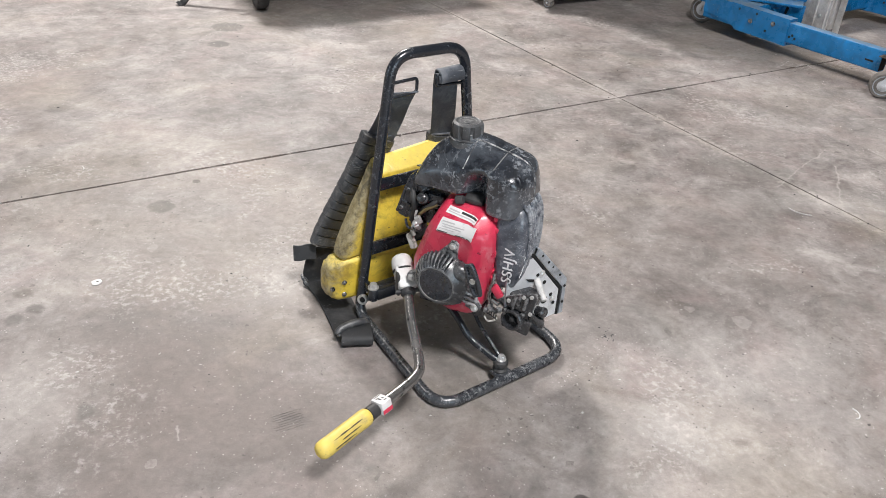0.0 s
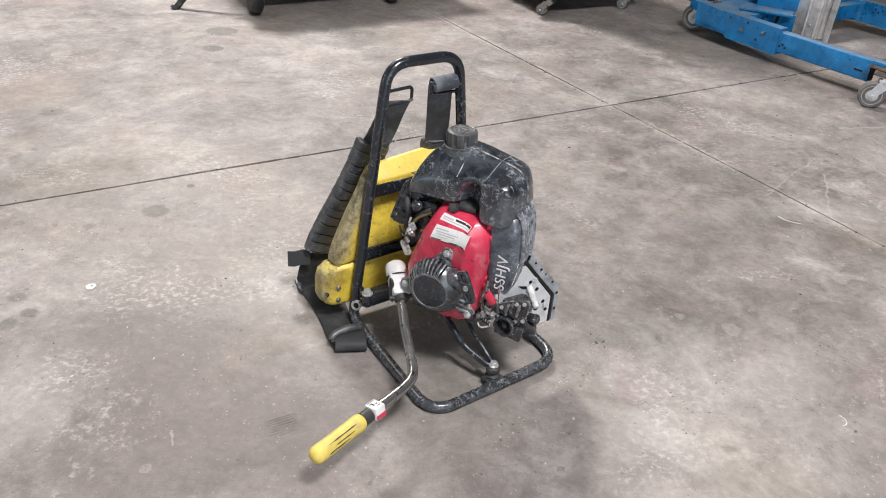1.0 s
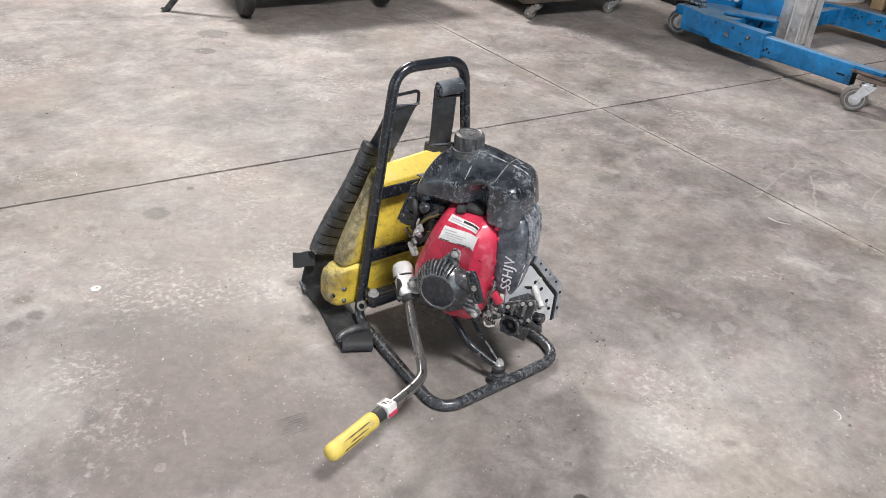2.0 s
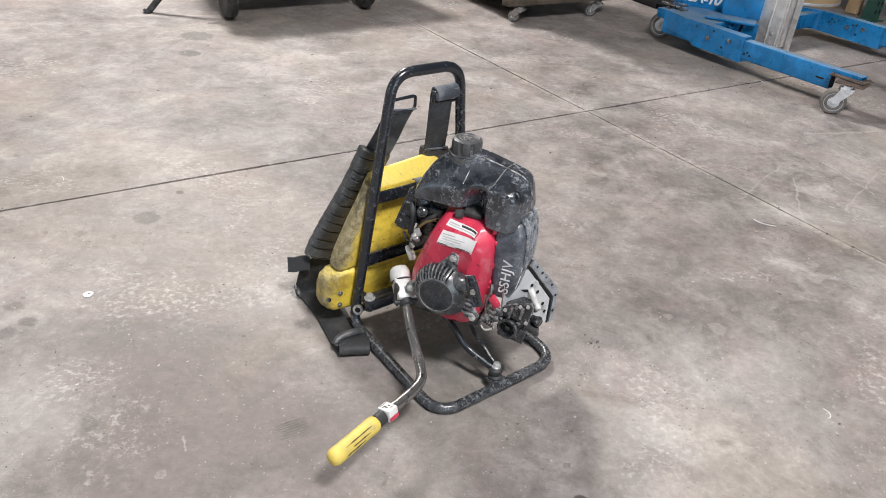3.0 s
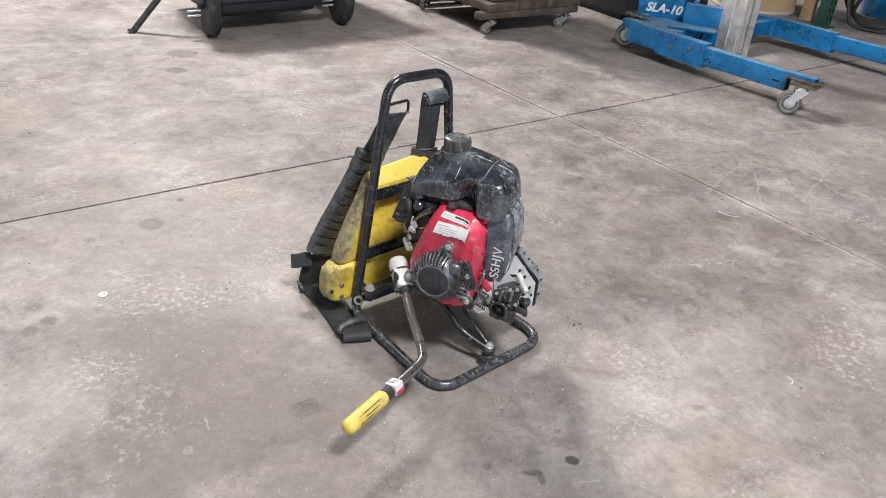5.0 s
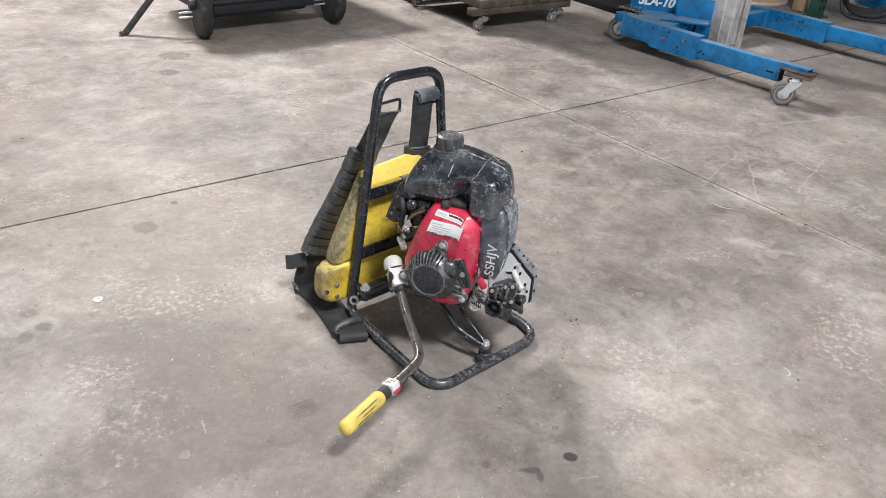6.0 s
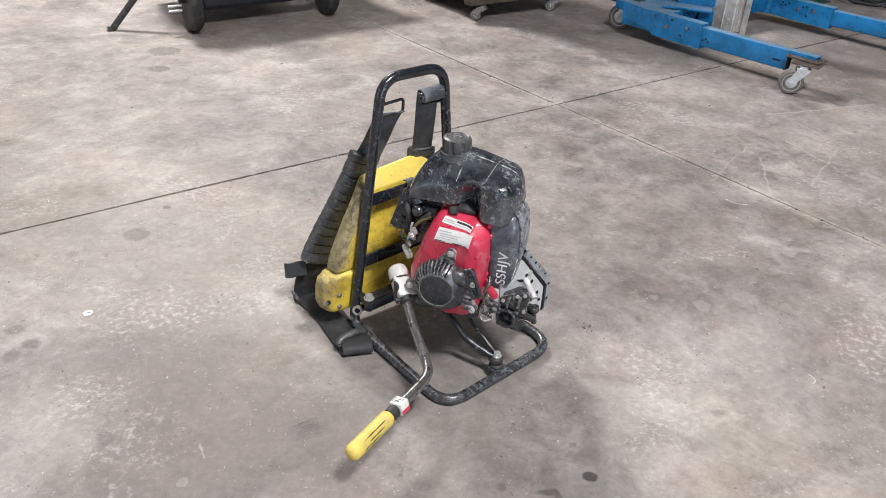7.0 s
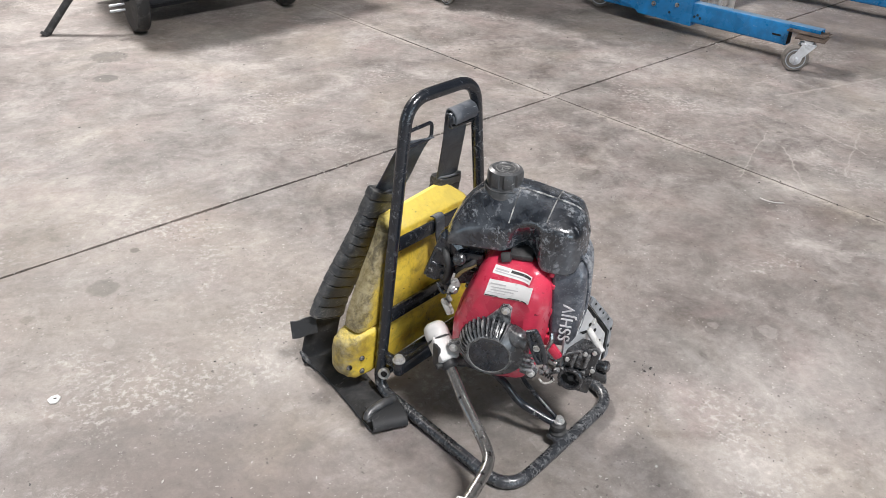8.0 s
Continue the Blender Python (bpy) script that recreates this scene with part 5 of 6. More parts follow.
    levels = [0.06, 0.2, 0.35, 0.5, 0.62, 0.7, 0.76, 0.8, 0.84, 0.88, 0.93, 0.965, 0.995]
    rings = []
    for s in levels:
        ring = []
        for k in range(n):
            a = math.tau * k / n
            kk = k * 120 / n
            r = SHROUD_R[int(kk) % 120] * (1 - kk % 1) + SHROUD_R[(int(kk) + 1) % 120] * (kk % 1)
            y, z = cy + math.cos(a) * r * s, cz + math.sin(a) * r * s
            ring.append((shroud_x(y, z), y, z))
        rings.append(ring)
    rings.append([(0.075, y, z) for _, y, z in rings[-1]])
    loft(bm, rings)
    cover = part("engine_cover", bm, RED, unit, "faded red engine cover with white stickers", ENG, 26)
    big = [(0.018, 0.356), (-0.058, 0.3535), (-0.0535, 0.328), (0.025, 0.33)]
    small = [(0.012, 0.3735), (-0.054, 0.3665), (-0.051, 0.357), (0.016, 0.3635)]
    for c in (big, small):
        bm = patch(bmesh.new(), c, 0.0004)
        st = part("sticker", bm, STICKER, cover, "white sticker with small unreadable print", ENG)
    bars = [(small, 0.45, 0.98, 0.12, 0.42, INK), (small, 0.05, 0.4, 0.3, 0.5, GREY_INK), (small, 0.05, 0.95, 0.62, 0.74, GREY_INK),
            (big, 0.05, 0.4, 0.16, 0.24, GREY_INK), (big, 0.08, 0.7, 0.36, 0.42, GREY_INK), (big, 0.1, 0.62, 0.52, 0.58, GREY_INK), (big, 0.05, 0.45, 0.68, 0.72, GREY_INK), (big, 0.02, 0.3, 0.9, 0.97, INK), (big, 0.52, 0.95, 0.91, 0.98, INK)]
    for c, u0, u1, v0, v1, ink in bars:
        bm = patch(bmesh.new(), quad_in(c, u0, u1, v0, v1), 0.0013, 6, 1, 0.0003)
        part("print_bar", bm, ink, cover, "", ENG)
    bm = bmesh.new()
    box(bm, (0.018, -0.089, 0.228), (0.02, 0.012, 0.02), pose(0, 0, 0, 10, 0, 0), 0.003)
    part("cover_lug", bm, RED, cover, "", ENG)
    # tabs and dirt along the cover's edge
    for y, z, h in ((-0.086, 0.372, 0.014), (-0.089, 0.345, 0.01), (-0.09, 0.292, 0.016), (-0.088, 0.25, 0.01)):
        bm = bmesh.new()
        box(bm, (0.016, y, z), (0.014, 0.008, h), pose(0, 0, 0, 12, 0, 8), 0.002)
        part("edge_tab", bm, RED, cover, "", ENG)
    bm = bmesh.new()
    rnd = random.Random(8)
    for k in range(16):
        z = 0.235 + 0.0085 * k + rnd.uniform(-0.002, 0.002)
        box(bm, (0.024 + rnd.uniform(-0.003, 0.003), -0.09 + rnd.uniform(-0.0015, 0.0015), z), (0.012, 0.007, 0.0085), pose(0, 0, 0, rnd.uniform(-25, 25), 0, rnd.uniform(-20, 20)), 0.0015, 1)
    part("edge_gap", bm, BLACK_METAL, cover, "black gap with clips beside the cover", ENG)
    # recoil starter
    bm = bmesh.new()
    cx, cy2, cz2 = -0.014, 0.004, 0.226
    seg = 190
    prof = [(0.06, 0.0), (0.0605, -0.008), (0.058, -0.018), (0.0535, -0.028), (0.047, -0.037), (0.041, -0.0415), (0.0395, -0.0425), (0.0385, -0.0405), (0.0005, -0.0405)]
    rings = []
    for r, h in prof:
        ring = []
        for k in range(seg):
            a = math.tau * k / seg
            deg = math.degrees(a)
            cut = 0.0
            if 5 < -h * 1000 < 39 and (deg + 14) % 360 < 128:
                cut = 0.0065 if (k % 5) < 2 else 0.0
            stretch = 1.0 + (0.14 * max(0.0, math.cos(a - radians(196))) ** 3 if h > -0.03 else 0.0)
            rr = (r - cut) * stretch
            ring.append((cx + h, cy2 + rr * math.cos(a), cz2 + rr * math.sin(a)))
        rings.append(ring)
    loft(bm, rings)
    recoil = part("recoil_starter", bm, RECOIL, unit, "grey-black ribbed recoil starter housing", ENG, 24)
    bm = bmesh.new()
    face = toward((cx - 0.0395, cy2, cz2), (-1, 0, 0))
    lathe(bm, [(0.0005, 0), (0.0375, 0), (0.0375, 0.0014), (0.036, 0.002), (0.0005, 0.002)], face, 48)
    ringb = bmesh.new()
    tube(ringb, [(cx - 0.0415, cy2 + 0.0375 * math.cos(math.tau * k / 48), cz2 + 0.0375 * math.sin(math.tau * k / 48)) for k in range(48)], 0.0013, 6, True)
    part("face_ring", ringb, RIM, recoil, "", ENG)
    disc = part("face_disc", bm, GLOSS, recoil, "smooth dark round face plate", ENG)
    for y, z, base in ((-0.016, 0.307, (-0.003, 0.27)), (0.073, 0.206, (0.045, 0.214)), (-0.071, 0.177, (-0.045, 0.2))):
        bm = bmesh.new()
        d = Vector((0, y - base[0], z - base[1])).normalized()
        s = d.cross(Vector((1, 0, 0)))
        p0, p1 = Vector((-0.018, base[0], base[1])), Vector((-0.02, y, z))
        outline = [p0 + s * 0.026, p1 + s * 0.012 - d * 0.006, p1 + s * 0.009 + d * 0.008, p1 + d * 0.012, p1 - s * 0.009 + d * 0.008, p1 - s * 0.012 - d * 0.006, p0 - s * 0.026]
        loft(bm, [[q + Vector((0.006, 0, 0)) for q in outline], [q + Vector((-0.0035, 0, 0)) for q in outline], [p + (q - p) * 0.9 + Vector((-0.006, 0, 0)) for q in outline for p in (p1,)]])
        part("lug", bm, RECOIL, recoil, "", ENG)
    for y, z in ((-0.016, 0.307), (0.073, 0.206), (-0.071, 0.177)):
        hex_bolt(recoil, (-0.026, y, z), (-1, 0, 0), 0.0055, 0.006, BOLT, ENG)
    # rope outlet and pull handle
    bm = bmesh.new()
    tube(bm, smooth_path([(-0.026, -0.03, 0.262), (-0.042, -0.048, 0.262), (-0.05, -0.064, 0.262)], 5), [0.017] * 6 + [0.013] * 5, 16)
    for k in range(4):
        tube(bm, smooth_path([(-0.026, -0.05 + 0.004 * k, 0.232 - 0.011 * k), (-0.04, -0.06 + 0.002 * k, 0.23 - 0.011 * k), (-0.03, -0.075 + 0.001 * k, 0.22 - 0.011 * k)], 5), 0.0032, 8)
    part("rope_outlet", bm, RECOIL, recoil, "", ENG)
    bm = bmesh.new()
    h0, h1 = Vector((-0.066, -0.066, 0.303)), Vector((-0.066, -0.09, 0.238))
    u = (h1 - h0).normalized()
    s = Vector((0, u.z, -u.y))
    for off, r in ((0.0075, 0.0052), (-0.0075, 0.0042)):
        tube(bm, smooth_path([h0 + s * off * 0.7 + u * 0.001, h0 + s * off + u * 0.01, h0.lerp(h1, 0.5) + s * off * 1.15, h1 + s * off - u * 0.01, h1 + s * off * 0.7 - u * 0.001], 4), r, 10)
    tube(bm, [h0 + u * 0.004 + Vector((0.004, 0, 0)), h0.lerp(h1, 0.5) + Vector((0.004, 0, 0)), h1 - u * 0.004 + Vector((0.004, 0, 0))], 0.0065, 8)
    for q in (0.03, 0.36, 0.66, 0.97):
        cyl(bm, h0.lerp(h1, q) + s * 0.008, h0.lerp(h1, q) - s * 0.008, 0.0042, None, 8)
    cyl(bm, h0.lerp(h1, 0.5), h0.lerp(h1, 0.5) + Vector((0.03, 0.012, -0.004)), 0.009, 0.007, 12)
    handle = part("pull_handle", bm, GLOSS, recoil, "black starter pull handle", ENG)
    bm = bmesh.new()
    mid = h0.lerp(h1, 0.51)
    lathe(bm, [(0.006, 0), (0.006, 0.004), (0.003, 0.005), (0.0005, 0.005)], toward(mid + Vector((-0.001, 0.0, 0)), (-1, 0, 0)), 12)
    rope = part("rope_knot", bm, DIRTY_WHITE, recoil, "", ENG)
    # muffler shield with painted letters
    rows = [(0.212, -0.104, -0.124, 0.026, 0.07), (0.217, -0.098, -0.133, 0.017, 0.085), (0.236, -0.094, -0.1415, 0.0115, 0.1), (0.265, -0.091, -0.1465, 0.0095, 0.108),
            (0.3, -0.089, -0.149, 0.009, 0.112), (0.34, -0.087, -0.149, 0.01, 0.114), (0.372, -0.086, -0.1455, 0.0145, 0.114), (0.391, -0.088, -0.138, 0.023, 0.11), (0.4, -0.094, -0.129, 0.036, 0.1)]
    bm = bmesh.new()
    loft(bm, [[(x, y, z) for x, y in rrect(x0, x1, y1, y0, [0.016, 0.02, 0.01, 0.009], 6)] for z, y0, y1, x0, x1 in rows])
    shield = part("muffler_shield", bm, SHIELD, unit, "dusty blue-black muffler shield with white painted letters", ENG, 60)
    for k in range(7):
        x = 0.034 + 0.0115 * k
        bm = bmesh.new()
        tube(bm, smooth_path([(x, -0.129, 0.222), (x, -0.142, 0.245), (x, -0.1485, 0.28), (x, -0.1515, 0.315), (x, -0.1505, 0.35), (x, -0.146, 0.379), (x, -0.136, 0.398), (x + 0.004, -0.12, 0.403)], 4), 0.0042, 8)
        part("shield_rib", bm, SHIELD, shield, "", ENG)
    text = bpy.data.curves.new("letters", "FONT")
    text.body, text.size, text.extrude, text.offset, text.space_character = "SSHJV", 0.0305, 0.0006, 0.0001, 1.06
    holder = new("letters_source", text)
    bpy.context.view_layer.update()
    me = bpy.data.meshes.new_from_object(holder.evaluated_get(bpy.context.evaluated_depsgraph_get()))
    bpy.data.objects.remove(holder)
    me.name = "letters"
    # upright letters run up the shield, towards the tank
    m = Matrix.Translation((0.0086, -0.1305, 0.234)) @ Matrix(((0, 0, -1, 0), (-0.03, 1, 0, 0), (1, 0.03, 0, 0), (0, 0, 0, 1)))
    me.transform(ENG @ m)
    me.materials.clear()
    me.materials.append(WHITE_PAINT)
    letters = new("letters", me)
    letters.parent = shield
    letters["label"] = "white painted letters SSHJV"
    for x, y, z, lx, lz in ((0.0262, -0.1425, 0.252, 0.002, 0.016), (0.0268, -0.1455, 0.268, 0.002, 0.012), (0.0272, -0.147, 0.29, 0.002, 0.009)):
        bm = bmesh.new()
        box(bm, (x, y - 0.002, z), (lx, 0.0012, lz), pose(0, 0, 0, 10, 22, 0))
        part("paint_stroke", bm, WHITE_PAINT, shield, "", ENG)
    # galvanised bracket plate
    bm = bmesh.new()
    outline = [(0.015, 0.27), (0.081, 0.272), (0.168, 0.166), (0.168, 0.101), (0.105, 0.098), (0.02, 0.15)]
    loft(bm, [[(x, y, z) for x, z in outline] for y in (-0.33, -0.326)])
    plate = part("bracket_plate", bm, GALV, unit, "bright galvanised bracket plate with holes")
    # black line between the plate and its flange
    bm = bmesh.new()
    tube(bm, fillet([(0.074, -0.3275, 0.281), (0.083, -0.3275, 0.276), (0.172, -0.3275, 0.168), (0.1725, -0.3275, 0.098)], 0.008, 4), 0.0042, 8)
    part("edge_line", bm, HOLE, plate)
    bm = bmesh.new()
    strip = [(0.094, 0.293), (0.186, 0.19), (0.1875, 0.1), (0.1765, 0.099), (0.1765, 0.17), (0.086, 0.279)]
    loft(bm, [[(x, y, z) for x, z in strip] for y in (-0.333, -0.329)])
    loft(bm, [[(xa + o, y, za + o) for o, y in ((0.0, -0.331), (0.0, -0.3), (-0.002, -0.3), (-0.002, -0.331))] for xa, za in ((0.094, 0.293), (0.186, 0.19), (0.1875, 0.1))])
    part("flange", bm, DULL_GALV, plate, "bent dull galvanised flange with bolt holes")
    for x, z, r in ((0.146, 0.16, 0.0045), (0.122, 0.2, 0.0045), (0.157, 0.135, 0.004), (0.128, 0.152, 0.009), (0.1, 0.225, 0.004), (0.1815, 0.172, 0.0032), (0.1815, 0.13, 0.0032)):
        bm = bmesh.new()
        lathe(bm, [(r, 0), (r, 0.0012), (0.0004, 0.0012)], toward((x, -0.3301 if x < 0.175 else -0.3331, z), (0, -1, 0)), 16)
        part("bolt_hole", bm, HOLE, plate)
    for k, r in ((0.25, 0.0024), (1.3, 0.0032), (2.1, 0.002), (3.4, 0.0028)):
        bm = bmesh.new()
        lathe(bm, [(r, 0), (r, 0.0012), (0.0004, 0.0012)], toward((0.1 + 0.0185 * k, -0.3331, 0.2775 - 0.0209 * k), (0, -1, 0)), 12)
        part("bolt_hole", bm, HOLE, plate)
    bm = bmesh.new()
    loft(bm, [[(x, y, z) for x, z in ((0.066, 0.226), (0.078, 0.215), (0.1, 0.208), (0.103, 0.212), (0.084, 0.22))] for y in (-0.3305, -0.3312)])
    part("slot", bm, HOLE, plate)
    for x, z in ((0.152, 0.148), (0.112, 0.226)):
        hex_bolt(plate, (x, -0.3305, z), (0, -1, 0), 0.005, 0.004)
    bm = bmesh.new()
    cyl(bm, (0.098, -0.33, 0.215), (0.086, -0.372, 0.19), 0.007, None, 14, 0.0015)
    part("spacer", bm, CASTING, plate)
    # carburettor
    axis = Vector((-0.95, 0.12, 0.08))
    mouth = Vector((0.006, -0.143, 0.153))
    bm = bmesh.new()
    lathe(bm, [(0.021, -0.04), (0.0215, -0.006), (0.0235, -0.004), (0.0235, 0.004), (0.0215, 0.006), (0.0178, 0.006), (0.0165, 0.002), (0.015, -0.022), (0.0005, -0.022)], toward(mouth, axis), 32)
    box(bm, (0.042, -0.152, 0.165), (0.054, 0.054, 0.078), pose(0, 0, 0, 6, 4, -6), 0.005)
    box(bm, (0.014, -0.166, 0.14), (0.012, 0.03, 0.036), pose(0, 0, 0, 10, 0, 0), 0.003)
    carb = part("carburettor", bm, BLACK_METAL, unit, "oily black carburettor with open throat", ENG)
    bm = bmesh.new()
    lathe(bm, [(0.0005, -0.006), (0.0162, -0.006), (0.0162, -0.0045), (0.0005, -0.0045)], toward(mouth, axis), 24)
    part("throat", bm, HOLE, carb, "", ENG)
    bm = bmesh.new()
    lathe(bm, [(0.0005, -0.0045), (0.006, -0.0045), (0.006, 0.0), (0.0035, 0.0015), (0.0005, 0.0015)], toward(mouth, axis), 12)
    box(bm, mouth + axis * -0.003, (0.003, 0.03, 0.0035), pose(0, 0, 0, 35, 0, -8), 0.001, 1)
    part("butterfly_valve", bm, RUBBER, carb, "", ENG)
    bm = bmesh.new()
    plate_pts = [(-0.124, 0.2), (-0.15, 0.214), (-0.186, 0.226), (-0.19, 0.218), (-0.186, 0.196), (-0.182, 0.17), (-0.155, 0.176), (-0.128, 0.178)]
    loft(bm, [[(0.016, y, z) for y, z in plate_pts], [(0.011, y, z) for y, z in plate_pts], [(0.0095, -0.156 + (y + 0.156) * 0.93, 0.198 + (z - 0.198) * 0.93) for y, z in plate_pts]])
    flange = part("flange_plate", bm, BLACK_METAL, carb, "", ENG)
    for k, (y, z) in enumerate(((-0.143, 0.195), (-0.153, 0.2), (-0.167, 0.2))):
        bm = bmesh.new()
        tube(bm, [(0.009, y + 0.002, z - 0.017), (0.007, y, z), (0.009, y - 0.004, z + 0.014)], [0.0036, 0.0046, 0.0036], 10)
        part("body_rib", bm, BLACK_METAL, carb, "", ENG)
    for y, z in ((-0.163, 0.214), (-0.179, 0.219), (-0.132, 0.196), (-0.18, 0.178)):
        hex_bolt(carb, (0.0095, y, z), (-1, 0, 0.1), 0.0042, 0.005, BOLT, ENG, False)
    for (dy, dz) in ((0.018, 0.016), (-0.02, 0.015), (-0.018, -0.019), (0.016, -0.018)):
        bm = bmesh.new()
        lathe(bm, [(0.0055, -0.012), (0.0055, 0.004), (0.004, 0.006), (0.0005, 0.006)], toward(mouth + Vector((0.004, dy, dz)), axis), 12)
        part("throat_lug", bm, BLACK_METAL, carb, "", ENG)
    # fuel-pump barrel at the side
    bm = bmesh.new()
    p0, p1 = Vector((0.03, -0.176, 0.178)), Vector((0.018, -0.207, 0.184))
    lathe(bm, [(0.0105, 0), (0.0115, 0.004), (0.0095, 0.008), (0.0095, 0.022), (0.0112, 0.026), (0.0112, 0.032), (0.008, 0.035), (0.0005, 0.035)], toward(p0, p1 - p0), 18)
    box(bm, (0.022, -0.19, 0.162), (0.02, 0.022, 0.02), pose(0, 0, 0, 14, 0, 0), 0.004)
    box(bm, (0.018, -0.202, 0.158), (0.012, 0.012, 0.022), pose(0, 0, 0, -10, 0, 0), 0.003)
    part("pump_barrel", bm, BLACK_METAL, carb, "", ENG)
    bm = bmesh.new()
    lathe(bm, [(0.0098, 0.009), (0.0104, 0.0095), (0.0104, 0.0125), (0.0098, 0.013)], toward(p0, p1 - p0), 18)
    part("barrel_band", bm, BOLT, carb, "", ENG)
    bm = bmesh.new()
    box(bm, (-0.002, -0.108, 0.216), (0.013, 0.016, 0.03), pose(0, 0, 0, -38, 0, 0), 0.004)
    part("choke_lever", bm, RED, carb, "red choke lever", ENG)
    bm = bmesh.new()
    tube(bm, smooth_path([(0.0, -0.098, 0.255), (-0.006, -0.1, 0.24), (-0.006, -0.094, 0.222), (0.0, -0.09, 0.2), (0.004, -0.094, 0.176)], 5), 0.004, 8)
    tube(bm, [(0.0, -0.1, 0.192), (-0.004, -0.115, 0.188)], 0.0055, 10)
    part("linkage", bm, STEEL, carb, "", ENG)
    bm = bmesh.new()
    coil = [(0.0 + 0.004 * math.cos(k * 0.9), -0.09 - 0.0007 * k, 0.16 + 0.004 * math.sin(k * 0.9) - 0.0003 * k) for k in range(34)]
    tube(bm, coil, 0.0012, 6)
    part("spring", bm, BLACK_METAL, carb, "", ENG)
    bm = bmesh.new()
    tube(bm, smooth_path([(0.0, -0.086, 0.146), (-0.004, -0.094, 0.14), (-0.004, -0.106, 0.143), (0.0, -0.114, 0.15)], 4), 0.0022, 8)
    part("cable_tie", bm, DIRTY_WHITE, carb, "", ENG)
    bm = bmesh.new()
    for k in range(5):
        box(bm, (-0.002 + 0.004 * (k % 2), -0.088 - 0.007 * k, 0.165 + 0.004 * ((k * 2) % 3)), (0.012, 0.009, 0.012), pose(0, 0, 0, 20 * k, 15 * k, 0), 0.002, 1)
    part("governor_link", bm, BLACK_METAL, carb, "", ENG)


def power_unit():
    unit = thing("backpack_power_unit", UNIT, "worn backpack petrol engine on black tube frame with yellow pad", "power unit")
    frame_parts(unit)
    pad_parts(unit)
    strap_parts(unit)
    handle_parts(unit)
    engine_parts(unit)


power_unit()


# ---- the material lift ----
LIFT = pose(1.22, 2.30, 0, 0, 0, -55.5)


def caster(parent, place, turn, r=0.062, width=0.032, top=0.15, fork_mat=None):
    """A swivel caster: tyre, hub, fork, plate."""
    m = Matrix.Translation(place) @ pose(0, 0, 0, 0, 0, turn)
    bm = bmesh.new()
    w = width / 2
    lathe(bm, [(r * 0.62, -w), (r * 0.9, -w), (r * 0.985, -w * 0.7), (r, 0), (r * 0.985, w * 0.7), (r * 0.9, w), (r * 0.62, w)], m @ Matrix.Translation((0, 0, r)) @ Matrix.Rotation(radians(90), 4, "X"), 32)
    tyre = part("caster_wheel", bm, CASTER_RUBBER, parent)
    bm = bmesh.new()
    lathe(bm, [(r * 0.2, -w - 0.003), (r * 0.45, -w - 0.001), (r * 0.62, 0), (r * 0.45, w + 0.001), (r * 0.2, w + 0.003)], m @ Matrix.Translation((0, 0, r)) @ Matrix.Rotation(radians(90), 4, "X"), 24)
    part("hub", bm, CASTER_STEEL, tyre)
    for s in (-1, 1):
        bm = bmesh.new()
        lathe(bm, [(r * 0.68, w * 0.7), (r * 0.68, w + 0.002), (r * 0.74, w + 0.0025), (r * 0.76, w * 0.7)], m @ Matrix.Translation((0, 0, r)) @ Matrix.Rotation(radians(90 * s), 4, "X"), 28)
        part("rim", bm, DULL_GALV, tyre)
        hex_bolt(parent, (0, 0, 0), (0, 0, 1), r * 0.13, 0.008, CASTER_STEEL, m @ Matrix.Translation((0, s * (w + 0.008), r)) @ Matrix.Rotation(radians(-90 * s), 4, "X"))
    bm = bmesh.new()
    lx = 0.04
    for s in (-1, 1):
        y = s * (w + 0.006)
        outline = [(-0.016, r - 0.012), (0.014, r - 0.016), (0.02, r + 0.004), (lx + 0.03, top - 0.014), (lx - 0.028, top - 0.014), (-0.016, r + 0.014)]
        loft(bm, [[m @ Vector((x, y - 0.002, z)) for x, z in outline], [m @ Vector((x, y + 0.002, z)) for x, z in outline]])
    loft(bm, [[m @ Vector((lx + x, y, z)) for x, y in rrect(-0.03, 0.03, -w - 0.008, w + 0.008, 0.008)] for z in (top - 0.016, top - 0.01)])
    cyl(bm, m @ Vector((lx, 0, top - 0.012)), m @ Vector((lx, 0, top)), 0.02, None, 18)
    cyl(bm, m @ Vector((0, -w - 0.013, r)), m @ Vector((0, w + 0.013, r)), 0.007, None, 8)
    part("fork", bm, fork_mat or CASTER_STEEL, parent)
    return m


def tube_beam(bm, x0, x1, y0, y1, z0, z1, wall=0.004):
    """A hollow rectangular beam along x with open ends."""
    outer = rrect(y0, y1, z0, z1, 0.008, 3)
    inner = rrect(y0 + wall, y1 - wall, z0 + wall, z1 - wall, 0.005, 3)
    loft(bm, [[(x0, y, z) for y, z in inner], [(x0, y, z) for y, z in outer], [(x1, y, z) for y, z in outer], [(x1, y, z) for y, z in inner]], False, True)


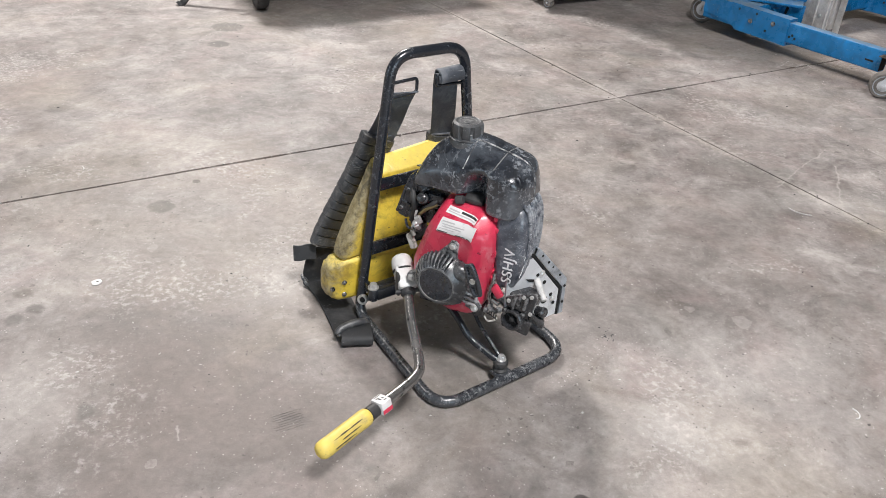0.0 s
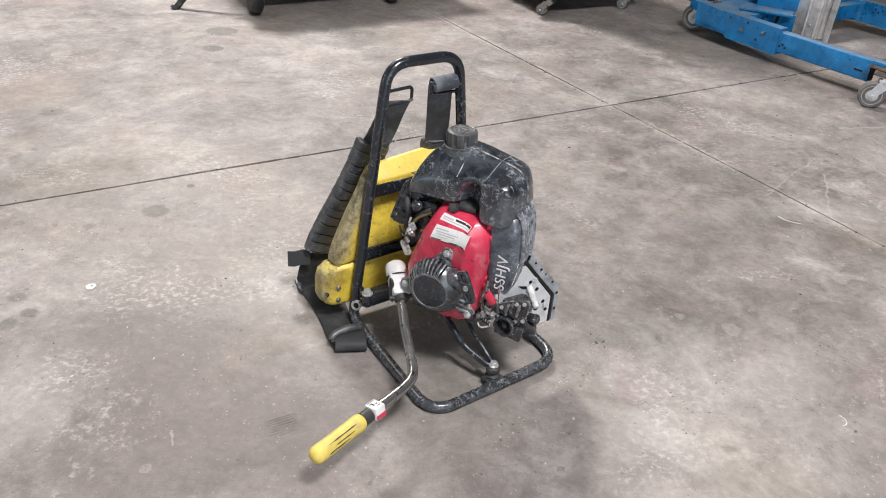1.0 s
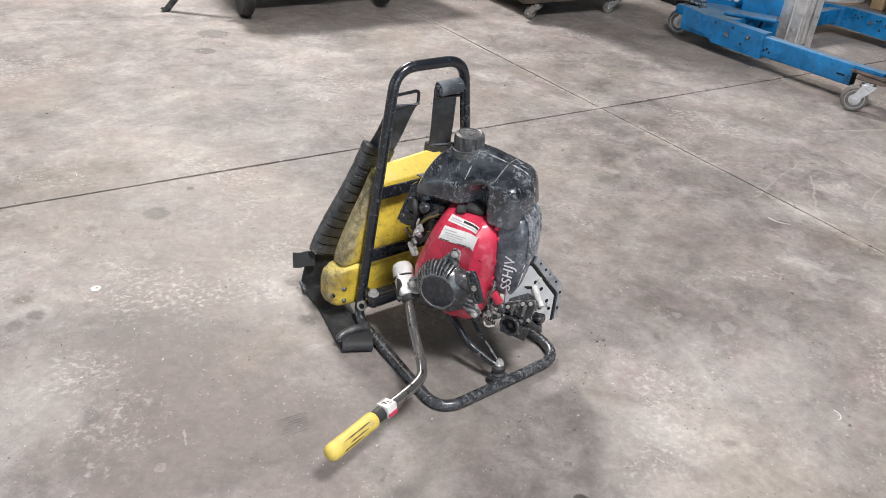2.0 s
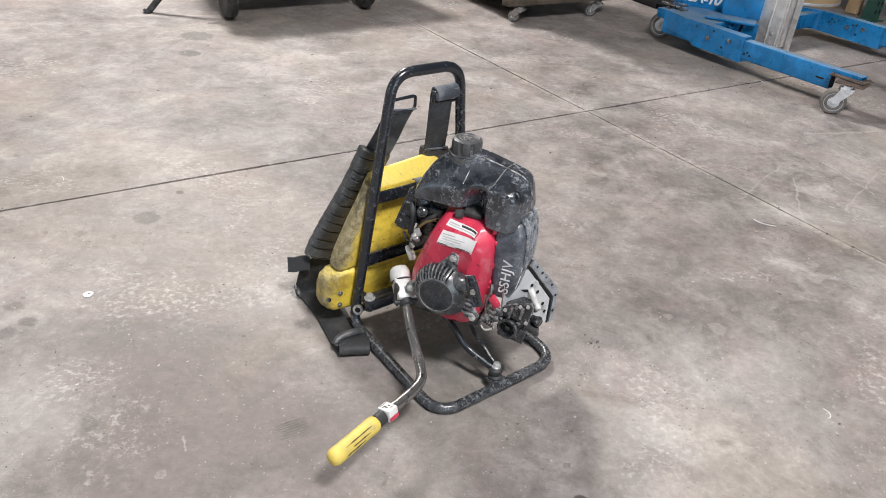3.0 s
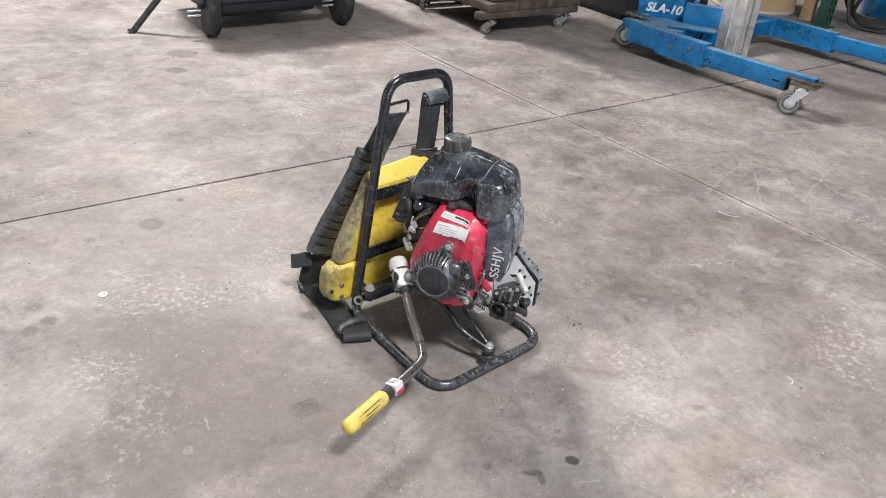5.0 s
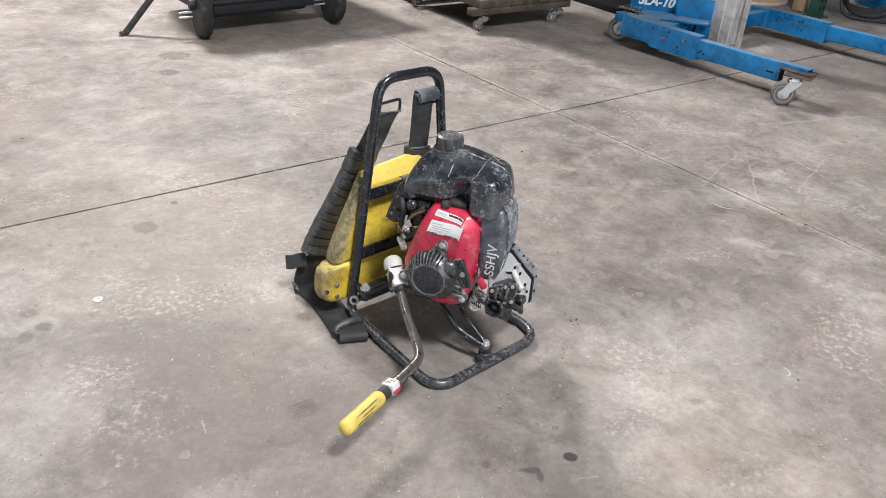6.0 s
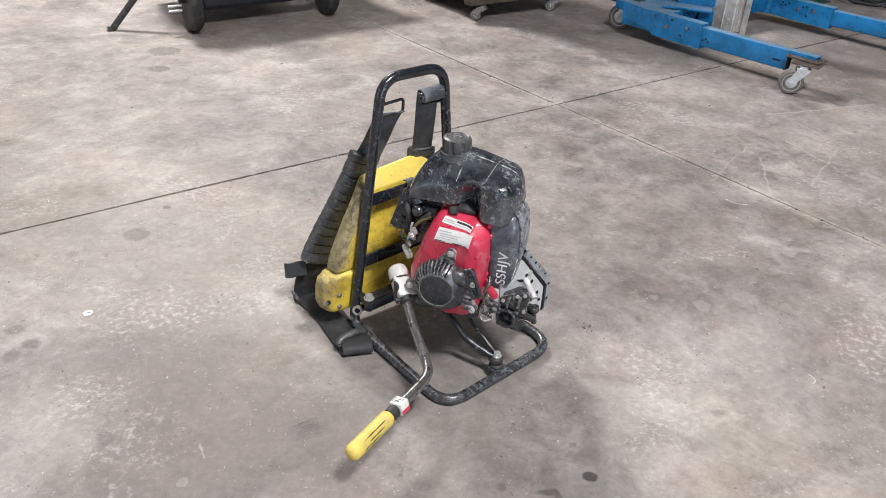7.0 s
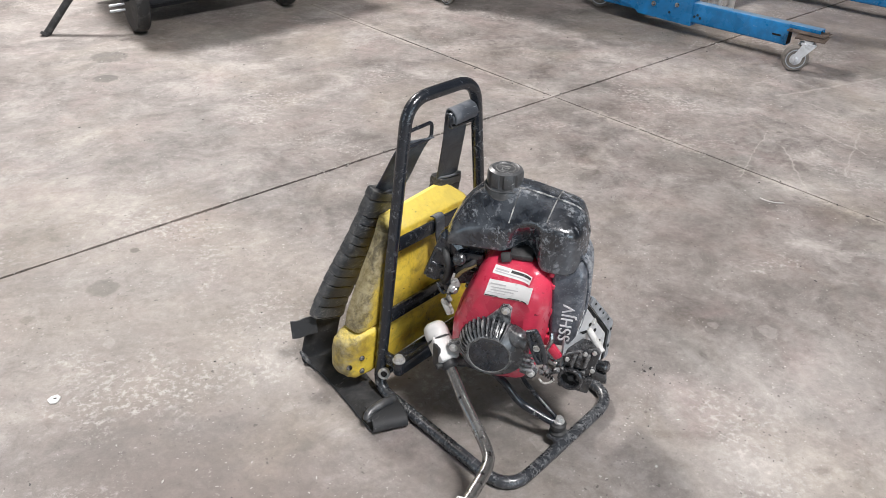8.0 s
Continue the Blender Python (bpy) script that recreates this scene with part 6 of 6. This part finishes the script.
def lift():
    ob = thing("material_lift", LIFT, "chipped blue manual material lift on casters with aluminium mast", "lift")
    # near leg: telescoped beam in a sleeve
    bm = bmesh.new()
    tube_beam(bm, -0.5, 0.48, 0.004, 0.056, 0.068, 0.166)
    box(bm, (0.547, 0.03, 0.163), (0.14, 0.052, 0.006), None, 0.002)
    box(bm, (0.547, 0.0065, 0.157), (0.14, 0.005, 0.016), None, 0.002)
    box(bm, (0.547, 0.0535, 0.157), (0.14, 0.005, 0.016), None, 0.002)
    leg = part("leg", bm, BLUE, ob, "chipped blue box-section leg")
    bm = bmesh.new()
    loft(bm, [[(x, y, z) for x, z in ((-0.34, 0.086), (-0.3, 0.066), (-0.29, 0.056), (0.006, 0.052), (0.004, 0.178), (-0.34, 0.182))] for y in (0.0, 0.06)])
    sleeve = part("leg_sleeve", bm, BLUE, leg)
    bm = bmesh.new()
    loft(bm, [[(x, y, z) for x, z in ((-0.5, 0.1), (-0.335, 0.084), (-0.335, 0.178), (-0.5, 0.192))] for y in (-0.001, 0.061)])
    part("leg_heel", bm, BLUE, leg)
    for x, z in ((-0.206, 0.119), (-0.079, 0.137)):
        hex_bolt(leg, (x, -0.001, z), (0, -1, 0), 0.008, 0.01, STEEL)
    for x, z in ((-0.114, 0.094), (-0.18, 0.16), (0.02, 0.1), (0.035, 0.11), (0.05, 0.098), (-0.285, 0.16)):
        bm = bmesh.new()
        lathe(bm, [(0.006, -0.001), (0.006, 0.0008), (0.0005, 0.0008)], toward((x, -0.0002 if x < 0 else 0.0036, z), (0, -1, 0)), 12)
        part("bolt_hole", bm, HOLE, leg)
    bm = bmesh.new()
    box(bm, (0.43, 0.003, 0.108), (0.04, 0.001, 0.008))
    part("slot", bm, HOLE, leg)
    bm = bmesh.new()
    box(bm, (0.566, 0.012, 0.147), (0.165, 0.092, 0.006), None, 0.002)
    part("caster_plate", bm, RUSTED, leg, "rusted steel caster plate")
    bm = bmesh.new()
    box(bm, (0.6, -0.03, 0.139), (0.125, 0.11, 0.006), pose(0, 0, 0, 0, 0, 10), 0.002)
    part("swivel_plate", bm, RUSTED, leg)
    for bx, by in ((0.5, -0.026), (0.632, -0.024), (0.634, 0.048)):
        hex_bolt(leg, (bx, by, 0.15), (0, 0, 1), 0.006, 0.006, RUSTED)
    bm = bmesh.new()
    loft(bm, [[(x, y, z) for y, z in rrect(0.009, 0.051, 0.073, 0.161, 0.005, 3)] for x in (0.4795, 0.481)])
    part("beam_hollow", bm, HOLE, leg)
    caster(ob, (0.57, -0.092, 0), 33, 0.056, 0.04, 0.134)
    # rear caster and base box
    caster(ob, (-0.6, 0.13, 0), 12, 0.07, 0.045, 0.17)
    bm = bmesh.new()
    box(bm, (-0.55, 0.13, 0.2), (0.12, 0.09, 0.012), None, 0.003)
    box(bm, (-0.53, 0.13, 0.178), (0.1, 0.075, 0.012), None, 0.003)
    part("rear_caster_plate", bm, STEEL, ob)
    turned = pose(0, 0, 0, 0, 0, 30)
    bm = bmesh.new()
    box(bm, (-0.5, 0.34, 0.235), (0.34, 0.05, 0.13), turned, 0.004)
    box(bm, (-0.42, 0.2, 0.15), (0.36, 0.28, 0.05), None, 0.004)
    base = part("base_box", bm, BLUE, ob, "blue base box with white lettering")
    bm = bmesh.new()
    box(bm, (-0.25, 0.32, 0.245), (0.2, 0.05, 0.11), turned, 0.004)
    box(bm, (-0.25, 0.24, 0.186), (0.26, 0.14, 0.012), turned, 0.003)
    box(bm, (-0.22, 0.25, 0.14), (0.24, 0.012, 0.1), pose(0, 0, 0, 0, 0, 12), 0.003)
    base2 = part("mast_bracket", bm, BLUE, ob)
    bm = bmesh.new()
    box(bm, (-0.186, 0.25, 0.15), (0.014, 0.003, 0.036), pose(0, 0, 0, 0, 12, 12), 0.001, 1)
    part("slot", bm, HOLE, base2)
    bm = bmesh.new()
    cyl(bm, (-0.36, 0.35, 0.3), (-0.36, 0.35, 0.33), 0.022, None, 16, 0.005)
    part("cap", bm, RUBBER, base2)
    text = bpy.data.curves.new("lift_letters", "FONT")
    text.body, text.size, text.extrude, text.offset = "SLA-10", 0.07, 0.0008, 0.0026
    text.shear = 0.25
    holder = new("lift_letters_source", text)
    bpy.context.view_layer.update()
    me = bpy.data.meshes.new_from_object(holder.evaluated_get(bpy.context.evaluated_depsgraph_get()))
    bpy.data.objects.remove(holder)
    me.transform(Matrix.Translation((-0.5, 0.34, 0.205)) @ turned @ Matrix.Translation((-0.125, -0.0262, 0)) @ Matrix.Rotation(radians(90), 4, "X"))
    me.materials.clear()
    me.materials.append(WHITE_PAINT)
    letters = new("lettering", me)
    letters.parent = base
    letters["label"] = "white lettering SLA-10"
    # cross member to the far leg
    bm = bmesh.new()
    tube_beam(bm, -0.06, 0.86, -0.06, 0.0, 0.07, 0.155)
    bmesh.ops.transform(bm, matrix=pose(-0.28, 0.26, 0, 0, 0, 90), verts=bm.verts)
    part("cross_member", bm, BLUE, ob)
    bm = bmesh.new()
    tube_beam(bm, -0.2, 0.95, 1.1, 1.152, 0.066, 0.156)
    far = part("leg", bm, BLUE, ob, "chipped blue box-section leg")
    bm = bmesh.new()
    loft(bm, [[(x, y, z) for x, z in ((-0.2, 0.056), (0.178, 0.046), (0.178, 0.166), (-0.2, 0.17))] for y in (1.095, 1.157)])
    loft(bm, [[(x, y, z) for x, y in ((-0.32, 1.04), (-0.2, 1.095), (-0.2, 1.157), (-0.34, 1.1))] for z in (0.056, 0.168)])
    part("leg_sleeve", bm, BLUE, far)
    for x, z in ((-0.03, 0.118), (0.065, 0.128)):
        hex_bolt(far, (x, 1.094, z), (0, -1, 0), 0.008, 0.01, STEEL)
    for x, z in ((0.03, 0.09), (-0.13, 0.14), (-0.14, 0.12), (-0.11, 0.125), (-0.09, 0.14), (0.0, 0.135), (0.02, 0.14)):
        bm = bmesh.new()
        lathe(bm, [(0.006, -0.001), (0.006, 0.0008), (0.0005, 0.0008)], toward((x, 1.0946, z), (0, -1, 0)), 12)
        part("bolt_hole", bm, HOLE, far)
    caster(ob, (0.9, 1.12, 0), -15, 0.064, 0.034, 0.15)
    # mast: nested extrusions
    bm = bmesh.new()
    prof = [(-0.1, -0.04), (0.06, -0.04), (0.06, -0.028), (0.02, -0.028), (0.02, -0.018), (0.07, -0.018), (0.07, 0.06), (-0.1, 0.06)]
    loft(bm, [[(x - 0.085, y + 0.41, z) for x, y in prof] for z in (0.08, 1.9)])
    mast = part("mast", bm, ALU, ob, "scuffed aluminium mast extrusion")
    bm = bmesh.new()
    for x in (-0.1, -0.04):
        tube(bm, [(x, 0.37, 0.08), (x, 0.37, 1.9)], 0.006, 8)
    box(bm, (0.012, 0.41, 0.98), (0.03, 0.012, 1.86), None, 0.003)
    part("mast_rail", bm, ALU, mast)
    hex_bolt(mast, (-0.07, 0.369, 0.14), (0, -1, 0), 0.008, 0.005)


lift()


# ---- timber dolly ----
def dolly():
    ob = thing("timber_dolly", pose(0.118, 2.919, 0, 0, 0, 28.5), "weathered timber platform dolly on small steel casters", "dolly")
    bm = bmesh.new()
    box(bm, (0.37, 0.03, 0.114), (0.77, 0.06, 0.042), None, 0.005)
    part("skid", bm, WOOD, ob)
    bm = bmesh.new()
    box(bm, (0.37, 0.69, 0.114), (0.77, 0.06, 0.042), None, 0.005)
    part("skid", bm, WOOD, ob)
    rnd = random.Random(3)
    x = 0.03
    while x < 0.74:
        w = rnd.uniform(0.1, 0.15)
        w = min(w, 0.765 - x)
        bm = bmesh.new()
        box(bm, (x + w / 2, 0.367 + rnd.uniform(-0.006, 0.006), 0.159 + rnd.uniform(-0.001, 0.001)), (w - 0.004, 0.745, 0.046), None, 0.004)
        part("plank", bm, WOOD, ob)
        x += w
    # unseen box added on the planks only to lengthen the dolly's shadow
    bm = bmesh.new()
    box(bm, (0.42, 0.34, 0.719), (0.66, 0.6, 1.072), None, 0.01)
    solid("unseen_shade_crate", bm, WOOD, pose(0.118, 2.919, 0, 0, 0, 28.5), "unseen timber box added on the dolly to cast its shadow", "crate")
    for px, py, t in ((0.06, 0.035, -60), (0.63, 0.03, -35), (0.035, 0.69, 20), (0.66, 0.69, 10)):
        caster(ob, (px, py, 0), t, 0.032, 0.022, 0.092, STEEL)


dolly()


# ---- wheeled cart with a prop stand ----
def cart():
    ob = thing("wheeled_cart", pose(-1.355, 2.628, 0, 0, 0, 32), "dark steel two-wheeled cart propped on a steel leg", "cart")
    bm = bmesh.new()
    box(bm, (0.33, 0.36, 0.37), (0.6, 0.64, 0.58), None, 0.03, 3)
    part("body", bm, DARK, ob)
    # unseen block added above the second wheel to widen the cart's shadow
    bm = bmesh.new()
    box(bm, (0.895, 0.36, 0.49), (0.52, 0.62, 0.34), None, 0.03, 3)
    part("unseen_shade_block", bm, DARK, ob)
    bm = bmesh.new()
    box(bm, (0.38, 0.03, 0.16), (0.66, 0.03, 0.1), None, 0.006)
    part("chassis_rail", bm, DARK, ob)
    for x in (-0.02, 0.775):
        bm = bmesh.new()
        m = Matrix.Translation((x, 0.02, 0.17)) @ Matrix.Rotation(radians(-10), 4, "Z") @ Matrix.Rotation(radians(90), 4, "Y")
        lathe(bm, [(0.11, -0.026), (0.14, -0.032), (0.16, -0.029), (0.168, -0.016), (0.17, 0), (0.168, 0.016), (0.16, 0.029), (0.14, 0.032), (0.11, 0.026)], m, 48)
        wheel = part("wheel", bm, TYRE, ob, "dusty black solid rubber wheel")
        bm = bmesh.new()
        lathe(bm, [(0.02, -0.012), (0.05, -0.012), (0.095, -0.004), (0.112, -0.018), (0.115, 0), (0.112, 0.018), (0.095, 0.004), (0.05, 0.012), (0.02, 0.012)], m, 32)
        part("rim", bm, DARK, wheel)
        bm = bmesh.new()
        lathe(bm, [(0.028, -0.06), (0.03, 0.05)], m, 20)
        part("hub", bm, DARK, wheel)
        for dz in (-0.035, -0.06):
            bm = bmesh.new()
            cyl(bm, (x - 0.12, 0.02, 0.17 + dz), (x - 0.05, 0.02, 0.17 + dz), 0.006, None, 8)
            part("stud", bm, GALV, wheel)
    bm = bmesh.new()
    cyl(bm, (-0.08, 0.02, 0.17), (0.84, 0.02, 0.17), 0.016, None, 14)
    part("axle", bm, DARK, ob)
    bm = bmesh.new()
    tube(bm, [(-0.375, 0.215, 0.0), (-0.12, 0.215, 0.27), (0.08, 0.215, 0.48)], 0.0165, 14)
    stand = part("prop_leg", bm, RUBBER, ob)
    bm = bmesh.new()
    cyl(bm, (-0.38, 0.215, 0.0), (-0.372, 0.215, 0.012), 0.024, 0.02, 14)
    part("foot", bm, RUBBER, stand)


cart()


# ---- back of the hall ----
def far_things():
    ob = thing("steel_cabinet", pose(1.523, 3.678, 0, 0, 0, 28), "dark steel cabinet standing in shade", "cabinet")
    bm = bmesh.new()
    box(bm, (0, 0.3, 0.62), (0.8, 0.6, 1.16), None, 0.01)
    part("body", bm, DARK, ob)
    bm = bmesh.new()
    box(bm, (0, 0.32, 0.03), (0.74, 0.5, 0.06))
    part("plinth", bm, DARK, ob)
    for x in (-0.2, 0.2):
        bm = bmesh.new()
        box(bm, (x, -0.008, 0.62), (0.385, 0.016, 1.1), None, 0.004)
        part("door", bm, DARK, ob)
    ob = thing("pallet", pose(-0.2, 3.625, 0, 0, 0, 28), "grey timber pallet on the floor", "pallet")
    for x in (0.04, 0.36, 0.68):
        bm = bmesh.new()
        box(bm, (x, 0.4, 0.05), (0.09, 0.8, 0.1), None, 0.004)
        part("bearer", bm, WOOD, ob)
    for k in range(6):
        bm = bmesh.new()
        box(bm, (0.36, 0.05 + 0.14 * k, 0.111), (0.78, 0.1, 0.022), None, 0.003)
        part("board", bm, WOOD, ob)
    ob = thing("fibre_drum", pose(2.42, 4.25, 0, 0, 0, 0), "tan fibreboard drum on the floor", "drum")
    bm = bmesh.new()
    lathe(bm, [(0.3, 0), (0.305, 0.01), (0.3, 0.03), (0.3, 0.83), (0.306, 0.85), (0.306, 0.88), (0.28, 0.88)], None, 48)
    part("shell", bm, CARDBOARD, ob)
    bm = bmesh.new()
    lathe(bm, [(0.304, 0.012), (0.307, 0.02), (0.304, 0.03)], None, 48)
    part("hoop", bm, GALV, ob)
    bm = bmesh.new()
    box(bm, (0, 0, 0.6), (0.045, 0.09, 1.2), None, 0.003)
    plank = solid("timber_plank", bm, PALE_WOOD, pose(2.66, 3.88, 0, 0, 0, 20) @ pose(0, 0, 0, -4, 8, 0), "pale sawn timber plank leaning upright", "plank")
    ob = thing("rack_upright", pose(2.72, 3.69, 0, 0, 0, 28), "green perforated steel pallet-rack upright", "rack")
    bm = bmesh.new()
    box(bm, (0, 0, 0.9), (0.085, 0.003, 1.8))
    box(bm, (-0.041, 0.035, 0.9), (0.003, 0.07, 1.8))
    box(bm, (0.041, 0.035, 0.9), (0.003, 0.07, 1.8))
    box(bm, (0, 0.03, 0.004), (0.13, 0.12, 0.008))
    part("post", bm, GREEN, ob)
    for k in range(14):
        for s in (-1, 1):
            bm = bmesh.new()
            z = 0.06 + 0.055 * k
            loft(bm, [[(s * 0.021 + x, y, z + h) for x, h in ((-0.004, -0.014), (0.004, -0.014), (0.009, 0.006), (0.006, 0.014), (-0.006, 0.014), (-0.009, 0.006))] for y in (-0.0035, -0.0022)])
            part("slot", bm, HOLE, ob)
    ob = thing("hose_coil", pose(3.1, 3.72, 0, 0, 0, 10), "coiled black rubber hose leaning by the rack", "hose")
    for k in range(4):
        bm = bmesh.new()
        r = 0.2 + 0.035 * k
        pts = [(0.05 * k * 0.3 + r * math.cos(a), 0.02 * k + 0.05 * math.sin(a * 2), 0.3 + 0.9 * r * math.sin(a)) for a in (math.tau * i / 40 for i in range(40))]
        low = min(p[2] for p in pts)
        tube(bm, [(x, y, z - low + 0.014 + 0.01 * k) for x, y, z in pts], 0.014, 10, True)
        part("loop", bm, RUBBER, ob)
    bm = bmesh.new()
    pts = smooth_path([(2.86, 3.75, 0.2), (2.87, 3.66, 0.05), (2.98, 3.62, 0.015), (3.2, 3.55, 0.012), (3.6, 3.5, 0.012)], 8)
    tube(bm, pts, 0.012, 10)
    solid("power_cable", bm, RUBBER, Matrix.Identity(4), "black cable trailing on the floor", "cable")
    bm = bmesh.new()
    lathe(bm, [(0.28, 0), (0.29, 0.01), (0.29, 0.86), (0.28, 0.87), (0.02, 0.868)], None, 40)
    for h in (0.29, 0.58):
        lathe(bm, [(0.289, h - 0.02), (0.3, h), (0.289, h + 0.02)], None, 40)
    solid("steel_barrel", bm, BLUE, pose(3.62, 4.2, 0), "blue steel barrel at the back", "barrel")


far_things()


# ---- crumbs and scraps on the floor ----
def litter():
    rnd = random.Random(11)
    for name, mat, count, label in (("pale_crumbs", PALE_GRIT, 520, "scattered pale grit and paint flakes on the floor"), ("dark_crumbs", RUBBER, 300, "scattered dark crumbs and grit on the floor")):
        bm = bmesh.new()
        for n in range(count):
            x, y = rnd.uniform(-1.9, 1.7), rnd.uniform(-0.75, 2.4)
            s = rnd.choice((0.0006, 0.0007, 0.0009, 0.0012, 0.0016)) * (1.3 if y > 1 else 1.0)
            if n % 5 == 4:
                # swept along the joints
                along, turn = (rnd.uniform(-2.2, 1.4), 30.1) if n % 3 else (rnd.uniform(-0.9, 2.0), -58.9)
                x = 0.305 + along * math.cos(radians(turn)) + rnd.gauss(0, 0.006)
                y = 1.594 + along * math.sin(radians(turn)) + rnd.gauss(0, 0.006)
                s *= 1.3
            if name == "dark_crumbs" and n < 16:
                # one spilled cluster
                x, y, s = rnd.gauss(-0.003, 0.01), rnd.gauss(0.002, 0.013), rnd.choice((0.0008, 0.0011, 0.0018))
            a = rnd.uniform(0, math.tau)
            l = s * rnd.uniform(1.0, 3.0)
            ring = [(l, 0), (0.3 * l, s), (-0.8 * l, 0.7 * s), (-l, -0.4 * s), (0.1 * l, -s)]
            ca, sa = math.cos(a), math.sin(a)
            base = [(x + ca * px - sa * py, y + sa * px + ca * py) for px, py in ring]
            loft(bm, [[(px, py, 0.0) for px, py in base], [(x + (px - x) * 0.7, y + (py - y) * 0.7, s * 0.9) for px, py in base]])
        solid(name, bm, mat, Matrix.Identity(4), label, "debris", "stuff")
    for x, y, turn, size, bend in ((0.695, 0.66, -50, 0.055, 1.3), (0.485, -0.238, 70, 0.017, 2.4), (-1.513, 0.705, 100, 0.03, 0.8), (-1.07, 1.85, 5, 0.02, 0.2)):
        bm = bmesh.new()
        pts = [Vector((size * math.sin(bend * t), size * (1 - math.cos(bend * t)) + 0.3 * size * t, 0.0016)) for t in (k / 10 - 0.5 for k in range(11))]
        tube(bm, pts, 0.0013, 6)
        solid("plastic_strand", bm, STICKER, pose(x, y, 0, 0, 0, turn), "short white curled plastic strand on the floor", "strand")
    bm = bmesh.new()
    ring = [(0.012, 0.002), (0.006, 0.012), (-0.006, 0.011), (-0.013, 0.001), (-0.008, -0.011), (0.005, -0.012)]
    loft(bm, [[(x, y, 0.0004) for x, y in ring], [(x, y, 0.0016 + 0.002 * abs(x) / 0.013) for x, y in ring]])
    scrap = solid("paper_scrap", bm, STICKER, pose(-1.235, 0.1, 0, 0, 0, 10), "small torn white paper scrap on the floor", "scrap")
    bm = bmesh.new()
    box(bm, (0.001, 0.001, 0.0024), (0.006, 0.004, 0.0012))
    part("print", bm, INK, scrap)

    bm = bmesh.new()
    for k in range(8):
        loft(bm, [[(x + 0.004 * math.sin(5 * k), 0.0065 * k - 0.022 + y + 0.0025 * math.sin(90 * x), z) for x, y in ((-0.024 - 0.004 * (k % 3), -0.0009), (0.0, -0.0012), (0.026 + 0.003 * (k % 2), -0.0006), (0.026, 0.0006), (0.0, 0.0012), (-0.024, 0.0009))] for z in (0.0001, 0.0005)])
    solid("tread_print", bm, PRINT, pose(-0.69, -0.333, 0, 0, 0, 26), "faint dark ridged boot tread print on the floor", "print")


litter()
